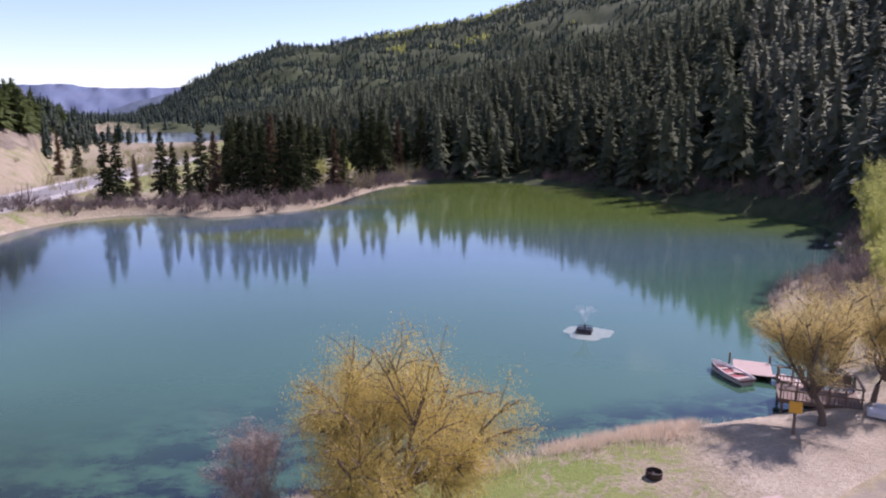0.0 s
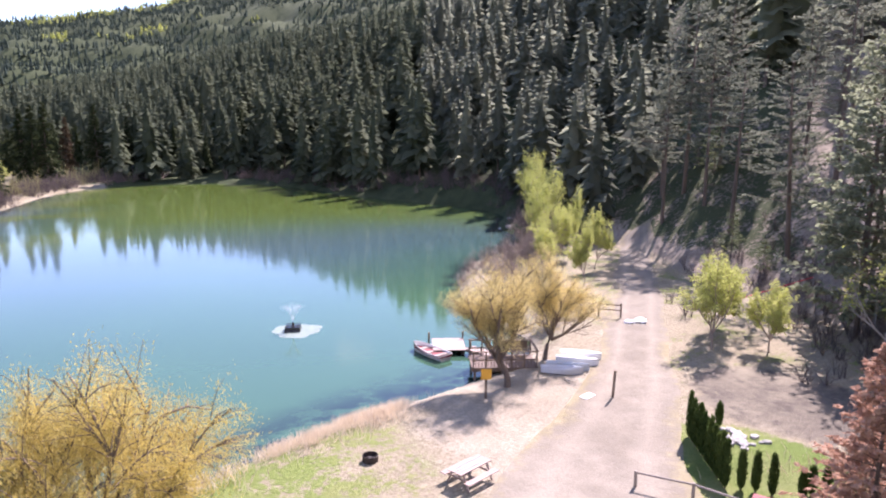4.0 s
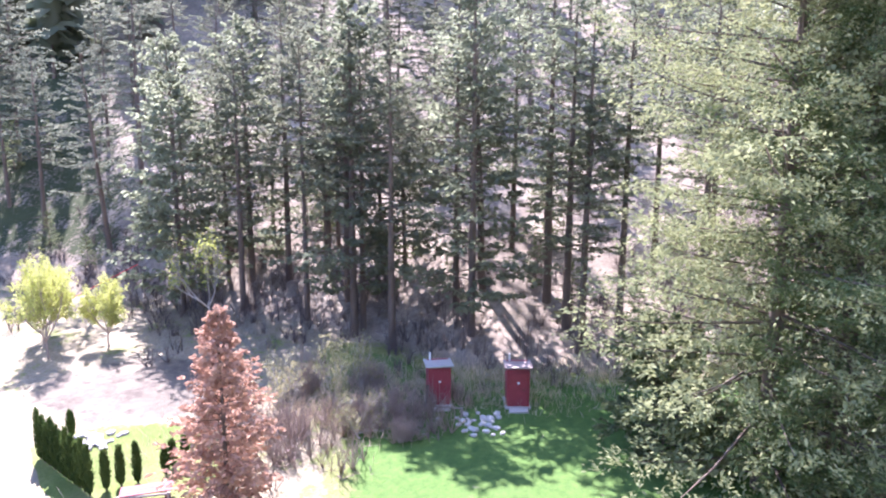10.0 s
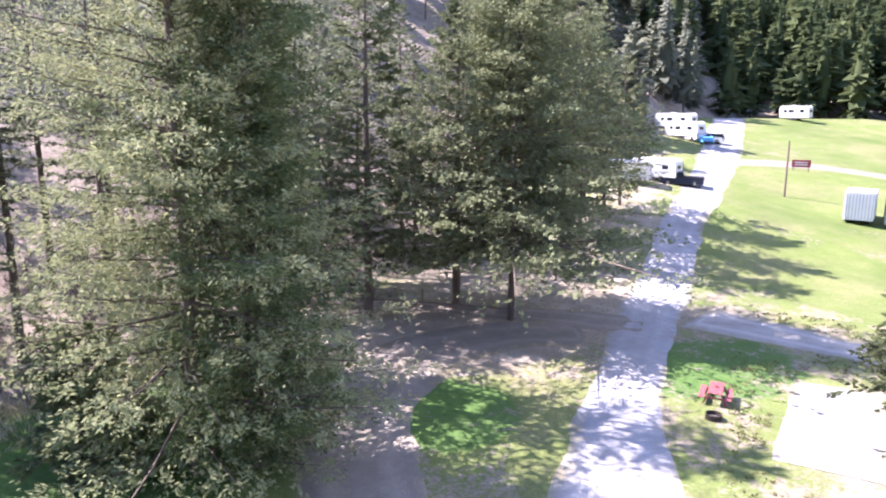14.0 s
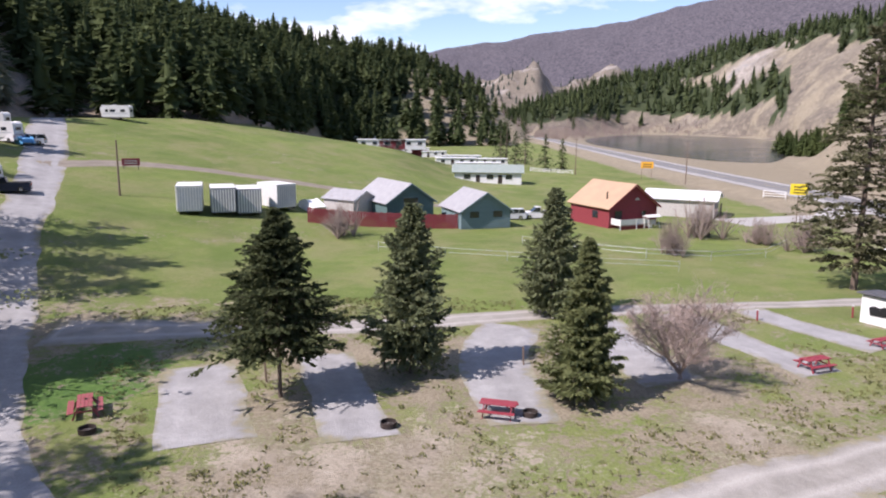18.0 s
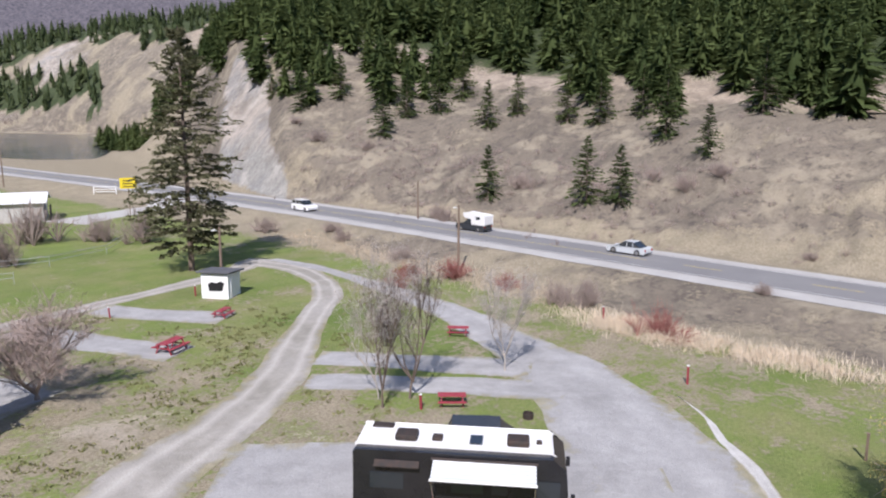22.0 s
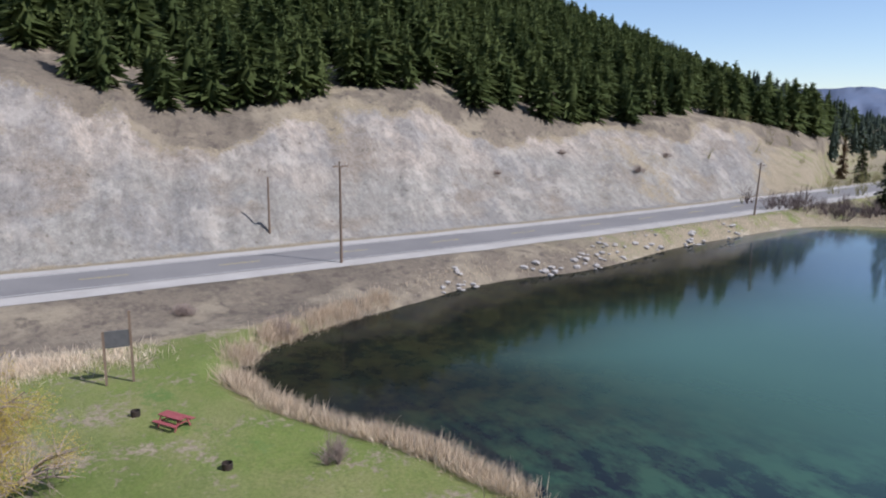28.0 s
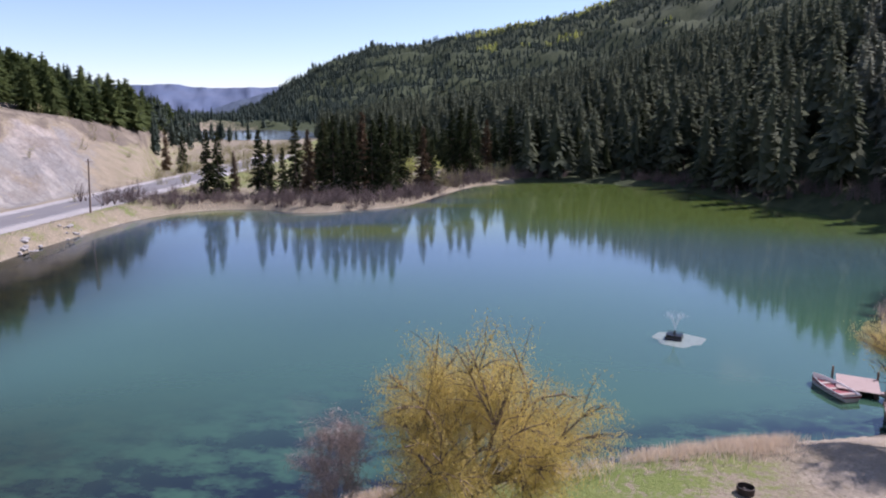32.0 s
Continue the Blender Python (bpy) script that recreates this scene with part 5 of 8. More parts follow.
# the firs and spruces of the camp
bough_at("fir_tree", 11, at_xy(12.1, -36.7), 10.8, 3.35, "dense dark green fir beside a gravel pad", DARK_FIR, bare=0.25, limbs=150, kids=11, sprays=15, size=0.34, wide=1.15, heart=0.4, droop=0.2, lift=0.12, ragged=0.2, power=0.85, belly=0.1)
bough_at("fir_tree", 12, at_xy(5.2, -41.2), 10.6, 2.6, "olive green fir between gravel pads", FIR_LIGHT, bare=0.08, limbs=140, kids=11, sprays=14, size=0.34, wide=1.1, heart=0.4, droop=-0.1, pitch0=0.25, ragged=0.22, power=0.8)
bough_at("spruce_tree", 13, at_xy(-4.4, -55.5), 10.4, 2.9, "grey-green spruce with upswept boughs", FIR_LIGHT, bare=0.04, limbs=145, kids=11, sprays=14, size=0.34, wide=1.1, heart=0.4, droop=0.0, pitch0=0.15, ragged=0.2, power=0.9)
bough_at("spruce_tree", 14, at_xy(-4.9, -37.8), 9.4, 2.3, "dark conical spruce above a gravel bank", CAMP_FIR, bare=0.06, limbs=145, kids=11, sprays=14, size=0.32, wide=1.1, heart=0.4, droop=0.22, lift=0.2, ragged=0.16, power=0.95, belly=0.08)
bough_at("spruce_tree", 15, at_xy(-33.5, -67.5), 24.3, 4.7, "tall old spruce with thin upper branches", OLD_FIR, limbs=165, kids=10, sprays=14, size=0.46, wide=1.25, droop=0.32, lift=0.18, bare=0.10, power=0.62, ragged=0.4, pitch0=0.05)
bough_at("fir_tree", 16, at_xy(29.5, -7.4), 29.0, 6.3, "huge fir with sunlit-coloured needles and wide low boughs", LIT_FIR, limbs=230, kids=13, sprays=40, tufts=2, size=0.24, wide=0.9, heart=0.5, droop=0.16, lift=0.14, bare=0.02, power=0.42, ragged=0.38, belly=0.04, thick=1.4)
bough_at("fir_tree", 17, at_xy(28.6, -9.8), 29.0, 3.8, "tall dense fir in shade-dark green at the edge of the camp", SHADED_FIR, limbs=230, kids=12, sprays=40, tufts=2, size=0.24, wide=0.9, heart=0.5, droop=0.14, lift=0.14, bare=0.03, power=0.4, ragged=0.32, belly=0.04, thick=1.4)
bough_at("fir_tree", 27, at_xy(31.5, -3.6), 6.5, 3.0, "broad low fir under a huge one", LIT_FIR, limbs=70, kids=11, sprays=18, size=0.33, wide=1.4, droop=0.12, bare=0.04, power=0.5, ragged=0.4, thick=1.4)
# mostly hidden firs, added so that their shadows fall across the lane
for i, (x, y, h) in enumerate([(38.5, -13.5, 30), (46.5, -25.2, 27), (43.8, -37.3, 24), (45.5, -32.8, 25), (50.8, -47.2, 24), (53.6, -53.5, 25), (58.5, -60.5, 23)]):
    bough_at("fir_tree", 41 + i, at_xy(x, y), h, 4.6, "tall fir added behind the huge one to shade the lane", FIR_LIGHT, "camp edge firs", limbs=110, kids=10, sprays=13, size=0.42, wide=1.5, bare=0.14, power=0.5, ragged=0.35, thick=1.3)
bough_at("pine_tree", 18, at_xy(39.7, -33.8), 25.0, 8.0, "broad pine with flat layered boughs", FIR_LIGHT, limbs=185, kids=14, sprays=26, tufts=3, size=0.33, wide=1.5, heart=0.7, droop=0.05, lift=0.05, bare=0.19, power=0.45, ragged=0.42, belly=0.05, thick=0.9, pitch0=0.0)
bough_at("spruce_tree", 19, at_xy(23.2, 13.7), 8.4, 2.3, "dead spruce with rust-red needles", DEAD, limbs=130, kids=9, sprays=9, size=0.28, wide=1.4, droop=-0.02, pitch0=0.2, bare=0.04, ragged=0.2, power=0.85)
bough_at("spruce_tree", 20, at_xy(71, -85), 9.0, 3.0, "dark spruce beside parked trailers", limbs=70, kids=7, sprays=5, size=0.5)
# firs added to throw shade on lawn, clearing and slope foot
for i, (x, y, h) in enumerate([(50, -19, 25), (57, -26, 25), (44, 7.5, 24), (45, 16, 23), (48.5, 31.5, 18), (53.0, 34.5, 20), (51.5, 27.0, 21)]):
    bough_at("fir_tree", 21 + i, at_xy(x, y, 0.2), h, 4.3, "full tall fir added behind the edge of the camp for shade", WOOD_FIR, "camp edge firs", limbs=95, kids=9, sprays=10, size=0.45, wide=1.5, bare=0.1 + 0.05 * (i % 2), power=0.55, ragged=0.4, thick=1.3)
# leaning and straight pines of the hillside that stand out from the rest
STANDOUT = [(52.1, -10.2, 19, 3.4, -0.10), (54.6, -5.5, 24, 2.6, 0.03), (57.5, -9.0, 18, 3.0, 0.0), (60.5, -12.5, 19, 3.0, 0.02), (65.2, -13.2, 23, 3.2, 0.0), (68.3, -12.5, 22, 3.0, 0.01),
            (73.6, -19.0, 20, 3.4, -0.01), (80.2, -12.2, 22, 3.0, 0.02), (86.6, -15.0, 24, 3.2, -0.03), (92.5, -17.5, 22, 3.4, 0.0), (121.2, -12.0, 23, 3.6, 0.0), (122.4, -12.2, 21, 3.2, 0.02),
            (48.0, -8.5, 18, 3.0, 0.02), (43.0, -8.0, 18, 3.2, 0.0), (46.0, -6.5, 19, 3.4, 0.0), (99.0, -14.0, 24, 3.4, 0.0), (115.5, -11.0, 24, 3.6, 0.01)]
# several of these pines are added to shade the lawn and lane
STANDOUT += [(105.5, -15.5, 24, 3.2, 0.0), (109.5, -14.8, 23, 3.0, 0.02), (113.0, -14.5, 24, 3.2, 0.0), (118.0, -13.0, 25, 3.4, 0.0), (125.0, -11.0, 24, 3.4, 0.0), (128.5, -9.0, 24, 3.6, 0.01),
             (132.5, -8.0, 22, 3.6, 0.0), (135.8, -9.4, 20, 3.4, 0.0), (137.6, -8.2, 19, 3.4, 0.0), (138.8, -7.0, 18, 3.2, 0.0), (111.6, -20.0, 27, 3.6, 0.0), (114.2, -18.0, 27, 3.6, 0.0), (71.2, -17.4, 21, 3.2, 0.0), (76.8, -17.0, 22, 3.4, 0.01), (79.0, -15.6, 22, 3.4, 0.0), (83.0, -15.5, 23, 3.4, 0.0), (89.5, -18.3, 22, 3.6, 0.0), (95.5, -18.8, 23, 3.6, 0.0), (98.5, -17.0, 24, 3.6, 0.0), (58.6, -14.5, 19, 3.2, 0.0), (61.5, -15.3, 20, 3.2, 0.01), (63.0, -17.0, 19, 3.2, 0.0), (66.6, -16.4, 21, 3.4, 0.0), (69.0, -18.6, 19, 3.2, 0.0), (70.0, -15.0, 22, 3.4, 0.0), (67.0, -10.8, 22, 3.4, 0.0)]
for i, (tn, dip, h, r, ln) in enumerate(STANDOUT):
    if i > 17 and i % 2 == 0 and tn < 124:
        continue
    # needle tone follows the bearing here too, imitating the backlight
    bough_at("pine_tree", 400 + i, meets(tn, dip, 0.2), h, r * (1.6 if tn > 124 else 1.05 + 0.12 * (i % 3)), "tall hillside pine with a dark bare trunk", FIR_LIGHT if tn > 124 else EAST_FIR if tn < 60 else PINE if tn < 80 else WOOD_FIR, "hillside pines", wide=1.7 if tn > 124 else 1.25, bare=0.1 if tn > 124 else 0.27 + 0.06 * (i % 5), limbs=48 + 5 * (i % 4), kids=8, sprays=13, size=0.31, droop=0.1, ragged=0.45, power=(0.55, 0.7, 0.8)[i % 3], lean=ln, thick=1.3)


def build_north_shore_trees():
    """The row of slim firs on the tongue of land across the lake."""
    protos = [conifer(500 + i, 14.0, 2.1 + 0.35 * (i % 2), bare=0.05, whorls=30, per=7, steps=4, sprays=3, size=0.9, droop=0.35) for i in range(5)]
    rows = [(335.5, 139, .95), (336.3, 141, .92), (337.5, 150, .62), (339.4, 142, .95), (340.2, 146, .8), (341.2, 140, .7), (342.2, 143, 1.08), (343.2, 139, .95), (344.4, 146, 1.12), (345.2, 139, 1.15), (346.0, 150, 1.1), (346.7, 140, 1.0),
            (347.5, 147, 1.2), (348.3, 139, 1.1), (349.0, 152, 1.2), (349.8, 140, 1.15), (350.5, 146, .95), (352.4, 148, 1.0), (353.1, 152, .8), (354.7, 178, 1.25), (355.4, 185, 1.3), (356.2, 180, 1.35), (357.5, 195, 1.1), (359.4, 200, 1.35), (0.6, 204, 1.3), (1.5, 196, 1.1),
            (333.8, 205, .8), (332.6, 215, .8)]
    made = {}
    for i, (tn, d, s) in enumerate(rows):
        k = i % 5
        m = Matrix.Translation(spot(tn, d, 0.15)) @ pose(0, 0, 0, 0, 0, 57 * i) @ Matrix.Scale(s, 4)
        if k not in made:
            made[k] = tree_thing("fir_tree", protos[k], (BARK, RUSTY if k == 2 else SHORE_FIR), "rusty dying fir on the far shore" if k == 2 else "slim dark fir on the far shore", (0, 0, 0), "far shore firs")
            made[k].matrix_basis = m
        else:
            copy_thing(made[k], Matrix()).matrix_basis = m


build_north_shore_trees()


def build_roadside_trees():
    """Single young spruces on the open slope across the highway."""
    protos = [conifer(540 + i, 9.0, 3.0, bare=0.04, whorls=24, per=7, steps=4, sprays=3, size=0.6, droop=0.2) for i in range(4)]
    rows = [(230.1, -6.4, .95), (238.0, -6.5, 1.05), (240.6, -6.5, .9), (221.6, -1.3, 1.1), (223.5, .1, 1.0), (230.0, -.6, 1.0), (243.8, -1.4, 1.25), (246.9, -2.6, .8), (218.3, 1.6, 1.1), (215.2, .6, .9), (226.1, .5, 1.1), (232.4, .4, .9),
            (236.3, -.2, 1.0), (238.8, -.4, 1.1), (262.5, .4, 1.0), (213.0, 1.5, .8), (242.0, .3, 1.0), (250.5, .6, 1.2), (256.5, .8, 1.1), (228.0, 1.6, 1.2)]
    made = {}
    for i, (tn, dip, s) in enumerate(rows):
        k = i % 4
        m = Matrix.Translation(meets(tn, dip, 0.1)) @ pose(0, 0, 0, 0, 0, 73 * i) @ Matrix.Scale(s, 4)
        if k not in made:
            made[k] = tree_thing("spruce_tree", protos[k], (BARK, YOUNG), "young green spruce on the dry slope", (0, 0, 0), "roadside spruces")
            made[k].matrix_basis = m
        else:
            copy_thing(made[k], Matrix()).matrix_basis = m


build_roadside_trees()


# ---- leafy and bare trees ----
def branching(seed, h, r, stems=6, fork=5, twigs=5, leaves=0, leaf=0.16, trunk_r=0.22, split=0.14, hang=0.3, spread=1.0, fine=3, slim=0.42, airy=0.09, low=0.0):
    """Arrays of a broad tree: trunk, limbs, branches and twigs; leaf kites along hanging twigs."""
    g = np.random.default_rng(seed)
    wood, tips = [], []

    def limb(p, d, length, rad, level):
        n = 5 if level < 2 else 4
        pts = [np.array(p, float)]
        dd = np.array(d, float)
        for _ in range(n - 1):
            dd = dd + g.normal(0, 0.16, 3) + np.array([0, 0, 0.10 if level < 2 else -hang * 0.5])
            dd /= np.linalg.norm(dd)
            pts.append(pts[-1] + dd * length / (n - 1))
        pts = np.array(pts)
        wood.append(tube(pts, np.linspace(rad, rad * (0.45 if level < 3 else 0.25), n), 6 if level == 0 else (5 if level == 1 else 3)))
        if level == fine:
            tips.append(pts)
            return
        kids = (stems, fork, twigs, twigs)[level]
        for k in range(kids):
            q = 1.0 if level == 0 else g.uniform(0.35, 1.0)
            at = pts[min(n - 1, int(q * (n - 1)))] if level else pts[-1] - np.array([0, 0, g.uniform(0, 0.3) * length])
            az = g.uniform(0, 6.283) if level else 6.283 * (k + g.uniform(-0.3, 0.3)) / kids
            up = (g.uniform(0.12, 1.5) if level == 0 else g.uniform(-0.1, 0.9)) / spread
            nd = np.array([math.cos(az), math.sin(az), up * 1.1])
            nd = nd / np.linalg.norm(nd) * (0.9 if level else 1.0) + dd * (0.0 if level == 0 else 0.8)
            limb(at, nd / np.linalg.norm(nd), length * ((0.0, 0.62, 0.58, 0.6)[level] if level else 0) + (0 if level else g.uniform(0.42, 0.56) * h), rad * (0.55 if level == 0 else 0.45), level + 1)

    limb((0, 0, 0), (g.normal(0, 0.05), g.normal(0, 0.05), 1), split * h, trunk_r, 0)
    wv, wf = joined(wood)
    lo, hi = wv.min(0), wv.max(0)
    sx, sz = r / max(abs(lo[:2]).max(), abs(hi[:2]).max()), h / hi[2]
    wv = wv * [sx, sx, sz]
    if not leaves:
        return (wv, wf), (np.zeros((0, 3)), np.zeros((0, 4), int))
    T = np.stack(tips) * [sx, sx, sz]
    k, q = g.integers(0, len(T), leaves), g.uniform(0, T.shape[1] - 1.001, leaves)
    a, f = T[k, q.astype(int)], (q % 1)[:, None]
    pick = a + (T[k, q.astype(int) + 1] - a) * f + g.normal(0, airy, (leaves, 3))
    pick[:, 2] -= hang * 0.9 * g.random(leaves) ** 2
    pick = pick[pick[:, 2] > low * h]
    leaves = len(pick)
    D = unit(g.normal(0, 1, (leaves, 3)) + [0, 0, -hang * 3])
    side = unit(np.cross(D, g.normal(0, 1, (leaves, 3))))
    ln = leaf * g.uniform(0.6, 1.5, leaves)
    return (wv, wf), blades(pick, D, side, ln, ln * slim, 0.1)


tree_thing("willow_tree", branching(31, 8.9, 5.8, 9, 7, 8, 115000, 0.095, 0.24, 0.10, 0.38, slim=0.24, low=0.14, airy=0.26), (BARK, WILLOW), "broad golden willow in thin spring leaf", at_xy(-1.5, 25.3))
tree_thing("willow_tree", branching(32, 7.6, 4.2, 7, 7, 8, 48000, 0.09, 0.22, 0.24, 0.10, slim=0.26, low=0.40, airy=0.18), (BARK, PALE_WILLOW), "golden willow leaning beside the dock", at_xy(20.3, 33.6))
tree_thing("willow_tree", branching(33, 7.7, 4.3, 7, 7, 8, 50000, 0.09, 0.22, 0.24, 0.10, slim=0.26, low=0.36, airy=0.18), (BARK, PALE_WILLOW), "golden willow beside beached canoes", at_xy(24.9, 36.6))
tree_thing("willow_tree", branching(34, 7.0, 4.4, 10, 7, 8, 90000, 0.09, 0.24, 0.06, 0.36, slim=0.24, low=0.24, airy=0.2), (TWIG, WILLOW), "round yellow willow on the lawn", at_xy(-30.2, -1.9))
SPRINGS = [(41.8, 60.1, 7.5, 2.4), (39.4, 52, 6.5, 2.2), (45.3, 58.0, 7, 2.2), (43.5, 66, 9.5, 2.4), (48.5, 72, 10.5, 2.6), (52, 80, 10.5, 2.8), (55.5, 84, 11.5, 3.0), (60.5, 93, 11, 3.0), (65, 92, 9, 2.6), (46.5, 64, 8.5, 2.2), (37.5, 56, 6.0, 2.2),
           (36.5, 33.6, 7.2, 2.7), (38.4, 35.6, 6.4, 2.3), (40.8, 37.6, 5.2, 2.0), (39.5, 31.5, 5.0, 1.8), (-25, 163, 7, 4.2), (-20, 170, 6.5, 3.6), (-33, 172, 6, 3.6)]
for i, (x, y, h, r) in enumerate(SPRINGS):
    tree_thing("aspen_tree", branching(60 + i, h, r, 5, 6, 6, 7000, 0.15, 0.12, 0.22, 0.05, 0.8), (TWIG, SPRING), "young aspen in bright spring leaf", at_xy(x, y, 0.1), "spring aspens", 40 * i)
tree_thing("bare_tree", branching(75, 9.0, 3.0, 5, 4, 4, 700, 0.2, 0.13, 0.35, 0.05), (PALE_BARK, SPRING), "pale leaning tree with few new leaves", meets(58.9, -18.4, 0.1))
for i, (x, y, h, r) in enumerate([(-24.6, -28.3, 8.2, 2.3), (-25.9, -27.1, 7.2, 2.0), (-24.0, -27.3, 6.5, 1.8), (-33.2, -26.1, 5.8, 2.2)]):
    tree_thing("birch_tree", branching(80 + i, h * 1.22, r * 1.3, 5, 7, 8, 1700, 0.42, 0.085 if i in (0, 3) else 0.13, 0.12, -0.1, 0.9, slim=0.045), (PALE_BARK if i in (0, 3) else BARK, PALE_TWIG), "bare pale birch beside gravel pull-ins", at_xy(x, y), "bare birches", 50 * i)
tree_thing("bare_tree", branching(86, 7.0, 4.6, 8, 8, 7, 13000, 0.36, 0.13, 0.06, 0.02, slim=0.05), (TWIG, FINE_TWIG), "bare pinkish-brown shrub tree with swelling buds", at_xy(-11.2, -41.6))
tree_thing("bare_tree", branching(87, 4.6, 1.9, 7, 6, 6, 7000, 0.28, 0.07, 0.08, 0.0, slim=0.05), (TWIG, FINE_TWIG), "leafless grey shrub on the near shore", at_xy(-6.6, 24.2))


def bush(seed, h, r, n=130):
    """A bare bush: bent rods fanning from a few roots, each with side twigs; its outline is uneven."""
    g = np.random.default_rng(seed)
    out = []
    roots = g.normal(0, 0.28 * r, (max(3, n // 24), 2))
    tall = g.uniform(0.55, 1.1, len(roots))
    for _ in range(n):
        k = int(g.integers(0, len(roots)))
        a, q = g.uniform(0, 6.283), g.uniform(0.05, 0.75)
        root = np.array([*roots[k], 0.0])
        top = root + np.array([r * q * math.cos(a), r * q * math.sin(a), h * tall[k] * (1.05 - 0.75 * q) * g.uniform(0.6, 1.15)])
        mid = (root + top) / 2 + [0, 0, 0.08 * h] + g.normal(0, 0.05 * h, 3)
        out.append(tube([root, mid, top], [0.013, 0.009, 0.003], 3))
        for _ in range(2):
            b = mid + (top - mid) * g.uniform(0, 0.8)
            e = b + (top - root) * 0.25 + g.normal(0, 0.11 * h, 3)
            out.append(tube([b, (b + e) / 2, e], [0.006, 0.004, 0.002], 3))
    return joined(out)


def build_bushes():
    spots = [(-26.5, -96, 5.2, 4.4, 0), (-20.6, -83.4, 4.2, 2.9, 0), (20.6, -88, 4.6, 3.6, 0), (-38, -88, 4.4, 3.6, 0), (-33.5, -92, 3.4, 3.0, 0), (-53, -84, 2.4, 2.6, 0), (-55, -70, 1.6, 1.8, 0), (-52, -56, 1.8, 2.2, 0), (-50, -39, 1.8, 1.8, 1), (-49, -33, 2.2, 1.8, 0),
             (-50, -30.5, 2.4, 1.9, 0), (-46.5, -22.5, 2.4, 2.1, 1), (-47.5, -50, 1.8, 2.2, 1), (-50, -46, 2.0, 2.6, 1), (-44, -47, 1.6, 1.6, 1), (-57, -75, 1.5, 2.0, 0), (-55, 12, 0.9, 1.3, 0), (-48, 17, 1.4, 1.6, 0), (-27.5, 12.4, 1.3, 1.0, 0),
             (-60, -20, 1.0, 1.2, 0), (33, 19, 2.0, 1.6, 0), (35, 15, 2.4, 1.8, 0), (36, 12, 2.0, 1.8, 0), (30.5, 18.5, 1.8, 1.6, 0), (31, 11, 1.6, 1.4, 0), (30.5, 8.5, 1.3, 1.3, 0), (32, 46, 2.4, 2.0, 0), (30, 43, 2.2, 1.6, 0), (28.5, 16, 2.0, 1.5, 0)]
    made = {}
    for i, (x, y, h, r, red) in enumerate(spots):
        key = (red, i % 3)
        m = Matrix.Translation(at_xy(x, y, 0.05)) @ pose(0, 0, 0, 0, 0, 67 * i) @ Matrix.Diagonal((r, r, h, 1))
        if key not in made:
            v, f = bush(600 + i, 1.0, 1.0, 210)
            v[:, :2] *= 0.98
            o = new("red_osier_bush" if red else "bare_bush", mesh_of("bush", v, f, RED_TWIG if red else TWIG))
            tagged(o, "red-stemmed leafless bush beside the ditch" if red else "leafless grey-brown bush in dry grass", "bush", "bare bushes")
            made[key] = o
        else:
            o = made[key].copy()
            scene.collection.objects.link(o)
        o.matrix_basis = m
    for tn, dip, s in ((216.3, -1.8, 2.6), (220.3, -2.5, 2.0), (232.6, -5.5, 2.8), (214.7, -.4, 1.8), (245.4, -5.4, 2.6), (254.6, -10.0, 1.2), (225.8, -8.0, 2.4), (307.4, -4.6, .9), (312.5, -2.9, 1.0), (318.5, -4.2, 1.4), (320.5, -3.0, 1.2), (226.5, -8.2, 2.0), (248, -4.2, 2.4), (243, -4.6, 2.0)):
        o = made[(0, 0)].copy()
        scene.collection.objects.link(o)
        o.matrix_basis = Matrix.Translation(meets(tn, dip, 0.1)) @ pose(0, 0, 0, 0, 0, tn * 3) @ Matrix.Diagonal((s, s, s * 0.9, 1))


build_bushes()


def brush_belt(name, line, width, count, h, mat, label, seed, low=0.2, stems=20):
    """Undergrowth along a line: many small bushes in one mesh."""
    g = np.random.default_rng(seed)
    p = rounded(line, 2, False)
    seg = np.r_[0, np.cumsum(np.hypot(*np.diff(p, axis=0).T))]
    s = g.uniform(0, seg[-1], count)
    x, y = np.interp(s, seg, p[:, 0]) + g.normal(0, width / 2, count), np.interp(s, seg, p[:, 1]) + g.normal(0, width / 2, count)
    ok = shore_distance(x, y) > low
    x, y = x[ok], y[ok]
    z = land(x, y) - 0.05
    protos = [bush(seed + i, 1.0, 0.75, stems) for i in range(3)]
    parts = []
    for i in range(len(x)):
        v, f = protos[i % 3]
        a, k = g.uniform(0, 6.28), h * g.uniform(0.5, 1.2)
        c, sn = math.cos(a), math.sin(a)
        w = v * k
        w = np.stack([w[:, 0] * c - w[:, 1] * sn, w[:, 0] * sn + w[:, 1] * c, w[:, 2]], 1)
        parts.append((w + [x[i], y[i], z[i]], f))
    v, f = joined(parts)
    return tagged(new(name, mesh_of(name, v, f, mat)), label, "brush", kind="stuff")


brush_belt("shore_brush", [(-66, 108), (-58, 121), (-46, 125), (-36, 121), (-25, 127), (-20, 136), (-16, 160), (-8, 182), (10, 190)], 5, 340, 3.4, DARK_TWIG, "bare purple-grey brush along the far shore", 700)
brush_belt("east_shore_brush", [(30, 184), (44, 172), (50, 150), (60, 128), (66, 112), (64, 98), (57, 86), (50, 76)], 5, 330, 2.8, DARK_TWIG, "bare brush under the firs on the shore", 710)
brush_belt("path_brush", [(33, 57), (35, 61), (38, 63), (42, 66), (50, 74), (56, 82), (60, 92)], 4.0, 190, 2.4, TWIG, "bare brush between path and lake", 720)
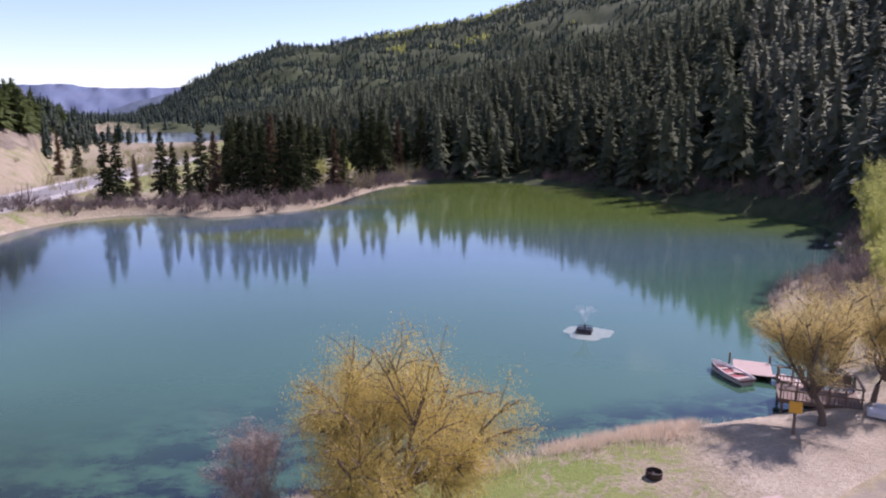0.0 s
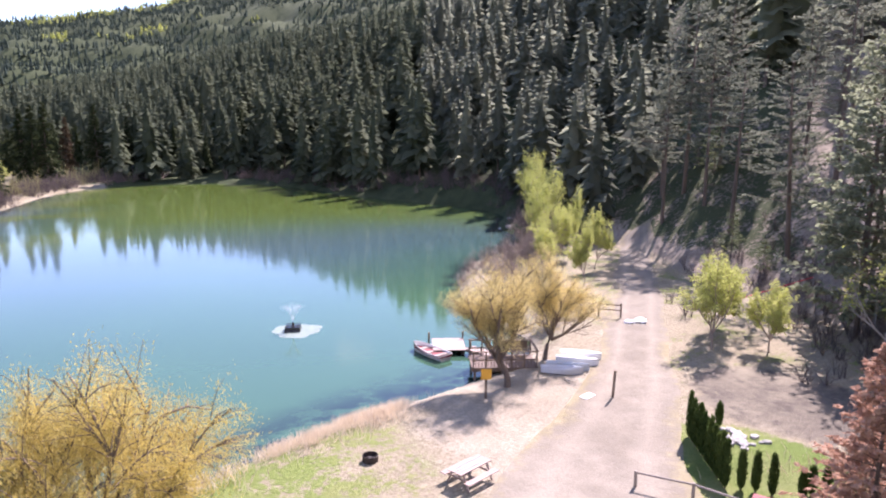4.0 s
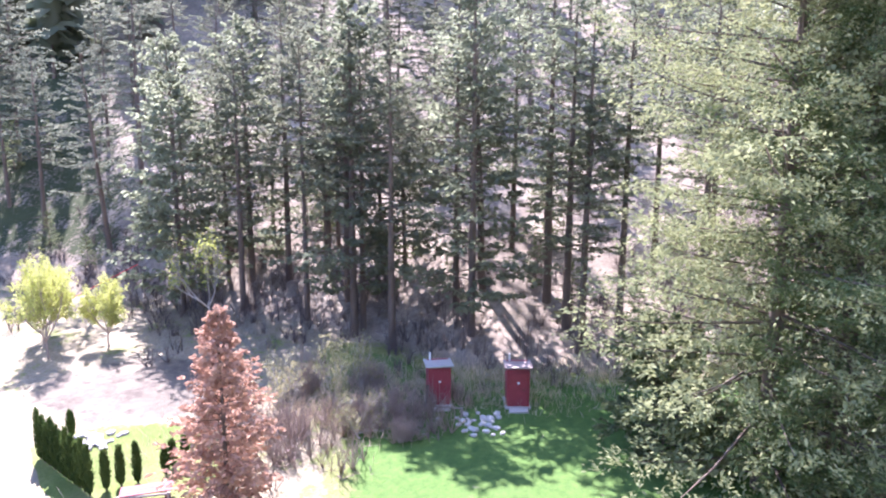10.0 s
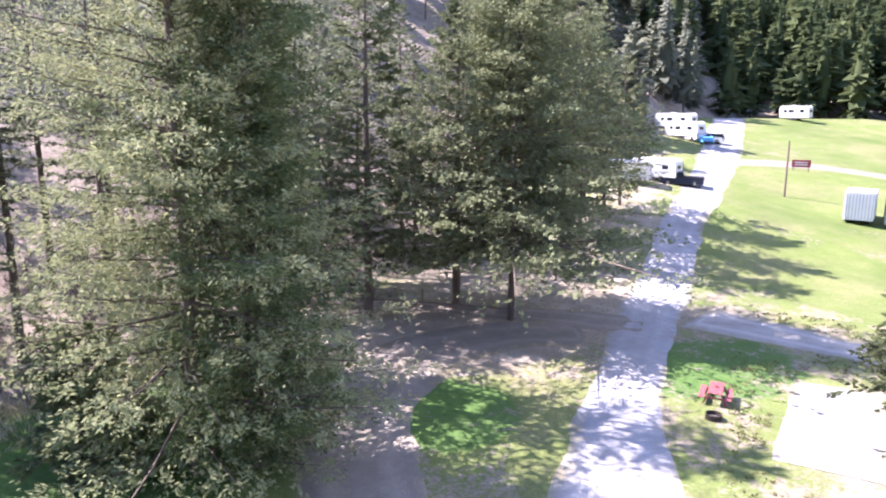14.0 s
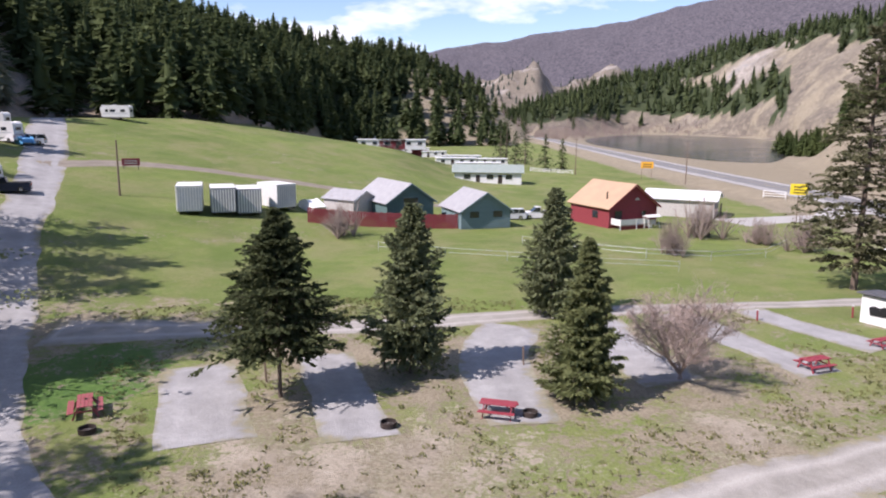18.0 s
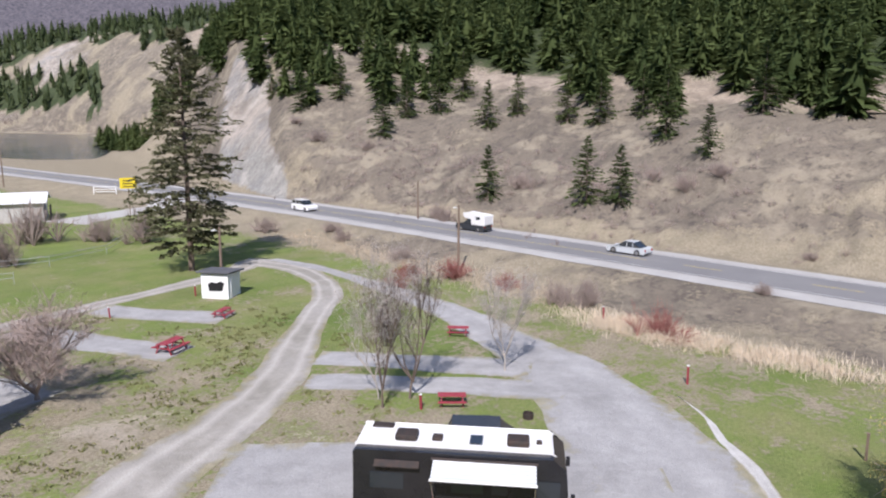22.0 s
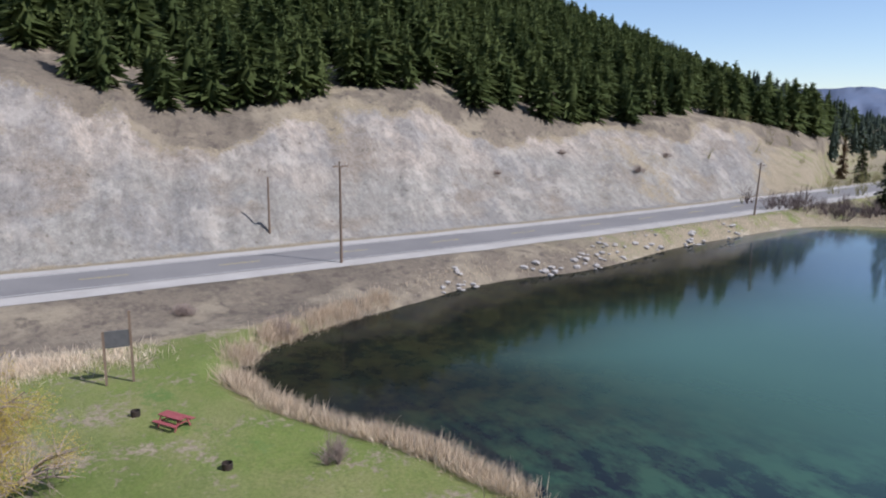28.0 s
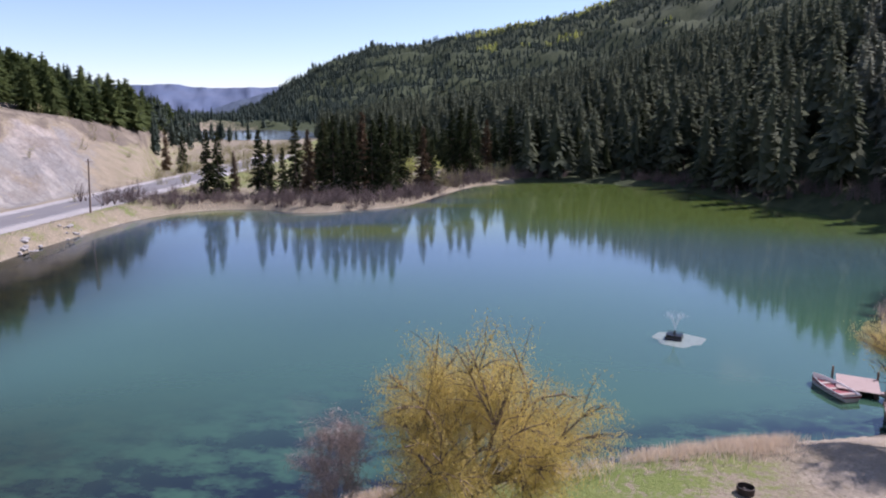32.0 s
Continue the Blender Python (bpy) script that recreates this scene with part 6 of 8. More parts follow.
brush_belt("slope_brush", [(56, 50), (51, 38), (47, 25), (46, 10), (47, -3), (52, -16), (62, -28)], 8, 380, 1.7, DARK_TWIG, "dead brush at the foot of the pine slope", 730)


brush_belt("lawn_brush", [(26.5, 14.5), (29, 13), (32, 11.5), (34.5, 8)], 3.6, 80, 2.0, FINE_TWIG, "pale leafless brush beside the dead spruce", 760)
brush_belt("slope_thicket", [(-82, -108), (-86, -86), (-87, -66), (-86, -48), (-88, -30)], 12, 420, 1.3, TWIG, "mauve leafless thicket on the dry slope", 740)
brush_belt("valley_shrubs", [(-70, 150), (-62, 185), (-75, 230), (-95, 280), (-120, 340)], 34, 420, 3.6, OLIVE_TWIG, "budding olive shrubs on the valley floor", 770, stems=12)
brush_belt("inlet_shrubs", [(-22, 158), (-14, 178), (-2, 196)], 9, 90, 4.0, OLIVE_TWIG, "yellow-green budding willows behind the shore", 780, stems=14)
brush_belt("far_lake_brush", [(-30, -560), (-52, -640), (-75, -720), (-120, -830), (-170, -915), (-240, -850)], 30, 420, 9.0, TWIG, "pale bare trees round the far lake", 750, stems=8)


def reeds(name, line, width, count, h, label, seed, low=-1.2, mat=None):
    """Dry reed and grass blades in a strip along the water."""
    g = np.random.default_rng(seed)
    p = rounded(line, 2, False)
    seg = np.r_[0, np.cumsum(np.hypot(*np.diff(p, axis=0).T))]
    s = g.uniform(0, seg[-1], count)
    clump = fbm(s / 1.7, s * 0 + seed)
    x, y = np.interp(s, seg, p[:, 0]) + g.normal(0, width / 2, count), np.interp(s, seg, p[:, 1]) + g.normal(0, width / 2, count)
    sd = shore_distance(x, y)
    ok = (sd > low) & (g.random(count) < 0.15 + 2.2 * (clump - 0.28)) & (g.random(count) < 0.3 + 2.4 * (fbm(x / 0.8 + seed, y / 0.8) - 0.35))
    x, y, n = x[ok], y[ok], int(ok.sum())
    base = np.stack([x, y, np.maximum(land(x, y), WATER_Z - 0.1) - 0.03], 1)
    D = unit(g.normal(0, 0.36, (n, 3)) + [0, 0, 1.0])
    side = unit(np.cross(D, g.normal(0, 1, (n, 3))))
    ln = h * g.uniform(0.5, 1.25, n)
    v, f = blades(base, D, side, ln, ln * 0 + g.uniform(0.018, 0.042, n), 0.05)
    return tagged(new(name, mesh_of(name, v, f, mat or REED)), label, "reeds", kind="stuff")


reeds("cattail_reeds", [(-21, 17.8), (-27, 16.8), (-32, 13.8), (-37, 12.0), (-42, 11.6), (-46, 14), (-49.3, 20), (-52, 28)], 1.05, 52000, 1.15, "tall dry cattail reeds along the water", 1, mat=CATTAIL)
reeds("shore_grass", [(-53, 28), (-57, 41), (-55, 55), (-60, 73), (-61, 88), (-62, 106)], 1.8, 5200, 0.6, "low dry grass on the lake bank", 2, 0.0)
reeds("near_shore_grass", [(-14, 21), (-5, 27), (5, 31), (10, 33), (15, 34.5)], 1.7, 42000, 0.7, "matted dry grass on the near bank", 3, -0.3, CATTAIL)
reeds("far_shore_reeds", [(-62, 106), (-55, 119), (-43, 122), (-37, 116), (-27, 123), (-20, 130), (-17, 146), (-11, 172), (2, 184)], 2.2, 6500, 1.0, "pale dry reeds on the far shore", 4, -0.5)
reeds("ditch_grass", [(-47, -30), (-46.5, -20), (-47.5, -10), (-47.5, 0), (-47, 7)], 2.2, 46000, 0.85, "tall dry grass along the ditch", 5, mat=CATTAIL)
reeds("meadow_edge_grass", [(-54, -80), (-52, -60), (-51, -45), (-49, -32)], 3.4, 26000, 0.55, "rough dry grass below the highway", 6)


reeds("slope_grass", [(28, 17.5), (31, 14), (34, 11), (37, 10), (38.5, 6), (39.5, 0), (42, -6)], 3.6, 26000, 0.7, "pale dry grass at the foot of the pine slope", 7)
for i, (x, y, h) in enumerate([(31.2, 14.8, 3.6), (33.0, 13.0, 4.4), (35.2, 12.2, 3.8), (33.8, 16.2, 3.2), (30.2, 10.6, 2.6)]):
    tree_thing("willow_shrub", branching(640 + i, h, 1.5, 6, 5, 5, 700, 0.12, 0.05, 0.1, 0.02), (PALE_BARK, OLIVE_TWIG), "thin pale shrub with first green leaves", at_xy(x, y, 0.05), "budding shrubs", 70 * i, category="shrub")


def off_lanes(x, y):
    """How far places lie outside every lane and pad."""
    best = np.full(x.shape, 1e9)
    for _, pts, wid, _, _ in LANES:
        for (ax, ay), (bx, by), w0, w1 in zip(pts, pts[1:], wid, wid[1:]):
            u = np.clip(((x - ax) * (bx - ax) + (y - ay) * (by - ay)) / ((bx - ax) ** 2 + (by - ay) ** 2), 0, 1)
            best = np.minimum(best, np.hypot(x - ax - u * (bx - ax), y - ay - u * (by - ay)) - 0.5 * (w0 + u * (w1 - w0)))
    return best


def grass_tufts(name, lo, hi, near, far, count, h, label, seed, mat):
    """Low bunches of grass scattered over the worn ground."""
    g = np.random.default_rng(seed)
    a, d = np.radians(g.uniform(lo, hi, count)), np.sqrt(g.uniform(near ** 2, far ** 2, count))
    x, y = d * np.sin(a), d * np.cos(a)
    ok = (off_lanes(x, y) > 0.5) & (shore_distance(x, y) > 1.0) & (x - highway_x(y) > 15) & (g.random(count) < 0.1 + 2.4 * (fbm(x / 4 + 9, y / 4) - 0.3)) & (g.random(count) < 0.2 + 2.2 * (fbm(x / 0.9, y / 0.9) - 0.3))
    x, y = np.repeat(x[ok], 8), np.repeat(y[ok], 8)
    k, n = np.repeat(g.uniform(0.5, 1.5, int(ok.sum())), 8), len(x)
    x, y = x + g.normal(0, 0.10, n) * k, y + g.normal(0, 0.10, n) * k
    D = unit(np.stack([g.normal(0, 0.75, n), g.normal(0, 0.75, n), np.ones(n)], 1))
    ln = h * k * g.uniform(0.6, 1.3, n)
    v, f = blades(np.stack([x, y, land(x, y) - 0.02], 1), D, unit(np.cross(D, g.normal(0, 1, (n, 3)))), ln, 0.035 + 0.05 * k, 0.2)
    return tagged(new(name, mesh_of(name, v, f, mat)), label, "grass", kind="stuff")


grass_tufts("camp_tufts", 148, 222, 19, 60, 19000, 0.20, "dark grass tufts scattered over worn sandy ground", 61, TUFT)

# ---- made things ----
def part(name, bm, mat, parent=None, label=""):
    """Links a bmesh as one mesh object, under a thing or a part where given."""
    me = bpy.data.meshes.new(name)
    bm.to_mesh(me)
    bm.free()
    me.materials.append(mat)
    o = new(name, me)
    if parent is not None:
        o.parent = parent
    if label:
        o["label"] = label
    return o


def block(sx, sy, sz, x=0.0, y=0.0, z=0.0, m=None, bevel=0.0, bm=None):
    """A bar or board: sizes, then the middle of its underside; m turns it after that."""
    own = bm is None
    bm = bm or bmesh.new()
    mat = Matrix.Translation((x, y, z + sz / 2)) @ Matrix.Diagonal((sx, sy, sz, 1))
    geo = bmesh.ops.create_cube(bm, size=1.0, matrix=(m or Matrix()) @ mat)
    if bevel and own:
        bmesh.ops.bevel(bm, geom=bm.edges[:], offset=bevel, segments=2, affect="EDGES", profile=0.6)
    return bm


def round_bar(r, h, x=0.0, y=0.0, z=0.0, m=None, r2=None, sides=16, bm=None):
    bm = bm or bmesh.new()
    mat = (m or Matrix()) @ Matrix.Translation((x, y, z + h / 2))
    bmesh.ops.create_cone(bm, cap_ends=True, segments=sides, radius1=r, radius2=r if r2 is None else r2, depth=h, matrix=mat)
    return bm


def rod(a, b, r, bm=None, sides=8):
    """A round bar from a to b."""
    a, b = Vector(a), Vector(b)
    q = (b - a).to_track_quat("Z", "Y").to_matrix().to_4x4()
    return round_bar(r, (b - a).length, m=Matrix.Translation(a) @ q, sides=sides, bm=bm)


def prism(points, depth, m=None):
    """A flat outline (x, z) drawn out along y."""
    bm = bmesh.new()
    a = [bm.verts.new((x, -depth / 2, z)) for x, z in points]
    b = [bm.verts.new((x, depth / 2, z)) for x, z in points]
    bm.faces.new(a), bm.faces.new(b[::-1])
    for i in range(len(a)):
        j = (i + 1) % len(a)
        bm.faces.new((a[j], a[i], b[i], b[j]))
    bmesh.ops.recalc_face_normals(bm, faces=bm.faces[:])
    if m is not None:
        bm.transform(m)
    return bm


def thing(name, at, turn, label, category, group=""):
    """An Empty at the foot of a thing; turn is the compass way that its front (its own +y) faces."""
    e = new(name)
    e.matrix_basis = Matrix.Translation(at) @ pose(0, 0, 0, 0, 0, -turn)
    return tagged(e, label, category, group)


def glass_mat(name, col=(0.02, 0.025, 0.03)):
    m, nt, b = start_mat(name)
    b.inputs["Base Color"].default_value = (*col, 1)
    b.inputs["Roughness"].default_value = 0.06
    b.inputs["Specular IOR Level"].default_value = 0.7
    return m


RED_PAINT = plain("red_paint", (0.32, 0.045, 0.06), (0.24, 0.03, 0.045), 0.6, scale=2.5, grain=25, vary=0.25)
WORN_RED = plain("worn_red_wood", (0.27, 0.050, 0.062), (0.34, 0.105, 0.105), 0.75, scale=3, grain=20, vary=0.3, stretch=(1, 6, 1))
WHITE = plain("white_paint", (0.78, 0.78, 0.77), (0.68, 0.68, 0.66), 0.55, scale=1.2, grain=20, vary=0.1)
OFFWHITE = plain("camper_skin", (0.74, 0.74, 0.73), (0.66, 0.66, 0.65), 0.35, scale=0.8, grain=14, vary=0.08, bump_s=0.05)
BLACK = plain("black_lacquer", (0.012, 0.012, 0.014), (0.02, 0.02, 0.022), 0.22, scale=1, grain=20, bump_s=0.0)
DARK = plain("dark_steel", (0.035, 0.032, 0.030), (0.07, 0.045, 0.035), 0.7, 0.3, scale=4, grain=25, vary=0.3)
CHROME = plain("bright_metal", (0.62, 0.62, 0.63), (0.5, 0.5, 0.52), 0.25, 0.9, scale=3, grain=30, bump_s=0.03)
GREYWOOD = plain("weathered_wood", (0.34, 0.29, 0.25), (0.24, 0.20, 0.17), 0.85, scale=2, grain=18, vary=0.35, stretch=(1, 6, 1))
PALEWOOD = plain("pale_deck_wood", (0.42, 0.32, 0.285), (0.33, 0.25, 0.225), 0.8, scale=2, grain=18, vary=0.25, stretch=(1, 6, 1))
DECKWOOD = plain("dark_deck_wood", (0.20, 0.145, 0.12), (0.14, 0.10, 0.08), 0.85, scale=2, grain=18, vary=0.3)
POLEWOOD = plain("pole_wood", (0.16, 0.115, 0.085), (0.23, 0.17, 0.13), 0.9, scale=2, grain=14, vary=0.4, stretch=(1, 1, 0.15))
SHINGLE = plain("grey_shingles", (0.30, 0.30, 0.31), (0.38, 0.38, 0.39), 0.9, scale=1.5, grain=9, bump_s=0.4, vary=0.3)
RUSTROOF = plain("rusty_roof", (0.50, 0.33, 0.21), (0.40, 0.275, 0.185), 0.85, scale=0.6, grain=8, bump_s=0.4, vary=0.3)
WHITEROOF = plain("white_metal_roof", (0.80, 0.80, 0.80), (0.72, 0.72, 0.72), 0.35, 0.1, scale=0.7, grain=14, vary=0.06)
GREENROOF = plain("grey_green_roof", (0.24, 0.30, 0.27), (0.32, 0.36, 0.33), 0.85, scale=1, grain=9, bump_s=0.3, vary=0.25)
TEAL = plain("teal_boards", (0.14, 0.22, 0.24), (0.20, 0.28, 0.30), 0.75, scale=2, grain=16, vary=0.25, stretch=(1, 1, 5))
MAROON = plain("maroon_boards", (0.27, 0.04, 0.05), (0.20, 0.03, 0.04), 0.7, scale=2, grain=18, vary=0.25, stretch=(1, 1, 5))
STEEL = plain("corrugated_steel", (0.55, 0.57, 0.60), (0.45, 0.47, 0.51), 0.4, 0.5, scale=1.5, grain=16, vary=0.12)
YELLOW = plain("yellow_board", (0.80, 0.62, 0.02), (0.72, 0.55, 0.03), 0.5, scale=2, grain=20, vary=0.1)
ORANGE = plain("orange_board", (0.80, 0.42, 0.04), (0.72, 0.36, 0.04), 0.5, scale=2, grain=20, vary=0.1)
GLASS = glass_mat("window_glass")
RUBBER = plain("tyre_rubber", (0.02, 0.02, 0.02), (0.035, 0.034, 0.033), 0.85, scale=6, grain=30, vary=0.2)
ASH = plain("ash", (0.10, 0.09, 0.085), (0.20, 0.19, 0.18), 0.95, scale=8, grain=40, vary=0.3)
CONCRETE = plain("concrete", (0.52, 0.50, 0.47), (0.42, 0.40, 0.38), 0.9, scale=3, grain=22, vary=0.2)
STONE = plain("grey_stones", (0.44, 0.42, 0.40), (0.32, 0.31, 0.30), 0.9, scale=5, grain=25, vary=0.3)
LINE = plain("yellow_line_paint", (0.60, 0.47, 0.10), (0.46, 0.38, 0.14), 0.8, scale=3, grain=12, vary=0.3)
WHITE_LINE = plain("white_line_paint", (0.62, 0.62, 0.60), (0.46, 0.46, 0.45), 0.8, scale=3, grain=12, vary=0.3)
FOAM = plain("white_foam", (0.25, 0.30, 0.27), (0.16, 0.22, 0.19), 0.4, scale=2.0, grain=10, vary=0.2)


def flat_line(name, lo, hi, off, w, mat, label):
    line = highway_line(lo, hi, 4.0, off)
    return ribbon(name, line, [w] * len(line), mat, label, wobble=0.02, z=1.272, across=2, step=3.0, category="road marking")


flat_line("edge_line", -690, 262, 3.35, 0.14, WHITE_LINE, "faded white edge line of the highway")
flat_line("edge_line", -690, 262, -3.35, 0.14, WHITE_LINE, "faded white edge line of the highway")
flat_line("centre_line", -690, -30, 0.12, 0.13, LINE, "solid yellow centre line of the highway")
for k in range(-30, 258, 12):
    flat_line("centre_dash", k, k + 5, -0.12, 0.13, LINE, "broken yellow centre line of the highway")


def picnic_table(at, turn, mat, label, length=1.95):
    e = thing("picnic_table", at, turn, label, "picnic table", "picnic tables")
    for k in range(4):
        part("tabletop_board", block(length, 0.175, 0.04, 0, -0.29 + k * 0.193, 0.72, bevel=0.006), mat, e)
    for s in (-1, 1):
        for k in range(2):
            part("bench_board", block(length, 0.145, 0.04, 0, s * (0.62 + k * 0.16), 0.43, bevel=0.006), mat, e)
    for sx in (-1, 1):
        x = sx * (length / 2 - 0.28)
        part("cross_beam", block(0.05, 1.5, 0.09, x, 0, 0.34), mat, e)
        part("top_cleat", block(0.05, 0.72, 0.07, x, 0, 0.65), mat, e)
        for s in (-1, 1):
            part("leg", block(0.05, 0.09, 0.80, x + 0.05 * sx, 0, 0, m=Matrix.Translation((0, s * 0.62, 0)) @ Matrix.Rotation(radians(25 * s), 4, "X")), mat, e)
        part("brace", rod((x, 0, 0.40), (x - sx * 0.5, 0, 0.70), 0.025), mat, e)
    return e


for at, tn, mat, lab in ((at_xy(-0.2, -35.2), 10, RED_PAINT, "red wooden picnic table on a gravel pad"), (at_xy(-20.2, -44.3), -25, RED_PAINT, "red picnic table at the end of a pad"),
                         (at_xy(-27, -49.6), -30, RED_PAINT, "red picnic table beside the white shed"), (at_xy(-26.9, -24.8), 46, RED_PAINT, "red picnic table under bare birches"),
                         (at_xy(-36.6, -33.2), 50, RED_PAINT, "red picnic table in dry grass"), (at_xy(-34.9, 6.8), 150, WORN_RED, "faded red picnic table on the lakeside lawn"),
                         (at_xy(21.6, -33.4), 60, WORN_RED, "faded red picnic table in tree shade"), (at_xy(13.2, 24.8), -20, PALEWOOD, "pale bleached picnic table by the track"),
                         (at_xy(22.6, 16.9), 60, WORN_RED, "faded brown picnic table by a rail fence")):
    tb = picnic_table(at, tn, mat, lab)
    if at.x < -26:
        tb.matrix_basis = tb.matrix_basis @ Matrix.Scale(0.8, 4)


def fire_ring(at, r, label):
    e = thing("fire_ring", at, 0, label, "fire ring", "fire rings")
    bm = bmesh.new()
    n = 20
    loops = []
    for rr, z in ((r, 0.0), (r * 1.02, 0.30), (r * 0.95, 0.31), (r * 0.93, 0.02)):
        loops.append([bm.verts.new((rr * math.cos(6.2832 * i / n), rr * math.sin(6.2832 * i / n), z)) for i in range(n)])
    for a, b in zip(loops, loops[1:]):
        for i in range(n):
            bm.faces.new((a[i], a[(i + 1) % n], b[(i + 1) % n], b[i]))
    bmesh.ops.recalc_face_normals(bm, faces=bm.faces[:])
    part("ring", bm, DARK, e)
    part("ash_bed", round_bar(r * 0.92, 0.07, sides=18), ASH, e)
    for k in range(3):
        part("charred_log", rod((r * 0.6 * math.cos(k * 2.2), r * 0.6 * math.sin(k * 2.2), 0.1), (-r * 0.5 * math.cos(k * 2.2 + .4), -r * 0.5 * math.sin(k * 2.2 + .4), 0.14), 0.05), DARK, e)
    return e


for at, r, lab in ((at_xy(9.9, 28.3), 0.36, "rusted steel fire ring on the lakeside lawn"), (at_xy(20.3, 18.0), 0.42, "steel fire ring on a pale concrete slab"), (at_xy(5.4, -33.4), 0.42, "steel fire ring at the edge of a pad"),
                   (at_xy(-37.2, 5.4), 0.24, "steel fire ring near the signboard"), (at_xy(-29.2, 7.8), 0.24, "steel fire ring near the reeds"), (at_xy(-28.4, -20.7), 0.28, "steel fire ring beside the drive"),
                   (at_xy(-1.9, -35.3), 0.4, "steel fire ring beside a red table"), (at_xy(20.2, -31.2), 0.42, "steel fire ring in dappled shade")):
    fire_ring(at, r, lab)
slab = part("slab", block(1.9, 1.9, 0.06, bevel=0.02), CONCRETE)
slab.matrix_basis = Matrix.Translation(at_xy(20.3, 18.0, 0.03)) @ pose(0, 0, 0, 0, 0, 20)
tagged(slab, "pale concrete slab under a fire ring", "slab")
slab.name = "fire_slab"


def marker_post(at, h, label, mat=RED_PAINT, lean=0.0, w=0.11):
    e = thing("marker_post", at, 0, label, "post", "marker posts")
    part("post", block(w, w, h, m=Matrix.Rotation(radians(lean), 4, "Y"), bevel=0.01), mat, e)
    part("cap", block(w * 1.25, w * 1.25, 0.04, 0, 0, h, m=Matrix.Rotation(radians(lean), 4, "Y")), WHITE if mat is RED_PAINT else mat, e)


for x, y, h, mat, lab in ((-39, -16.8, 1.2, RED_PAINT, "red hookup post on the grass verge"), (-35.6, -6.6, 1.4, POLEWOOD, "dark wooden post beside the willow"), (-25.3, -25.6, 0.9, RED_PAINT, "red hookup post under birches"),
                          (-28.6, -57.2, 1.0, RED_PAINT, "red hookup post near the shed"), (-20.6, -55.6, 0.9, RED_PAINT, "red hookup post beside a pad"), (-46.8, -27.2, 1.4, RED_PAINT, "red post in dry grass"), (24.8, 29.6, 1.6, POLEWOOD, "dark leaning wooden post by the track"),
                          (13.6, -38.8, 1.2, POLEWOOD, "dark hookup post between pads"), (6.9, -41.5, 1.2, POLEWOOD, "dark hookup post under a fir"), (-1.8, -43.4, 1.2, POLEWOOD, "dark hookup post on a pad"), (34.3, 8.2, 1.3, POLEWOOD, "wooden post beside the outhouse path"),
                          (47.5, -30.8, 1.2, POLEWOOD, "wooden post under the pines")):
    marker_post(at_xy(x, y, 0.05), h, lab, mat, 3.0)


def rail_fence(name, pts, h, mat, label, rails=(0.9,), post_r=0.07):
    e = thing(name, at_xy(*pts[0]), 0, label, "fence")
    o = at_xy(*pts[0])
    q = [at_xy(x, y) - o for x, y in pts]
    for p in q:
        part("post", round_bar(post_r, h + 0.1, p.x, p.y, p.z - 0.1, sides=8), mat, e)
    for a, b in zip(q, q[1:]):
        for r in rails:
            part("rail", rod(a + Vector((0, 0, h * r)), b + Vector((0, 0, h * r)), post_r * 0.7), mat, e)


rail_fence("rail_fence", [(19.4, 21.4), (20.9, 19.6), (21.8, 17.6), (22.6, 15.9)], 0.75, GREYWOOD, "low weathered rail fence beside the track")
rail_fence("rail_fence", [(34.5, 43.4), (35.8, 42.3)], 1.2, POLEWOOD, "short dark rail fence beside the path", (0.5, 0.85))
rail_fence("rail_fence", [(52.6, -36.8), (49, -40.5), (45.5, -44), (42, -47.6)], 0.7, GREYWOOD, "low log barrier beside the side lane", (0.9,), 0.1)
rail_fence("rail_fence", [(52, -24), (46.5, -29.5), (40.5, -34.6)], 0.6, POLEWOOD, "low dark log barrier under the pines", (0.9,), 0.09)
rail_fence("rail_fence", [(33.6, 8.4), (33.7, 6.2)], 0.5, GREYWOOD, "low pole rail beside the outhouse")
rail_fence("white_gate", [(-53, -146), (-55, -140)], 1.5, WHITE, "white board gate beside the highway", (0.3, 0.6, 0.95), 0.09)
rail_fence("wire_fence", [(-3, -88), (-10, -84), (-17, -81), (-24, -80), (-31, -83), (-36, -90)], 1.1, STEEL, "thin wire fence across the house lawn", (0.5, 0.95), 0.03)
rail_fence("wire_fence", [(14, -80), (6, -78), (-1, -77), (-10, -75), (-19, -74)], 1.1, STEEL, "thin wire fence across the lower lawn", (0.5, 0.95), 0.025)
rail_fence("white_fence", [(-9, -214), (-13, -211), (-17, -209), (-21, -207)], 1.2, WHITE, "white fence beside the motel", (0.3, 0.6, 0.95), 0.08)


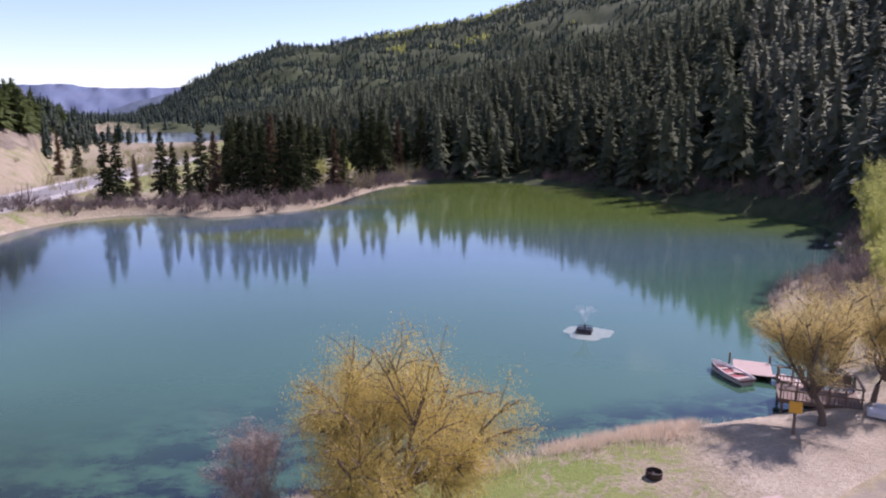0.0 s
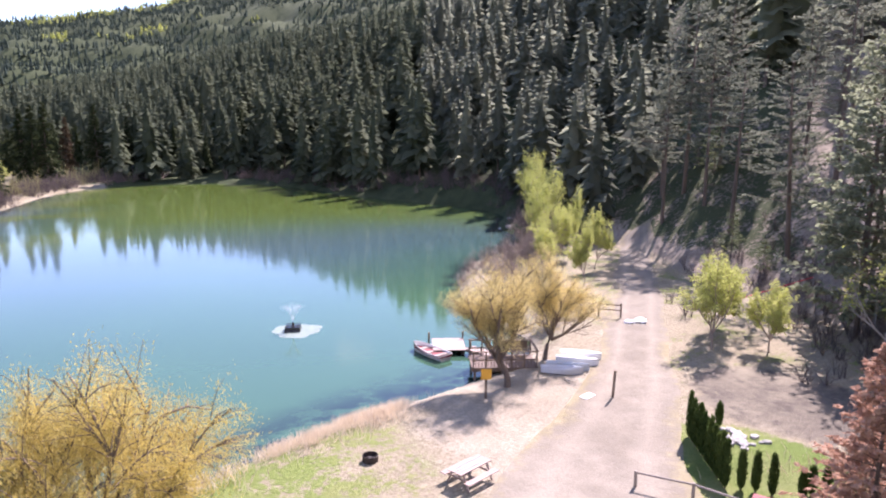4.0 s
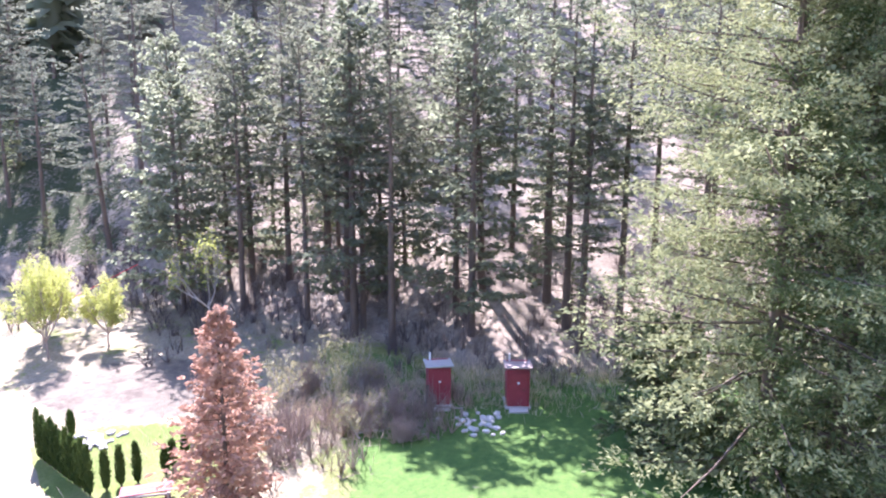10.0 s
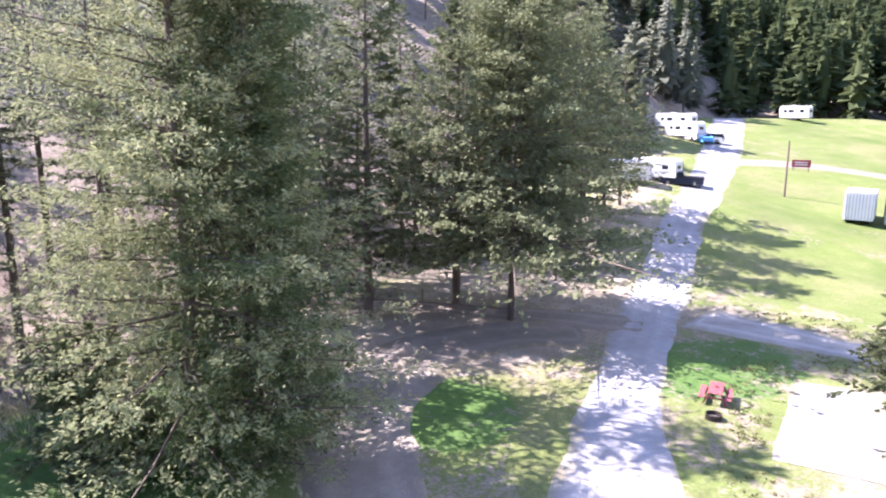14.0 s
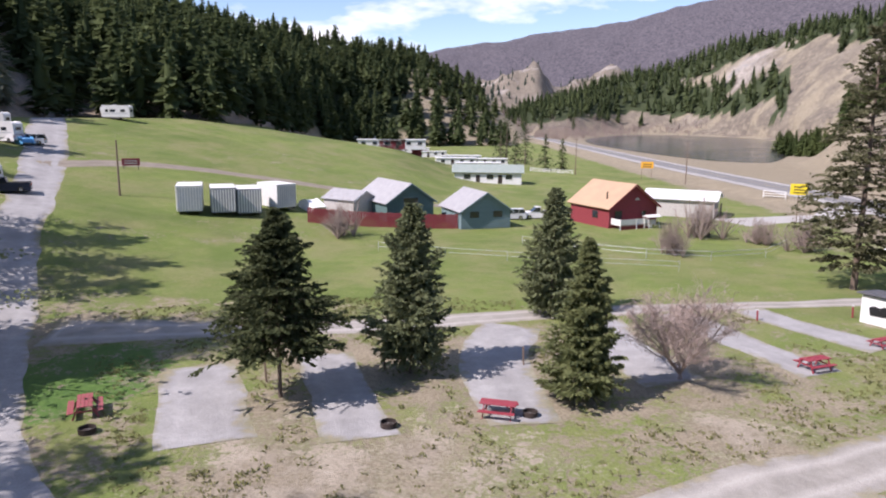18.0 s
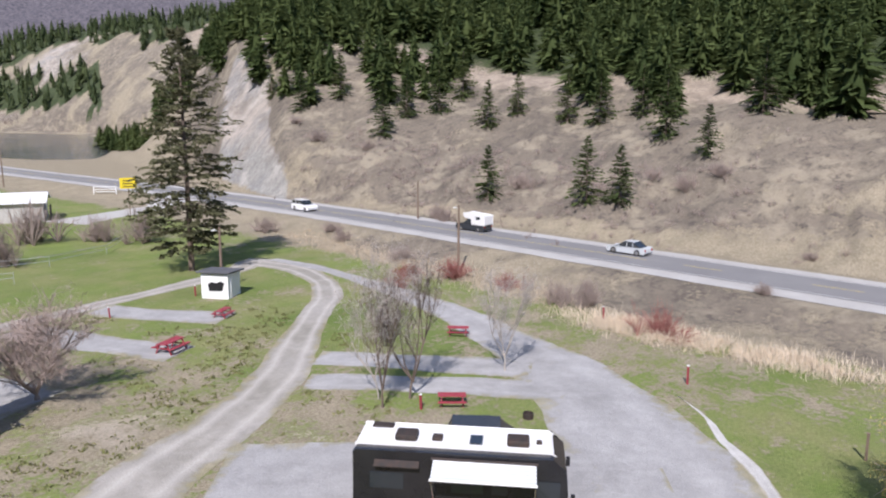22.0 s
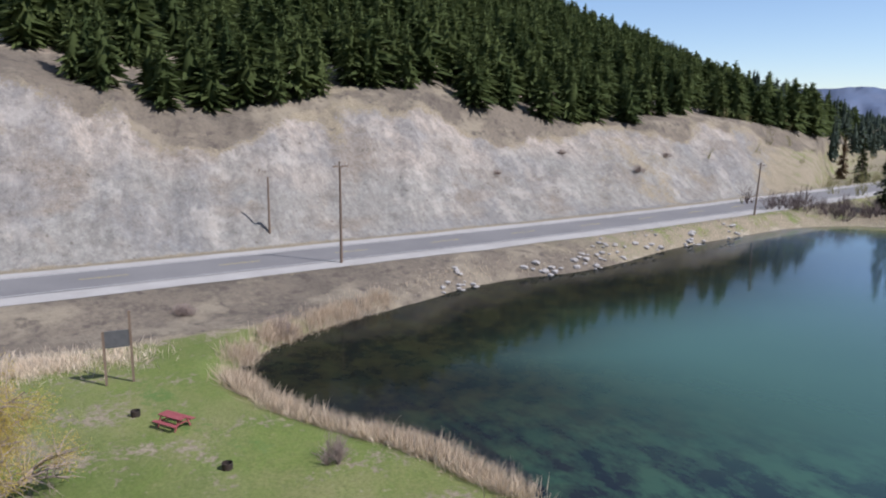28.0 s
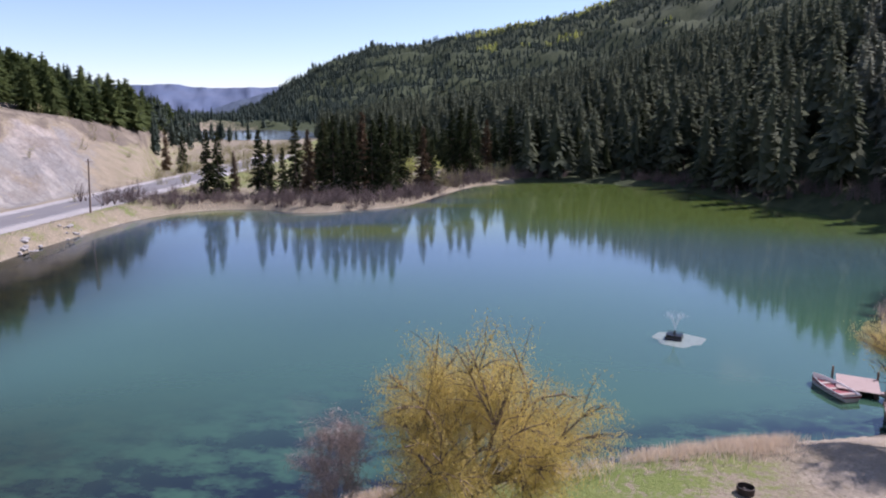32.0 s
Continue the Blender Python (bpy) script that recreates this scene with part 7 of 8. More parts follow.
def cedar(at, h, label, seed):
    """A narrow clipped cedar: leaf sprays set over a spindle."""
    g = np.random.default_rng(seed)
    n = 520
    u, a = g.random(n), g.uniform(0, 6.283, n)
    rr = 0.15 * np.sin(np.pi * np.clip(u * 0.86 + 0.12, 0, 1)) ** 0.7 * g.uniform(0.75, 1.1, n)
    base = np.stack([rr * np.cos(a), rr * np.sin(a), 0.08 + u * (h - 0.25)], 1)
    D = unit(np.stack([np.cos(a) * 0.35, np.sin(a) * 0.35, np.ones(n)], 1) + g.normal(0, 0.15, (n, 3)))
    side = unit(np.cross(D, np.stack([np.cos(a), np.sin(a), np.zeros(n)], 1) + g.normal(0, 0.3, (n, 3))))
    ln = g.uniform(0.12, 0.26, n)
    core = tube(np.column_stack([np.zeros(6), np.zeros(6), np.linspace(0, h * 0.9, 6)]), [0.04, 0.11, 0.12, 0.09, 0.05, 0.01], 7)
    tr = tube([[0, 0, -0.05], [0, 0, 0.2]], [0.05, 0.05], 6)
    return tree_thing("cedar_shrub", (tr, joined([core, blades(base, D, side, ln, ln * 0.45, 0.0)])), (BARK, HEDGE), label, at, "cedar hedge", 0, 1.0, "shrub")


for i in range(11):
    t = i / 10
    cedar(at_xy(25.0 - 2.2 * t, 24.0 - 4.3 * t), 2.45 - 0.25 * (i % 3) * 0.6, "clipped narrow cedar in a tight hedge row", 800 + i)
for i, (x, y) in enumerate([(23.3, 19.3), (23.7, 18.9), (24.1, 18.4), (24.9, 17.6), (25.6, 17.7), (26.1, 17.4), (27.2, 24.2)]):
    cedar(at_xy(x, y), 1.9 if i < 3 else 1.4, "single narrow cedar on the small lawn", 820 + i)


def outhouse(at, turn, label, roof_mat):
    e = thing("outhouse", at, turn, label, "outhouse", "outhouses")
    part("base", block(1.4, 1.5, 0.12, bevel=0.02), CONCRETE, e)
    part("step", block(1.0, 0.5, 0.1, 0, 1.0, 0.0, bevel=0.02), CONCRETE, e)
    part("wall_shell", prism([(-0.62, 0.12), (0.62, 0.12), (0.62, 2.15), (-0.62, 2.3)], 1.2, pose(0, 0, 0, 0, 0, 90)), RED_PAINT, e)
    d = part("door", block(0.82, 0.05, 1.8, 0, 0.645, 0.2, bevel=0.008), RED_PAINT, e)
    part("handle", rod((-0.3, 0.69, 1.0), (-0.3, 0.69, 1.2), 0.015), CHROME, d)
    part("cut_out", round_bar(0.07, 0.02, 0, 0.0, 0.0, pose(0, 0.672, 1.45, 90), sides=12), WHITE, d)
    for s in (-1, 1):
        part("door_trim", block(0.07, 0.04, 1.85, s * 0.46, 0.64, 0.18), RED_PAINT, e)
    part("door_trim", block(1.0, 0.04, 0.08, 0, 0.64, 2.03), RED_PAINT, e)
    part("roof", block(1.5, 1.55, 0.07, m=pose(0, 0.02, 2.24, 3.5), bevel=0.01), roof_mat, e)
    part("vent_pipe", round_bar(0.05, 0.5, 0.4, -0.5, 2.2, sides=10), WHITE, e)


outhouse(at_xy(35.2, 7.8), 250, "dark red outhouse with a pale tin roof", STEEL)
outhouse(at_xy(36.0, 3.6), 258, "dark red outhouse with a tan board roof", PALEWOOD)


def stones(name, x, y, n, spread, size, label, seed, mat=STONE):
    g = np.random.default_rng(seed)
    e = thing(name, at_xy(x, y), 0, label, "stones")
    for _ in range(n):
        bm = bmesh.new()
        bmesh.ops.create_icosphere(bm, subdivisions=1, radius=1.0)
        for v in bm.verts:
            v.co *= g.uniform(0.8, 1.15)
        s = size * g.uniform(0.5, 1.2)
        px, py = g.normal(0, spread, 2)
        z0 = float(land(np.array([x + px]), np.array([y + py]))[0]) - e.matrix_basis.translation.z
        bm.transform(Matrix.Translation((px, py, z0 + s * 0.2)) @ pose(0, 0, 0, 0, 0, float(g.uniform(0, 360))) @ Matrix.Diagonal((s, s * 0.8, s * 0.5, 1)))
        part("stone", bm, mat, e)


stones("stone_pile", 27.0, 22.6, 26, 0.6, 0.32, "pile of pale rocks beside the cedars", 1)
stones("stone_heap", 33.0, 5.2, 34, 0.7, 0.26, "scattered pale rubble on the shaded lawn", 2, CONCRETE)
stones("shore_rocks", 50.5, 92, 22, 2.0, 0.8, "pale rocks at the lake inlet", 3)
for i, (x, y) in enumerate(((-53.9, 38), (-54.4, 48), (-55.6, 55), (-57.0, 61), (-57.7, 69), (-58.2, 78), (-59.2, 88))):
    stones("bank_rocks", x, y, 16, 1.3, 0.42 + 0.06 * (i % 3), "pale rocks along the lake bank below the highway", 40 + i)
stones("white_rocks", 36.3, 41.2, 6, 0.4, 0.55, "white painted rocks beside the path", 4, WHITE)


def utility_pole(at, h, label, arm=True, turn=0.0, light=False, lean=0.0):
    e = thing("utility_pole", at, turn, label, "utility pole", "utility poles")
    e.matrix_basis = e.matrix_basis @ Matrix.Rotation(radians(lean), 4, "Y")
    part("pole", round_bar(0.15, h, r2=0.10, sides=10), POLEWOOD, e)
    if arm:
        a = part("cross_arm", block(1.6, 0.1, 0.12, 0, 0.12, h - 0.5), POLEWOOD, e)
        for s in (-0.7, 0.0, 0.7):
            part("insulator", round_bar(0.05, 0.16, s, 0.12, h - 0.38, sides=8), CONCRETE, a)
    if light:
        a = part("lamp_arm", rod((0, 0, h - 0.4), (0.5, 0, h - 0.2), 0.03), STEEL, e)
        part("lamp_head", block(0.35, 0.18, 0.12, 0.6, 0, h - 0.28, bevel=0.03), WHITE, a)


utility_pole(at_xy(-62, 28.6), 9.9, "tall dark utility pole beside the highway", turn=90)
utility_pole(spot(327.2, 116), 8.0, "leaning utility pole near the lake end", turn=90, lean=-4)
utility_pole(meets(289.1, -9.45), 6.6, "pole standing on the cut bank", False)
utility_pole(at_xy(-52.2, -47.4), 7.0, "wooden pole with a white meter box", False, light=True)
utility_pole(spot(194.4, 185), 10.5, "tall pole on the far roadside", turn=0)
utility_pole(spot(186.0, 205), 10.5, "pole beside the motel")
utility_pole(spot(150.6, 103), 7.4, "thin pole on the meadow", False)
utility_pole(at_xy(-31.4, -57.6), 5.8, "pale lamp pole behind the shed", False, light=True)
utility_pole(meets(224.4, -8.0), 5.6, "short grey snag pole on the slope", False)


def roadside_board(at, turn, w, h, z, mat, label, posts=2, ph=None):
    e = thing("road_sign", at, turn, label, "sign")
    b = part("board", block(w, 0.06, h, 0, 0, z, bevel=0.015), mat, e)
    for s in ((-0.5, 0.5) if posts == 2 else (0.0,)):
        part("post", block(0.14, 0.14, (ph or z + h), s * w * 0.8, -0.1, 0), POLEWOOD, e)
    return e, b


e, b = roadside_board(spot(202.3, 122), 20, 2.5, 1.7, 4.5, YELLOW, "big yellow roadside signboard with dark lettering bars", 1)
for k in range(3):
    part("lettering_bar", block(1.7 - 0.3 * k, 0.02, 0.16, 0.1 * k, 0.045, 4.75 + 0.45 * k), DARK, b)
e, b = roadside_board(spot(191.5, 195), 8, 3.2, 1.7, 3.2, ORANGE, "orange roadside signboard on two posts")
for k in range(2):
    part("lettering_bar", block(2.2, 0.02, 0.2, 0, 0.045, 3.5 + 0.6 * k), DARK, b)
e, b = roadside_board(at_xy(18.3, 32.6), 205, 0.6, 0.6, 1.15, ORANGE, "small yellow diamond sign on a post by the shore", 1)
e, b = roadside_board(spot(151.5, 120), 330, 2.6, 1.1, 0.7, RED_PAINT, "low red signboard on the meadow")
for k in range(2):
    part("lettering_bar", block(1.8, 0.02, 0.12, 0, 0.045, 1.0 + 0.35 * k), WHITE, b)


def lawn_board():
    e = thing("notice_board", at_xy(-42.6, 5.5), 98, "dark back of a notice board on two posts", "sign")
    part("board", block(1.35, 0.08, 1.0, 0, 0, 2.2, bevel=0.01), plain("slate_panel", (0.08, 0.085, 0.09), (0.11, 0.11, 0.12), 0.7), e)
    for s, h in ((-0.72, 4.3), (0.72, 3.2)):
        part("post", block(0.14, 0.14, h, s, 0, 0), POLEWOOD, e)
    for z in (2.25, 3.1):
        part("batten", block(1.5, 0.05, 0.08, 0, -0.07, z), POLEWOOD, e)


lawn_board()


def bevelled(bm, w, segs=2):
    bmesh.ops.bevel(bm, geom=bm.edges[:], offset=w, segments=segs, affect="EDGES", profile=0.6)
    return bm


def wheel(parent, x, y, r, w=0.24):
    t = part("wheel", round_bar(r, w, m=pose(x, y, r, 0, 90, 0) @ Matrix.Translation((0, 0, -w / 2)), sides=20), RUBBER, parent)
    part("rim", round_bar(r * 0.6, w + 0.03, m=pose(x, y, r, 0, 90, 0) @ Matrix.Translation((0, 0, -w / 2 - 0.015)), sides=14), CHROME, t)


LAMP_RED = plain("tail_lamp", (0.35, 0.01, 0.01), None, 0.2)
LAMP_CLEAR = plain("head_lamp", (0.75, 0.75, 0.72), None, 0.12)
BAR = plain("plate_bar", (0.6, 0.6, 0.58), None, 0.5)
SIDE = pose(0, 0, 0, 0, 0, 90)  # outlines run along the vehicle's length


def car(name, at, turn, label, paint, length=4.7, width=1.85, style="suv"):
    """Front towards +y. Outlines are (along, up)."""
    e = thing(name, at, turn, label, "car" if style != "pickup" else "pickup truck")
    h, hl = (1.68, length / 2) if style == "suv" else ((1.42, length / 2) if style == "sedan" else (1.85, length / 2))
    belt = h * 0.60
    body = prism([(-hl, 0.38), (-hl + 0.08, belt - 0.04), (-hl + 0.3, belt), (hl * 0.35, belt), (hl - 0.15, belt - 0.16), (hl, belt - 0.35), (hl, 0.36), (hl - 0.1, 0.26), (-hl + 0.1, 0.26)], width, SIDE)
    part("body", bevelled(body, 0.06), paint, e)
    if style == "suv":
        cab = [(-hl + 0.1, belt - 0.02), (-hl + 0.4, h - 0.06), (-0.2, h), (hl * 0.12, h - 0.05), (hl * 0.48, belt - 0.02)]
    elif style == "sedan":
        cab = [(-hl * 0.72, belt - 0.02), (-hl * 0.38, h - 0.05), (0.0, h), (hl * 0.12, h - 0.04), (hl * 0.5, belt - 0.02)]
    else:
        cab = [(-hl * 0.12, belt - 0.02), (-hl * 0.06, h - 0.05), (hl * 0.1, h), (hl * 0.2, h - 0.04), (hl * 0.48, belt - 0.02)]
    c = part("cabin", bevelled(prism(cab, width - 0.22, SIDE), 0.04), GLASS, e, "dark window glass")
    top = [p for p in cab if p[1] > h - 0.1]
    part("roof", bevelled(block(width - 0.28, abs(top[0][0] - top[-1][0]) + 0.1, 0.05, 0, (top[0][0] + top[-1][0]) / 2, h - 0.035), 0.02), paint, c)
    for s in (-1, 1):
        for q in (-hl * 0.05, cab[0][0] * 0.5):
            part("pillar", block(0.03, 0.07, h - belt - 0.02, s * (width / 2 - 0.1), q, belt - 0.01), paint, c)
        part("mirror", bevelled(block(0.16, 0.08, 0.12, s * (width / 2 + 0.04), hl * 0.34, belt - 0.02), 0.02), paint, e)
        part("headlight", block(0.36, 0.06, 0.14, s * (width / 2 - 0.25), hl - 0.0, belt - 0.42), LAMP_CLEAR, e)
        part("tail_light", block(0.22, 0.06, 0.26, s * (width / 2 - 0.16), -hl + 0.04, belt - 0.34), LAMP_RED, e)
        for q in (hl * 0.62, -hl * 0.60):
            wheel(e, s * (width / 2 - 0.1), q, 0.35)
    part("plate", block(0.5, 0.03, 0.12, 0, hl + 0.01, 0.48), BAR, e)
    if style == "pickup":
        b = part("bed_well", block(width - 0.3, hl * 0.76, 0.05, 0, -hl * 0.56, belt - 0.01), DARK, e)
        for s in (-1, 1):
            part("bed_side", block(0.1, hl * 0.84, 0.12, s * (width / 2 - 0.06), -hl * 0.55, belt - 0.01), paint, b)
    return e


def paint_mat(name, col, rough=0.25):
    return plain(name, col, tuple(c * 0.9 for c in col), rough, 0.0, scale=1.0, grain=30, bump_s=0.0, vary=0.05)


PEARL, SILVER, NAVY, CHARCOAL, BLUE = paint_mat("white_car_paint", (0.78, 0.78, 0.78)), paint_mat("silver_car_paint", (0.50, 0.53, 0.55)), paint_mat("navy_car_paint", (0.022, 0.03, 0.055)), paint_mat("charcoal_car_paint", (0.03, 0.034, 0.04)), paint_mat("blue_tarp", (0.10, 0.35, 0.62), 0.5)


def on_road(turn, side):
    """A place on the highway on a line of sight; side: +1 the near lane, -1 the far one."""
    ys = np.arange(-400, 320, 0.5)
    xs = highway_x(ys) + side * 1.8
    k = int(np.argmin(np.abs((np.degrees(np.arctan2(xs, ys)) - turn + 180) % 360 - 180)))
    return Vector((xs[k], ys[k], 1.265))


car("highway_suv", on_road(215.2, 1), 2, "white family SUV on the highway", PEARL)
car("highway_sedan", on_road(241.6, -1), 180, "silver sedan on the highway", SILVER, 4.6, 1.8, "sedan")
e = car("camper_truck", on_road(229.0, -1), 178, "dark pickup carrying a white slide-in camper", CHARCOAL, 5.6, 1.95, "pickup")
cmp_ = part("camper_shell", bevelled(prism([(-2.9, 1.12), (-2.9, 2.5), (1.1, 2.75), (1.35, 2.4), (1.0, 1.95), (-0.35, 1.9), (-0.4, 1.12)], 2.0, SIDE), 0.08), OFFWHITE, e)
part("camper_window", block(0.03, 0.8, 0.4, 1.0, -1.6, 1.9), GLASS, cmp_)
part("camper_window", block(0.03, 0.8, 0.4, -1.0, -1.6, 1.9), GLASS, cmp_)
part("roof_vent", block(0.4, 0.4, 0.12, 0, -1.2, 2.62), WHITE, cmp_)
e.matrix_basis = e.matrix_basis @ Matrix.Scale(0.85, 4)
car("parked_car", at_xy(-23.8, -19.3), 320, "dark SUV parked behind the motorhome", CHARCOAL, 4.6, 1.85)
car("pickup_truck", meets(143.4, -5.25), 60, "dark blue pickup beside travel trailers", NAVY, 5.7, 1.95, "pickup")
car("pickup_truck", at_xy(-6.3, -112.5), 80, "white pickup parked behind the barn", PEARL, 5.4, 1.9, "pickup")
car("parked_car", at_xy(-2.0, -110.5), 85, "silver car parked behind the barn", SILVER, 4.4, 1.8)
car("pickup_truck", meets(143.7, -1.8), 100, "white truck at the upper campsites", PEARL, 5.4, 1.95, "pickup")
car("parked_car", meets(145.2, -2.0), 70, "pale car among upper trailers", SILVER, 4.5, 1.8)


def trailer(at, turn, length, label, name="travel_trailer"):
    e = thing(name, at, turn, label, "travel trailer", "travel trailers")
    hl = length / 2
    b = part("body", bevelled(prism([(-hl, 0.55), (-hl, 2.55), (-hl + 0.35, 2.85), (hl - 0.5, 2.85), (hl, 2.2), (hl - 0.35, 0.6)], 2.4, SIDE), 0.1), OFFWHITE, e)
    for s in (-1, 1):
        for q, w in ((-hl * 0.55, 0.9), (hl * 0.15, 1.1), (hl * 0.55, 0.6)):
            part("window", bevelled(block(0.04, w, 0.55, s * 1.205, q, 1.55), 0.015), GLASS, b)
        part("stripe", block(0.02, length * 0.86, 0.16, s * 1.205, -0.1, 1.15), SILVER, b)
    part("door", bevelled(block(0.04, 0.7, 1.75, 1.21, -hl * 0.18, 0.7), 0.01), WHITE, b)
    part("end_window", bevelled(block(1.2, 0.04, 0.5, 0, -hl - 0.01, 1.6), 0.01), GLASS, b)
    for q in (-0.4, 0.45):
        for s in (-1, 1):
            wheel(e, s * 1.05, q, 0.34, 0.2)
    part("roof_vent", bevelled(block(0.6, 0.8, 0.25, 0, 0.4, 2.84), 0.05), WHITE, e)
    part("roof_vent", block(0.4, 0.4, 0.12, 0, -hl * 0.5, 2.84), WHITE, e)
    part("hitch", rod((0, hl - 0.3, 0.5), (0, hl + 0.9, 0.45), 0.05), DARK, e)
    part("jack", rod((0, hl + 0.7, 0.0), (0, hl + 0.7, 0.6), 0.04), DARK, e)


for tn, dip, t2, ln, lab in ((134.9, -4.8, 70, 5.0, "small white trailer under the pines"), (139.0, -5.2, 60, 7.0, "white travel trailer on the grass"), (141.4, -4.9, 75, 6.6, "white travel trailer beside a pickup"),
                           (142.6, -1.0, 80, 7.5, "white trailer at the upper campsites"), (143.3, -1.7, 90, 7.0, "white trailer among cars"), (150.8, -0.25, 80, 6.0, "lone white trailer below the wood")):
    trailer(meets(tn, dip, 0.0), t2, ln, lab)
tarp = part("boat_tarp", bevelled(prism([(-2.4, 0.2), (-2.2, 0.9), (0, 1.3), (2.0, 1.0), (2.6, 0.3)], 1.8, SIDE), 0.15), BLUE)
tarp.matrix_basis = Matrix.Translation(meets(144.6, -1.95)) @ pose(0, 0, 0, 0, 0, 240)
tagged(tarp, "blue tarpaulin over a boat at the campsites", "tarpaulin")


def motorhome():
    """The black and white motorhome; front towards +y."""
    e = thing("motorhome", at_xy(-18.95, -16.9), 323, "black motorhome with white roof and open awning", "motorhome")
    L, W, H = 8.1, 2.45, 3.3
    hl = L / 2
    b = part("body", bevelled(prism([(-hl, 0.45), (-hl, H - 0.16), (-hl + 0.06, H - 0.08), (hl - 0.6, H - 0.08), (hl - 0.1, H - 0.45), (hl, 1.5), (hl - 0.02, 0.5), (hl - 0.2, 0.42)], W, SIDE), 0.05), BLACK, e)
    part("roof", bevelled(prism([(-hl + 0.02, H - 0.12), (-hl + 0.02, H), (hl - 0.75, H + 0.01), (hl - 0.55, H - 0.10)], W - 0.6, Matrix.Translation((-0.22, 0, 0)) @ SIDE), 0.03), WHITE, e, "clean white roof skin")
    part("rear_air_conditioner", bevelled(block(0.7, 0.85, 0.26, 0.1, -hl + 1.9, H), 0.08), DARK, e, "black roof air conditioner")
    part("front_air_conditioner", bevelled(block(0.7, 0.85, 0.26, 0.1, hl - 1.9, H), 0.08), DARK, e, "black roof air conditioner")
    part("solar_panel", bevelled(block(0.75, 0.5, 0.05, 0.05, hl - 3.5, H + 0.02), 0.01), GLASS, e)
    part("roof_vent", bevelled(block(0.4, 0.4, 0.16, 0.1, -hl + 3.1, H), 0.04), DARK, e)
    part("roof_hatch", bevelled(block(0.4, 0.85, 0.08, -0.85, -hl + 0.8, H), 0.02), DARK, e)
    part("roof_vent", bevelled(block(0.22, 0.22, 0.14, 0.0, hl - 1.1, H - 0.02), 0.04), DARK, e)
    part("awning_roller", rod((1.30, -1.05, H - 0.22), (1.30, 2.9, H - 0.22), 0.07), DARK, e)
    aw = part("awning", prism([(1.28, H - 0.25), (1.28, H - 0.21), (2.25, H - 0.53), (2.25, H - 0.57)], 3.8, pose(0, 0.93, 0)), SILVER, e, "grey striped awning cloth")
    for k in range(5):
        x, z = 1.34 + k * 0.17, H - 0.21 - (0.06 + k * 0.17) * 0.33
        part("stripe", prism([(x, z + 0.004), (x + 0.07, z - 0.019), (x + 0.07, z - 0.016), (x, z + 0.007)], 3.78, pose(0, 0.93, 0)), WHITE, aw)
    part("awning_bar", rod((2.25, -1.0, H - 0.55), (2.25, 2.86, H - 0.55), 0.05), WHITE, aw)
    part("window_awning", prism([(1.24, H - 0.42), (1.24, H - 0.38), (1.5, H - 0.52), (1.5, H - 0.56)], 1.7, pose(0, -hl + 1.7, 0)), DARK, e, "dark window awning")
    for y in (-0.95, 2.8):
        part("awning_arm", rod((1.26, y, 1.3), (2.22, y, H - 0.58), 0.025), CHROME, aw)
    for s in (-1, 1):
        part("red_band", block(0.02, L * 0.97, 0.32, s * (W / 2 + 0.006), -0.05, 0.62), RED_PAINT, e)
        part("pale_band", block(0.02, L * 0.97, 0.07, s * (W / 2 + 0.008), -0.05, 0.96), SILVER, e)
        for y, w in ((-hl + 1.3, 1.3), (0.3, 1.2), (hl - 2.5, 0.7)):
            part("side_window", bevelled(block(0.03, w, 0.65, s * (W / 2 + 0.01), y, 1.75), 0.01), GLASS, e)
        part("cab_window", bevelled(block(0.03, 0.85, 0.8, s * (W / 2 + 0.01), hl - 0.75, 1.6), 0.01), GLASS, e)
        part("mirror", bevelled(block(0.12, 0.16, 0.4, s * (W / 2 + 0.25), hl + 0.12, 1.7), 0.03), BLACK, e)
        part("headlight", bevelled(block(0.45, 0.06, 0.18, s * 0.85, hl - 0.0, 0.75), 0.02), LAMP_CLEAR, e)
        for y in (hl - 1.35, -hl + 2.2):
            wheel(e, s * (W / 2 - 0.13), y, 0.46, 0.28)
    part("slide_out", bevelled(block(0.35, 2.6, 1.7, -W / 2 - 0.15, hl - 3.0, 1.3), 0.03), BLACK, e)
    part("slide_topper", block(0.4, 2.6, 0.05, -W / 2 - 0.16, hl - 3.0, 3.02), DARK, e)
    part("entry_door", bevelled(block(0.03, 0.7, 1.9, W / 2 + 0.012, hl - 1.9, 0.75), 0.01), BLACK, e)
    part("windscreen", bevelled(block(2.1, 0.05, 1.1, 0, 0, 0, m=pose(0, hl - 0.045, 1.5, 4)), 0.02), GLASS, e)
    part("ladder", block(0.35, 0.06, 2.2, 0.7, -hl - 0.06, 0.8), CHROME, e)


motorhome()


# ---- buildings ----
def boards(parent, w, h, y, x0, z0, step, mat, face=1):
    """Upright boards that stand 2 cm proud of a wall."""
    k = int(w / step)
    for i in range(k):
        part("board", block(step * 0.9, 0.03, h, x0 - w / 2 + step * (i + 0.5), y, z0), mat, parent)


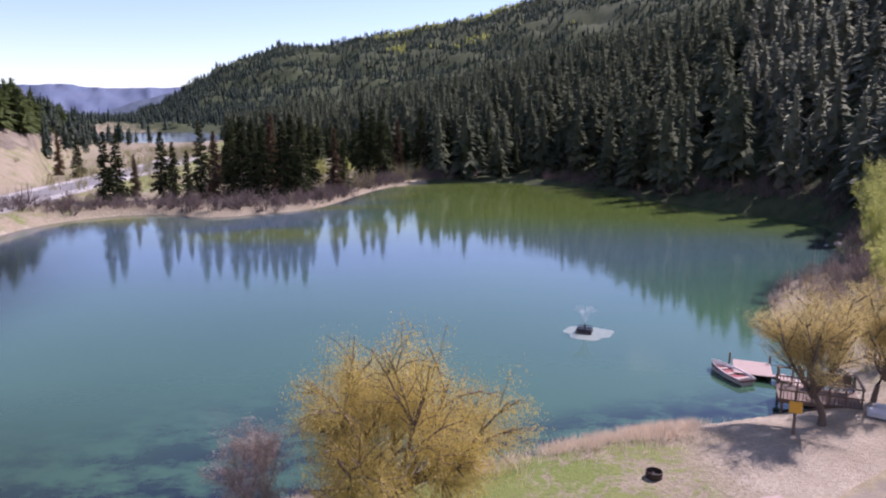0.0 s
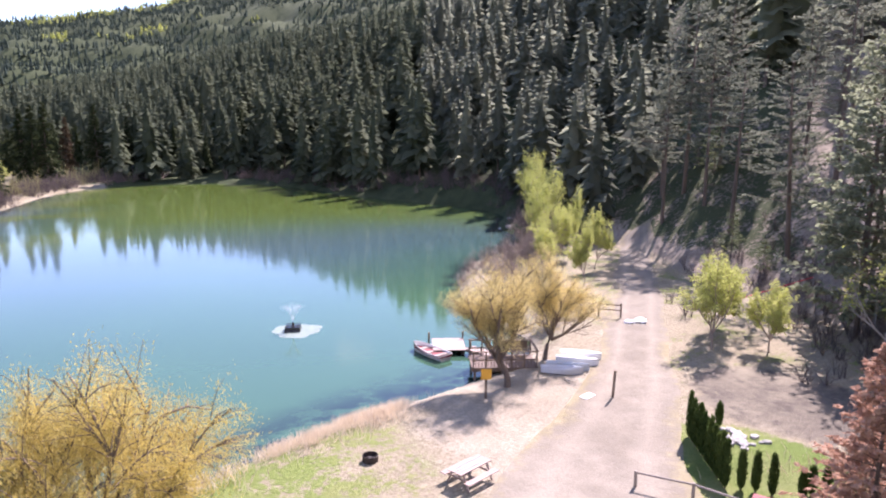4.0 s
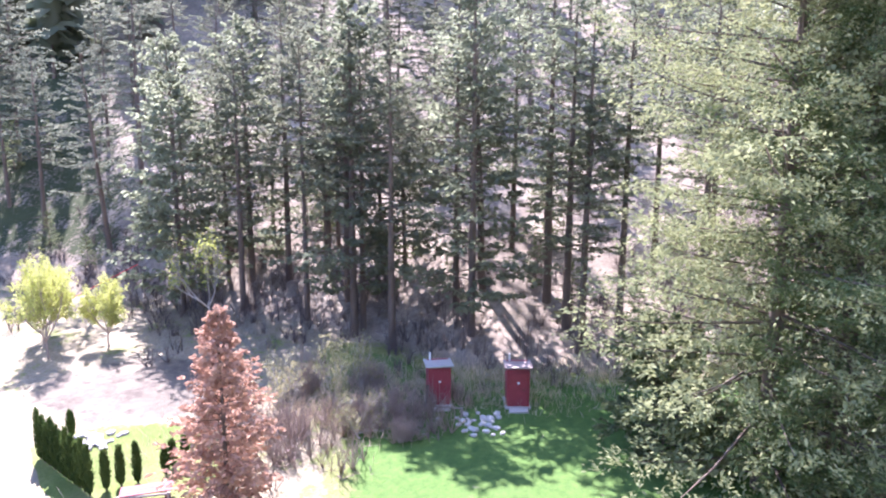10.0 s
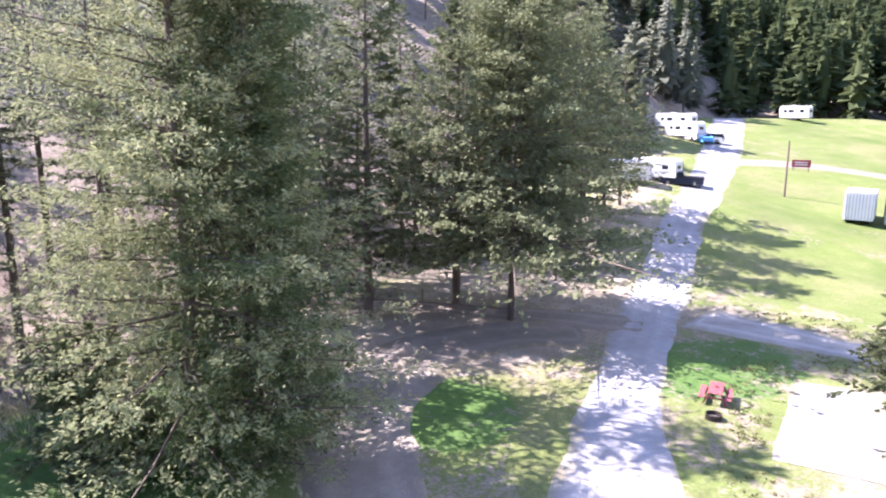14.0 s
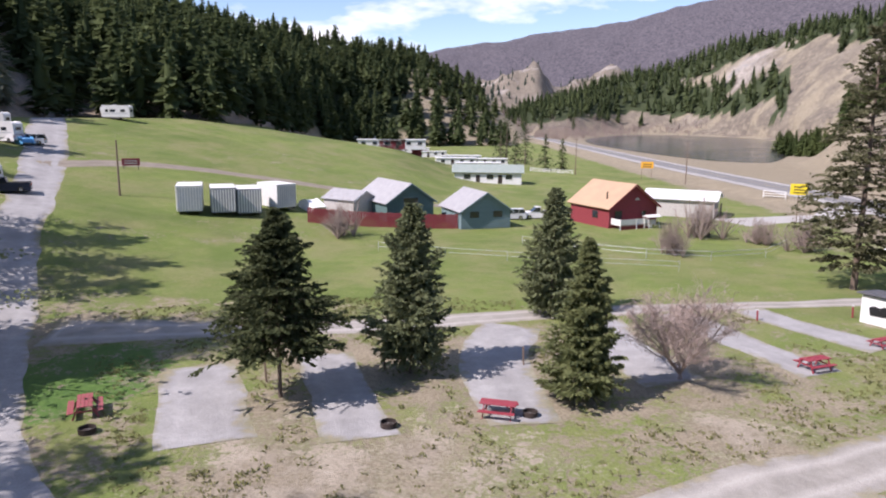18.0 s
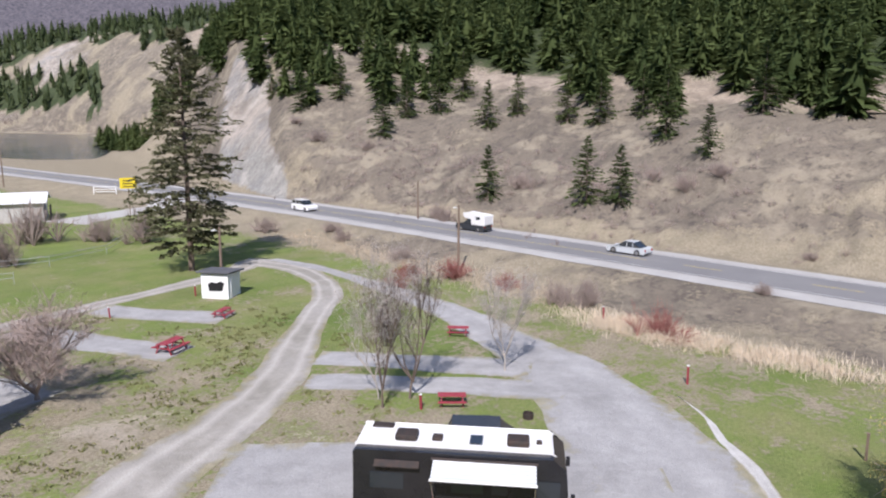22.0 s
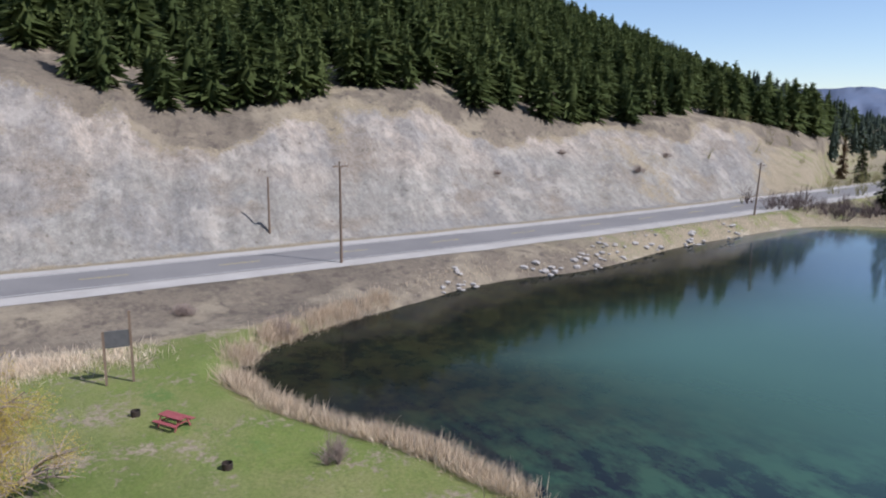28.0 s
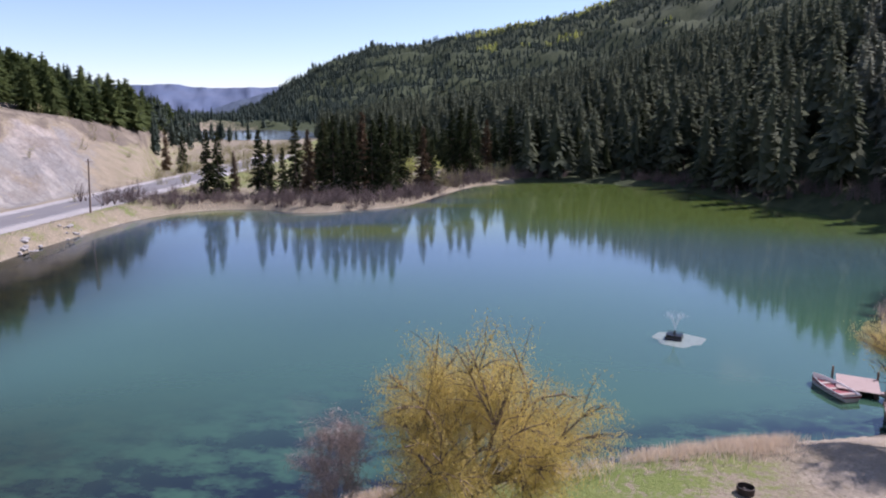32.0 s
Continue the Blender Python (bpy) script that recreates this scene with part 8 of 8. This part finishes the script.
def house(name, at, turn, w, l, wall, ridge, wall_mat, roof_mat, label, over=0.4, windows=(), door=None, trim=WHITE, category="house"):
    """A gabled house: the gable (w wide) faces +y; l is its length."""
    e = thing(name, at, turn, label, category)
    body = part("wall_shell", prism([(-w / 2, -0.3), (w / 2, -0.3), (w / 2, wall), (0, ridge), (-w / 2, wall)], l), wall_mat, e)
    slope = math.atan2(ridge - wall, w / 2)
    run = math.hypot(ridge - wall, w / 2) + over
    for s in (-1, 1):
        m = Matrix.Translation((0, 0, ridge + 0.03)) @ Matrix.Rotation(s * slope, 4, "Y")
        r = part("roof_slope", block(run, l + 2 * over, 0.12, s * run / 2, 0, 0, m=m), roof_mat, e)
        for f in (-1, 1):
            part("barge_board", block(run, 0.05, 0.2, s * run / 2, f * (l / 2 + over + 0.02), -0.1, m=m), trim, r)
    for face, x, z, ww, hh in windows:
        if face == "front":
            win = part("window", block(ww + 0.16, 0.06, hh + 0.16, x, l / 2 + 0.03, z - 0.08), trim, e)
            part("pane", block(ww, 0.05, hh, x, l / 2 + 0.05, z), GLASS, win)
        else:
            s = 1 if face == "right" else -1
            win = part("window", block(0.06, ww + 0.16, hh + 0.16, s * (w / 2 + 0.03), x, z - 0.08), trim, e)
            part("pane", block(0.05, ww, hh, s * (w / 2 + 0.05), x, z), GLASS, win)
    if door:
        d = part("door", block(0.9, 0.06, 2.0, door, l / 2 + 0.03, 0), trim, e)
        part("handle", rod((door + 0.3, l / 2 + 0.1, 1.0), (door + 0.38, l / 2 + 0.1, 1.0), 0.02), DARK, d)
    return e


# the red house with its deck
rh = house("red_house", at_xy(-17.4, -109), -30, 8.9, 9.4, 3.0, 6.2, MAROON, RUSTROOF, "maroon house with a rusty orange roof and white deck", 0.5,
           [("front", 2.8, 1.25, 1.3, 1.2), ("front", -1.9, 1.6, 0.8, 0.7), ("left", 1.5, 1.2, 1.3, 1.1), ("left", -2.5, 1.2, 1.1, 1.1), ("right", 1.5, 1.2, 1.3, 1.1)], None, MAROON)
part("patio_door", block(1.3, 0.05, 2.0, 0.45, 4.44, 0.55), GLASS, rh)
part("door_frame", block(1.5, 0.04, 2.15, 0.45, 4.43, 0.5), WHITE, rh)
part("satellite_dish", round_bar(0.42, 0.06, m=pose(-0.6, 4.7, 3.9, 70), sides=18), CONCRETE, rh)
part("chimney", block(0.16, 0.16, 1.5, 3.2, 2.5, 3.6, bevel=0.02), DARK, rh)
part("skylight", block(1.0, 0.8, 0.08, m=Matrix.Translation((2.1, 1.0, 4.72)) @ Matrix.Rotation(radians(38), 4, "Y")), GLASS, rh)
dk = part("deck", block(5.6, 2.4, 0.16, 1.2, 5.6, 0.55), PALEWOOD, rh)
part("skirting", block(2.9, 0.06, 0.75, 2.5, 6.72, -0.2), MAROON, dk)
part("skirting", block(2.6, 0.06, 0.75, -0.3, 6.5, -0.2), MAROON, dk)
part("deck_panel", block(2.9, 0.06, 0.85, 2.5, 6.76, 0.62), WHITE, dk, "white boarded deck railing")
part("deck_panel", block(1.5, 0.06, 0.85, 0.35, 6.66, 0.62), WHITE, dk, "white boarded deck railing")
part("side_panel", block(0.06, 2.2, 0.85, 3.98, 5.65, 0.62), WHITE, dk)
for x in (3.98, 1.05, -0.4):
    part("deck_post", block(0.11, 0.11, 1.6, x, 6.78, -0.1), WHITE, dk)
part("stair_panel", prism([(-0.42, 0.62), (-0.42, 1.47), (-1.95, 0.62), (-1.95, -0.15)], 0.06, pose(0, 6.7, 0)), WHITE, dk, "white sloping stair railing")
for k in range(4):
    part("stair", block(0.36, 1.1, 0.12, -0.7 - 0.36 * k, 6.0, 0.42 - 0.15 * k), PALEWOOD, dk)
wr = house("carport", at_xy(-30.8, -121), -68, 7.5, 11.0, 2.9, 4.0, CONCRETE, WHITEROOF, "outbuilding with a bright white metal roof", 0.5, [("front", -2.2, 1.0, 1.2, 1.0)], 1.2, WHITE, "outbuilding")
# dark sheet stands in for the shade inside the open bay
part("dark_bay", block(3.0, 0.06, 2.3, 1.6, 6.28, 0), DARK, wr)

def garden_swing(at, turn):
    """A white swing seat under a small canopy."""
    e = thing("garden_swing", at, turn, "white canopy swing beside the house deck", "swing")
    for s in (-1, 1):
        for f in (-1, 1):
            part("leg", rod((s * 1.0, f * 0.6, 0), (s * 0.95, f * 0.1, 1.75), 0.035), WHITE, e)
    part("canopy", bevelled(prism([(-0.75, 1.72), (0, 2.0), (0.75, 1.72), (0.75, 1.66), (-0.75, 1.66)], 2.3, SIDE @ pose(0, 0, 0, 0, 0, 0)), 0.02), WHITE, e)
    part("seat", bevelled(block(1.6, 0.55, 0.1, 0, 0, 0.5), 0.03), WHITE, e)
    part("seat_back", bevelled(block(1.6, 0.08, 0.6, 0, -0.28, 0.6), 0.03), WHITE, e)


garden_swing(at_xy(-22.4, -104.2), -30)
# the barns behind the maroon board fence
bt = house("barn", at_xy(3.6, -104.0), -24, 7.6, 8.5, 2.6, 5.1, TEAL, SHINGLE, "teal boarded barn with a grey shingle roof", 0.45, [("front", -1.8, 1.6, 1.4, 0.9), ("front", 1.8, 1.6, 1.4, 0.9)], None, TEAL, "barn")
for k in range(11):
    part("siding_board", block(7.64, 0.04, 0.22, 0, 4.26, 0.05 + k * 0.235), TEAL, bt)
b2 = house("barn", at_xy(16.0, -106), -34, 7.6, 11.0, 2.7, 5.3, plain("dark_teal_boards", (0.07, 0.13, 0.13), (0.10, 0.17, 0.17), 0.8), SHINGLE, "dark green barn with a grey roof", 0.45, [("front", 0.0, 2.5, 2.4, 0.8)], None, TEAL, "barn")
b3 = house("lean_to_shed", at_xy(22.5, -104), -60, 5.0, 6.0, 2.2, 3.4, CONCRETE, SHINGLE, "low grey shed beside the barns", 0.3, [], None, WHITE, "shed")
mf = thing("board_fence", at_xy(16, -98), 0, "maroon board fence in front of the barns", "fence")
o = at_xy(16, -98)
for i in range(76):
    t = i / 75
    p = at_xy(26 - 20 * t, -93.5 - 5.8 * t) - o
    part("board", block(0.255, 0.03, 2.15 + 0.05 * math.sin(i * 2.3), m=Matrix.Translation((p.x, p.y, p.z - 0.1)) @ pose(0, 0, 0, 0, 0, 16)), MAROON, mf)
for i in range(14):
    p = at_xy(26 - 20 * i / 13, -93.6 - 5.8 * i / 13) - o
    part("post", block(0.12, 0.12, 2.2, p.x + 0.03, p.y - 0.1, p.z - 0.1), POLEWOOD, mf)


def container(at, turn, label, mat, w=2.5, l=5.0, h=2.6):
    """A corrugated steel box; its end faces +y."""
    e = thing("storage_container", at, turn, label, "container", "storage containers")
    part("body", bevelled(block(w, l, h, 0, 0, 0.25), 0.03), mat, e)
    part("roof", bevelled(block(w + 0.06, l + 0.06, 0.1, 0, 0, h + 0.24), 0.02), WHITE, e)
    for i in range(9):
        part("rib", block(0.17, 0.05, h - 0.3, -w / 2 + 0.2 + i * (w - 0.4) / 8, l / 2 + 0.02, 0.4), STEEL if mat is WHITE else WHITE, e)
    for i in range(14):
        for s in (-1, 1):
            part("rib", block(0.05, 0.14, h - 0.3, s * (w / 2 + 0.02), -l / 2 + 0.25 + i * (l - 0.5) / 13, 0.4), mat, e)
    for s in (-1, 1):
        part("skid", block(0.15, l, 0.26, s * (w / 2 - 0.3), 0, 0.0), DARK, e)


GREYBLUE = plain("blue_grey_steel", (0.20, 0.22, 0.26), (0.27, 0.29, 0.33), 0.45, 0.3, scale=1.5, grain=16)
for tn, dip, t2, mat, lab in ((155.5, -7.1, 338, WHITE, "white storage trailer on the meadow edge"), (157.9, -7.3, 336, GREYBLUE, "striped blue-grey storage container"), (159.8, -7.4, 336, GREYBLUE, "striped grey storage container"), (162.0, -7.0, 312, WHITE, "white storage container behind a fir")):
    container(meets(tn, dip, 0.0), t2, lab, mat, 3.1, 5.6, 3.2)
bo = part("stored_boat", bevelled(prism([(-2.6, 0.6), (-2.4, 1.6), (-0.5, 2.1), (1.4, 1.6), (2.8, 1.3), (2.2, 0.7)], 2.0, SIDE), 0.15), WHITE)
bo.matrix_basis = Matrix.Translation(spot(164.8, 104, 0.4)) @ pose(0, 0, 0, 0, 0, 40)
tagged(bo, "white covered boat stored on the meadow", "boat")


def flat_home(at, turn, w, l, h, label, wall=WHITE, roof=WHITEROOF):
    """A long low mobile home; its long side faces +y."""
    e = thing("mobile_home", at, turn, label, "mobile home", "mobile homes")
    part("wall_shell", bevelled(block(l, w, h, 0, 0, -0.2), 0.03), wall, e)
    part("roof", bevelled(block(l + 0.5, w + 0.5, 0.18, 0, 0, h - 0.2), 0.03), roof, e)
    for k in range(int(l / 3)):
        x = -l / 2 + 1.6 + 3 * k
        if k % 4 == 2:
            part("door", block(0.9, 0.05, 1.9, x, w / 2 + 0.02, 0.1), DARK, e)
        else:
            wn = part("window", block(1.3, 0.05, 1.0, x, w / 2 + 0.02, 1.0), WHITE, e)
            part("pane", block(1.15, 0.05, 0.85, x, w / 2 + 0.04, 1.08), GLASS, wn)


gm = house("motel_block", spot(179.0, 172), 268, 6.5, 16.0, 2.7, 4.2, WHITE, GREENROOF, "long white motel block with a grey-green roof", 0.6, [("right", -5, 1.0, 1.6, 1.1), ("right", 0.5, 1.0, 1.6, 1.1), ("right", 5, 1.0, 1.6, 1.1)], None, WHITE, "motel")
part("door", block(0.06, 1.0, 2.0, 3.28, -2.4, 0), DARK, gm)
part("door", block(0.06, 1.0, 2.0, 3.28, 2.9, 0), DARK, gm)
for i, (tn, d, t2, l, wm) in enumerate(((178.2, 205, 352, 14, WHITE), (176.4, 222, 350, 14, OFFWHITE), (178.8, 240, 352, 16, WHITE), (174.8, 240, 348, 12, RED_PAINT), (176.8, 262, 350, 16, WHITE), (173.8, 262, 348, 13, OFFWHITE), (175.4, 290, 350, 16, WHITE),
                                       (172.4, 292, 348, 14, RED_PAINT), (171.2, 318, 346, 18, OFFWHITE), (174.0, 330, 350, 18, WHITE), (169.8, 340, 346, 20, WHITE), (172.4, 365, 348, 20, OFFWHITE))):
    flat_home(spot(tn, d) if tn > 176 else meets(tn - 1.2, -3.6 + 0.22 * (178 - tn)), t2, 4.5, l * (0.5 if wm is RED_PAINT else 0.9), 2.5, "red-sided mobile home in a row" if wm is RED_PAINT else "white flat-roofed mobile home in a row", wm)
house("field_hut", spot(173.2, 196), 350, 2.6, 3.4, 1.5, 2.4, RED_PAINT, RUSTROOF, "tiny red hut on the meadow edge", 0.2, [], None, RED_PAINT, "hut")
for i, (tn, d, h) in enumerate(((180.5, 262, 15), (181.2, 225, 9), (182.0, 250, 13), (183.6, 222, 8.5), (184.9, 226, 7.5), (180.0, 255, 12))):
    conifer_at("spruce_tree", 900 + i, spot(tn, d), h * 1.35, h * 0.34, "dark spruce beside the motel", None, "motel spruces", whorls=18, per=6, steps=3, sprays=2, size=0.9)

# the white shed of the camp
sh_at, sh_turn = at_xy(-30.2, -55.6), 56
sd = thing("camp_shed", sh_at, sh_turn, "small white shed with a dark roof and black silhouette panel", "shed")
part("wall_shell", block(2.5, 2.3, 2.2, bevel=0.02), WHITE, sd)
part("roof", block(3.1, 2.9, 0.14, m=pose(0, 0, 2.22, 4), bevel=0.02), plain("dark_felt_roof", (0.07, 0.075, 0.085), (0.11, 0.11, 0.12), 0.9), sd)
part("door", block(0.06, 0.8, 1.85, -1.26, 0.3, 0.1), WHITE, sd)
sil = part("dark_panel", prism([(-0.7, 0.75), (0.5, 0.7), (0.62, 1.3), (0.3, 1.5), (-0.2, 1.42), (-0.55, 1.6), (-0.9, 1.45), (-0.8, 1.1)], 0.03, pose(0, 1.17, 0)), BLACK, sd, "plain black painted shape")
for k in range(9):
    part("siding_batten", block(0.04, 0.02, 2.1, -1.2 + 0.3 * k, 1.16, 0.05), WHITE, sd)


# ---- lake things ----
def fountain():
    e = thing("lake_fountain", (0, 0, 0), 0, "black floating fountain throwing a fine spray", "fountain")
    e.matrix_basis = Matrix.Translation((53.6 * math.sin(radians(13.05)), 53.6 * math.cos(radians(13.05)), WATER_Z)) @ pose(0, 0, 0, 0, 0, -20)
    part("float_body", block(1.15, 0.9, 0.34, 0, 0, 0.02, bevel=0.04), BLACK, e)
    for s in (-1, 1):
        part("float_tube", rod((-0.6, s * 0.42, 0.06), (0.6, s * 0.42, 0.06), 0.14), BLACK, e)
        part("guard_rail", rod((-0.55, s * 0.4, 0.45), (0.55, s * 0.4, 0.45), 0.025), DARK, e)
    for x in (-0.5, 0, 0.5):
        part("guard_post", rod((x, -0.4, 0.3), (x, -0.4, 0.46), 0.02), DARK, e)
    part("nozzle", round_bar(0.09, 0.3, 0, 0, 0.36, r2=0.05), DARK, e)
    g = np.random.default_rng(4)
    n = 700
    a, q = g.uniform(0, 6.283, n), g.random(n)
    sp = 0.30 * g.uniform(0.6, 1.4, n)
    r = 2.4 * sp * q
    z = 0.6 + 1.5 * (1 - (1 - 1.25 * q) ** 2) * g.uniform(0.75, 1.0, n)
    base = np.stack([r * np.cos(a), r * np.sin(a), z], 1)
    D = unit(np.stack([np.cos(a) * 0.4, np.sin(a) * 0.4, 1 - 1.6 * q], 1))
    side = unit(np.cross(D, g.normal(0, 1, (n, 3))))
    v, f = blades(base, D, side, np.full(n, 0.10), np.full(n, 0.018), 0.0)
    m, nt, b = start_mat("spray_drops")
    b.inputs["Base Color"].default_value, b.inputs["Roughness"].default_value = (0.85, 0.88, 0.9, 1), 0.2
    o = new("spray", mesh_of("spray", v, f, m))
    o.parent = e
    tagged(o, "fine white water drops", kind="stuff")
    # ring of fine bubbles on the water
    n, rings = 64, [0.0, 0.6, 1.1, 1.5, 1.85]
    vs, fs = [], []
    for k, rr in enumerate(rings):
        for i in range(n):
            t = 6.2832 * i / n
            w = rr * (1 + (0.10 * math.sin(3 * t + 1) + 0.06 * math.sin(7 * t)) * (k > 2))
            vs.append((w * math.cos(t), w * math.sin(t) * 0.95 , 0.006))
    o = new("foam_ring", mesh_of("foam", np.array(vs), np.array([[k * n + i, k * n + (i + 1) % n, (k + 1) * n + (i + 1) % n, (k + 1) * n + i] for k in range(len(rings) - 1) for i in range(n)]), FOAM))
    o.matrix_basis = Matrix.Translation((e.matrix_basis.translation.x + 0.25, e.matrix_basis.translation.y - 0.2, WATER_Z + 0.002))
    tagged(o, "pale ring of foam round the fountain", "foam", kind="structure")


fountain()


def planks(parent, length, width, z, x, y, turn, mat, step=0.15):
    """Deck boards laid crosswise along a length."""
    n = int(length / step)
    for i in range(n):
        part("deck_plank", block(width, step * 0.92, 0.04, 0, -length / 2 + (i + 0.5) * step, z, m=pose(x, y, 0, 0, 0, turn)), mat, parent)


def dock():
    o = Vector((21.4, 41.9, WATER_Z))
    e = thing("floating_dock", o, 0, "pinkish plank dock floating on the lake", "dock")
    planks(e, 2.7, 2.3, 0.36, -0.3, 1.3, -22, PALEWOOD)
    for s in (-1, 0, 1):
        part("float_beam", block(0.25, 2.6, 0.3, s * 0.95, 0, 0.04, m=pose(-0.3, 1.3, 0, 0, 0, -22)), DARK, e)
    for x, y in ((-1.1, 2.9), (1.25, 2.1), (0.7, -0.2)):
        part("mooring_post", round_bar(0.07, 1.4, x, y, -0.5, sides=10), POLEWOOD, e)
    part("gangway", block(0.9, 3.6, 0.06, 0, 0, 0, m=pose(1.1, -1.7, 0.46, -4, 0, 12)), PALEWOOD, e)
    for s in (-1, 1):
        part("gangway_beam", block(0.08, 3.6, 0.14, s * 0.42, 0, -0.14, m=pose(1.1, -1.7, 0.46, -4, 0, 12)), POLEWOOD, e)
    p = Vector((22.1, 37.3, 0))
    d = thing("lake_deck", p, 0, "dark railed wooden deck on piles at the shore", "deck")
    T = pose(0, 0, 0, 0, 0, -112)
    planks(d, 4.2, 2.5, 0.06, 0, 0, -112, DECKWOOD)
    for x in (-1.15, 1.15):
        part("bearer", block(0.14, 4.2, 0.2, x, 0, -0.16, m=T), POLEWOOD, d)
        for y in (-1.9, 0.0, 1.9):
            part("pile", block(0.14, 0.14, 2.0, x, y, -2.1, m=T), POLEWOOD, d)
        part("top_rail", block(0.12, 4.2, 0.06, x * 1.05, 0, 1.1, m=T), POLEWOOD, d)
        part("mid_rail", block(0.05, 4.2, 0.09, x * 1.05, 0, 0.55, m=T), POLEWOOD, d)
        for y in np.linspace(-2.0, 2.0, 6):
            part("rail_post", block(0.09, 0.09, 1.05, x * 1.05, float(y), 0.06, m=T), POLEWOOD, d)
        for y in np.linspace(-1.85, 1.85, 20):
            part("baluster", block(0.035, 0.035, 0.5, x * 1.05, float(y), 0.1, m=T), POLEWOOD, d)
        for y in (-0.95, 0.95):
            part("cross_brace", rod(T @ Vector((x, y - 0.9, -1.5)), T @ Vector((x, y + 0.9, -0.2)), 0.05), POLEWOOD, d)
    part("top_rail", block(2.5, 0.12, 0.06, 0, 2.04, 1.1, m=T), POLEWOOD, d)
    part("bench_seat", block(0.45, 2.2, 0.05, -0.85, 0.7, 0.5, m=T), POLEWOOD, d)
    part("bench_back", block(0.05, 2.2, 0.5, -1.08, 0.7, 0.6, m=T), POLEWOOD, d)


dock()


def hull(length, beam, depth, flare=0.55, n=13, open_top=True):
    """A small boat's shell with thickness, pointed at +y."""
    bm = bmesh.new()

    def ring(off):
        rows = []
        for i in range(n):
            t = i / (n - 1)
            w = (beam / 2 - off) * (math.sin(math.pi * min(1, 0.30 + 0.70 * t)) ** 0.6 if t < 0.999 else 0.02)
            y, sheer = -length / 2 + t * length, 0.18 * t ** 2
            rows.append([(-w, y, depth + sheer), (-w * 0.85, y, depth * 0.4 + off), (-w * flare, y, off), (w * flare, y, off), (w * 0.85, y, depth * 0.4 + off), (w, y, depth + sheer)])
        return [[bm.verts.new(p) for p in r] for r in rows]

    a, b = ring(0.0), ring(0.035)
    for r, flip in ((a, False), (b, True)):
        for p, q in zip(r, r[1:]):
            for k in range(5):
                f = (p[k], q[k], q[k + 1], p[k + 1])
                bm.faces.new(f[::-1] if flip else f)
    for p, q, u, v in zip(a, a[1:], b, b[1:]):
        bm.faces.new((p[0], u[0], v[0], q[0])), bm.faces.new((p[5], q[5], v[5], u[5]))
    bm.faces.new(a[0]), bm.faces.new(b[0][::-1]), bm.faces.new((a[0][0], a[0][5], b[0][5], b[0][0]))
    bmesh.ops.recalc_face_normals(bm, faces=bm.faces[:])
    return bm


rb = thing("rowing_boat", (19.4, 42.7, WATER_Z - 0.06), -16, "white rowing boat with pale seats moored at the dock", "boat")
part("hull", hull(3.4, 1.35, 0.5), WHITE, rb)
part("gunwale_band", hull(3.46, 1.40, 0.12, 0.9), MAROON, rb).matrix_basis = Matrix.Translation((0, 0, 0.30))
for y in (-1.2, -0.3, 0.6):
    part("seat", block(1.1 if y < 0.5 else 0.95, 0.28, 0.04, 0, y, 0.36, bevel=0.008), PALEWOOD, rb)
part("floor_board", block(0.7, 2.2, 0.02, 0, -0.1, 0.06), GREYWOOD, rb)
for i, (x, y, t2, mat, lab, ln) in enumerate(((27.2, 35.8, 128, WHITE, "white rowing boat turned over on the shore", 2.6), (26.3, 35.0, 128, WHITE, "white canoe turned over on the shore", 2.7), (25.2, 34.5, 126, SILVER, "silver canoe turned over on the grass", 2.7), (24.5, 34.1, 122, STEEL, "grey canoe turned over on the grass", 2.6))):
    c = thing("canoe" if i else "upturned_boat", at_xy(x, y, -0.42), t2, lab, "canoe" if i else "boat", "beached boats")
    hb = hull(ln, 0.72 if i else 1.15, 0.36)
    hb.transform(Matrix.Rotation(math.pi, 4, "Y") @ Matrix.Translation((0, 0, -0.02)))
    part("hull", hb, mat, c)
    part("keel", block(0.05, ln * 0.8, 0.04, 0, 0, -0.01), mat, c)
    part("stripe", block(0.3, 0.06, 0.012, 0, ln * 0.2, 0.004), RED_PAINT, c)
# odds and ends
wp = part("white_board", block(0.9, 0.5, 0.05, bevel=0.01), WHITE)
wp.matrix_basis = Matrix.Translation(at_xy(23.6, 30.3, -0.02)) @ pose(0, 0, 0, 0, 0, 20)
tagged(wp, "white board lying in the grass", "board")
ms = thing("machine_frame", at_xy(55.6, -28.4), 20, "red farm implement parked under the pines", "implement")
part("beam", block(2.6, 0.2, 0.25, 0, 0, 0.5, bevel=0.02), RED_PAINT, ms)
part("hopper", block(1.2, 0.9, 0.6, 0.3, 0, 0.7, bevel=0.05), RED_PAINT, ms)
for s in (-1, 1):
    wheel(ms, s * 0.9, 0.0, 0.4)
part("drawbar", rod((0, 0.4, 0.45), (0, 2.0, 0.4), 0.06), RED_PAINT, ms)
tp = part("warning_tape", rod((0, 0, 0), meets(53.9, -12.9) - meets(46.9, -15.6) + Vector((0, 0, 0.6)), 0.05), paint_mat("red_tape", (0.6, 0.03, 0.05), 0.5))
tp.matrix_basis = Matrix.Translation(meets(46.9, -15.6) + Vector((0, 0, 1.4)))
tagged(tp, "sagging red barrier tape between trees", "tape")
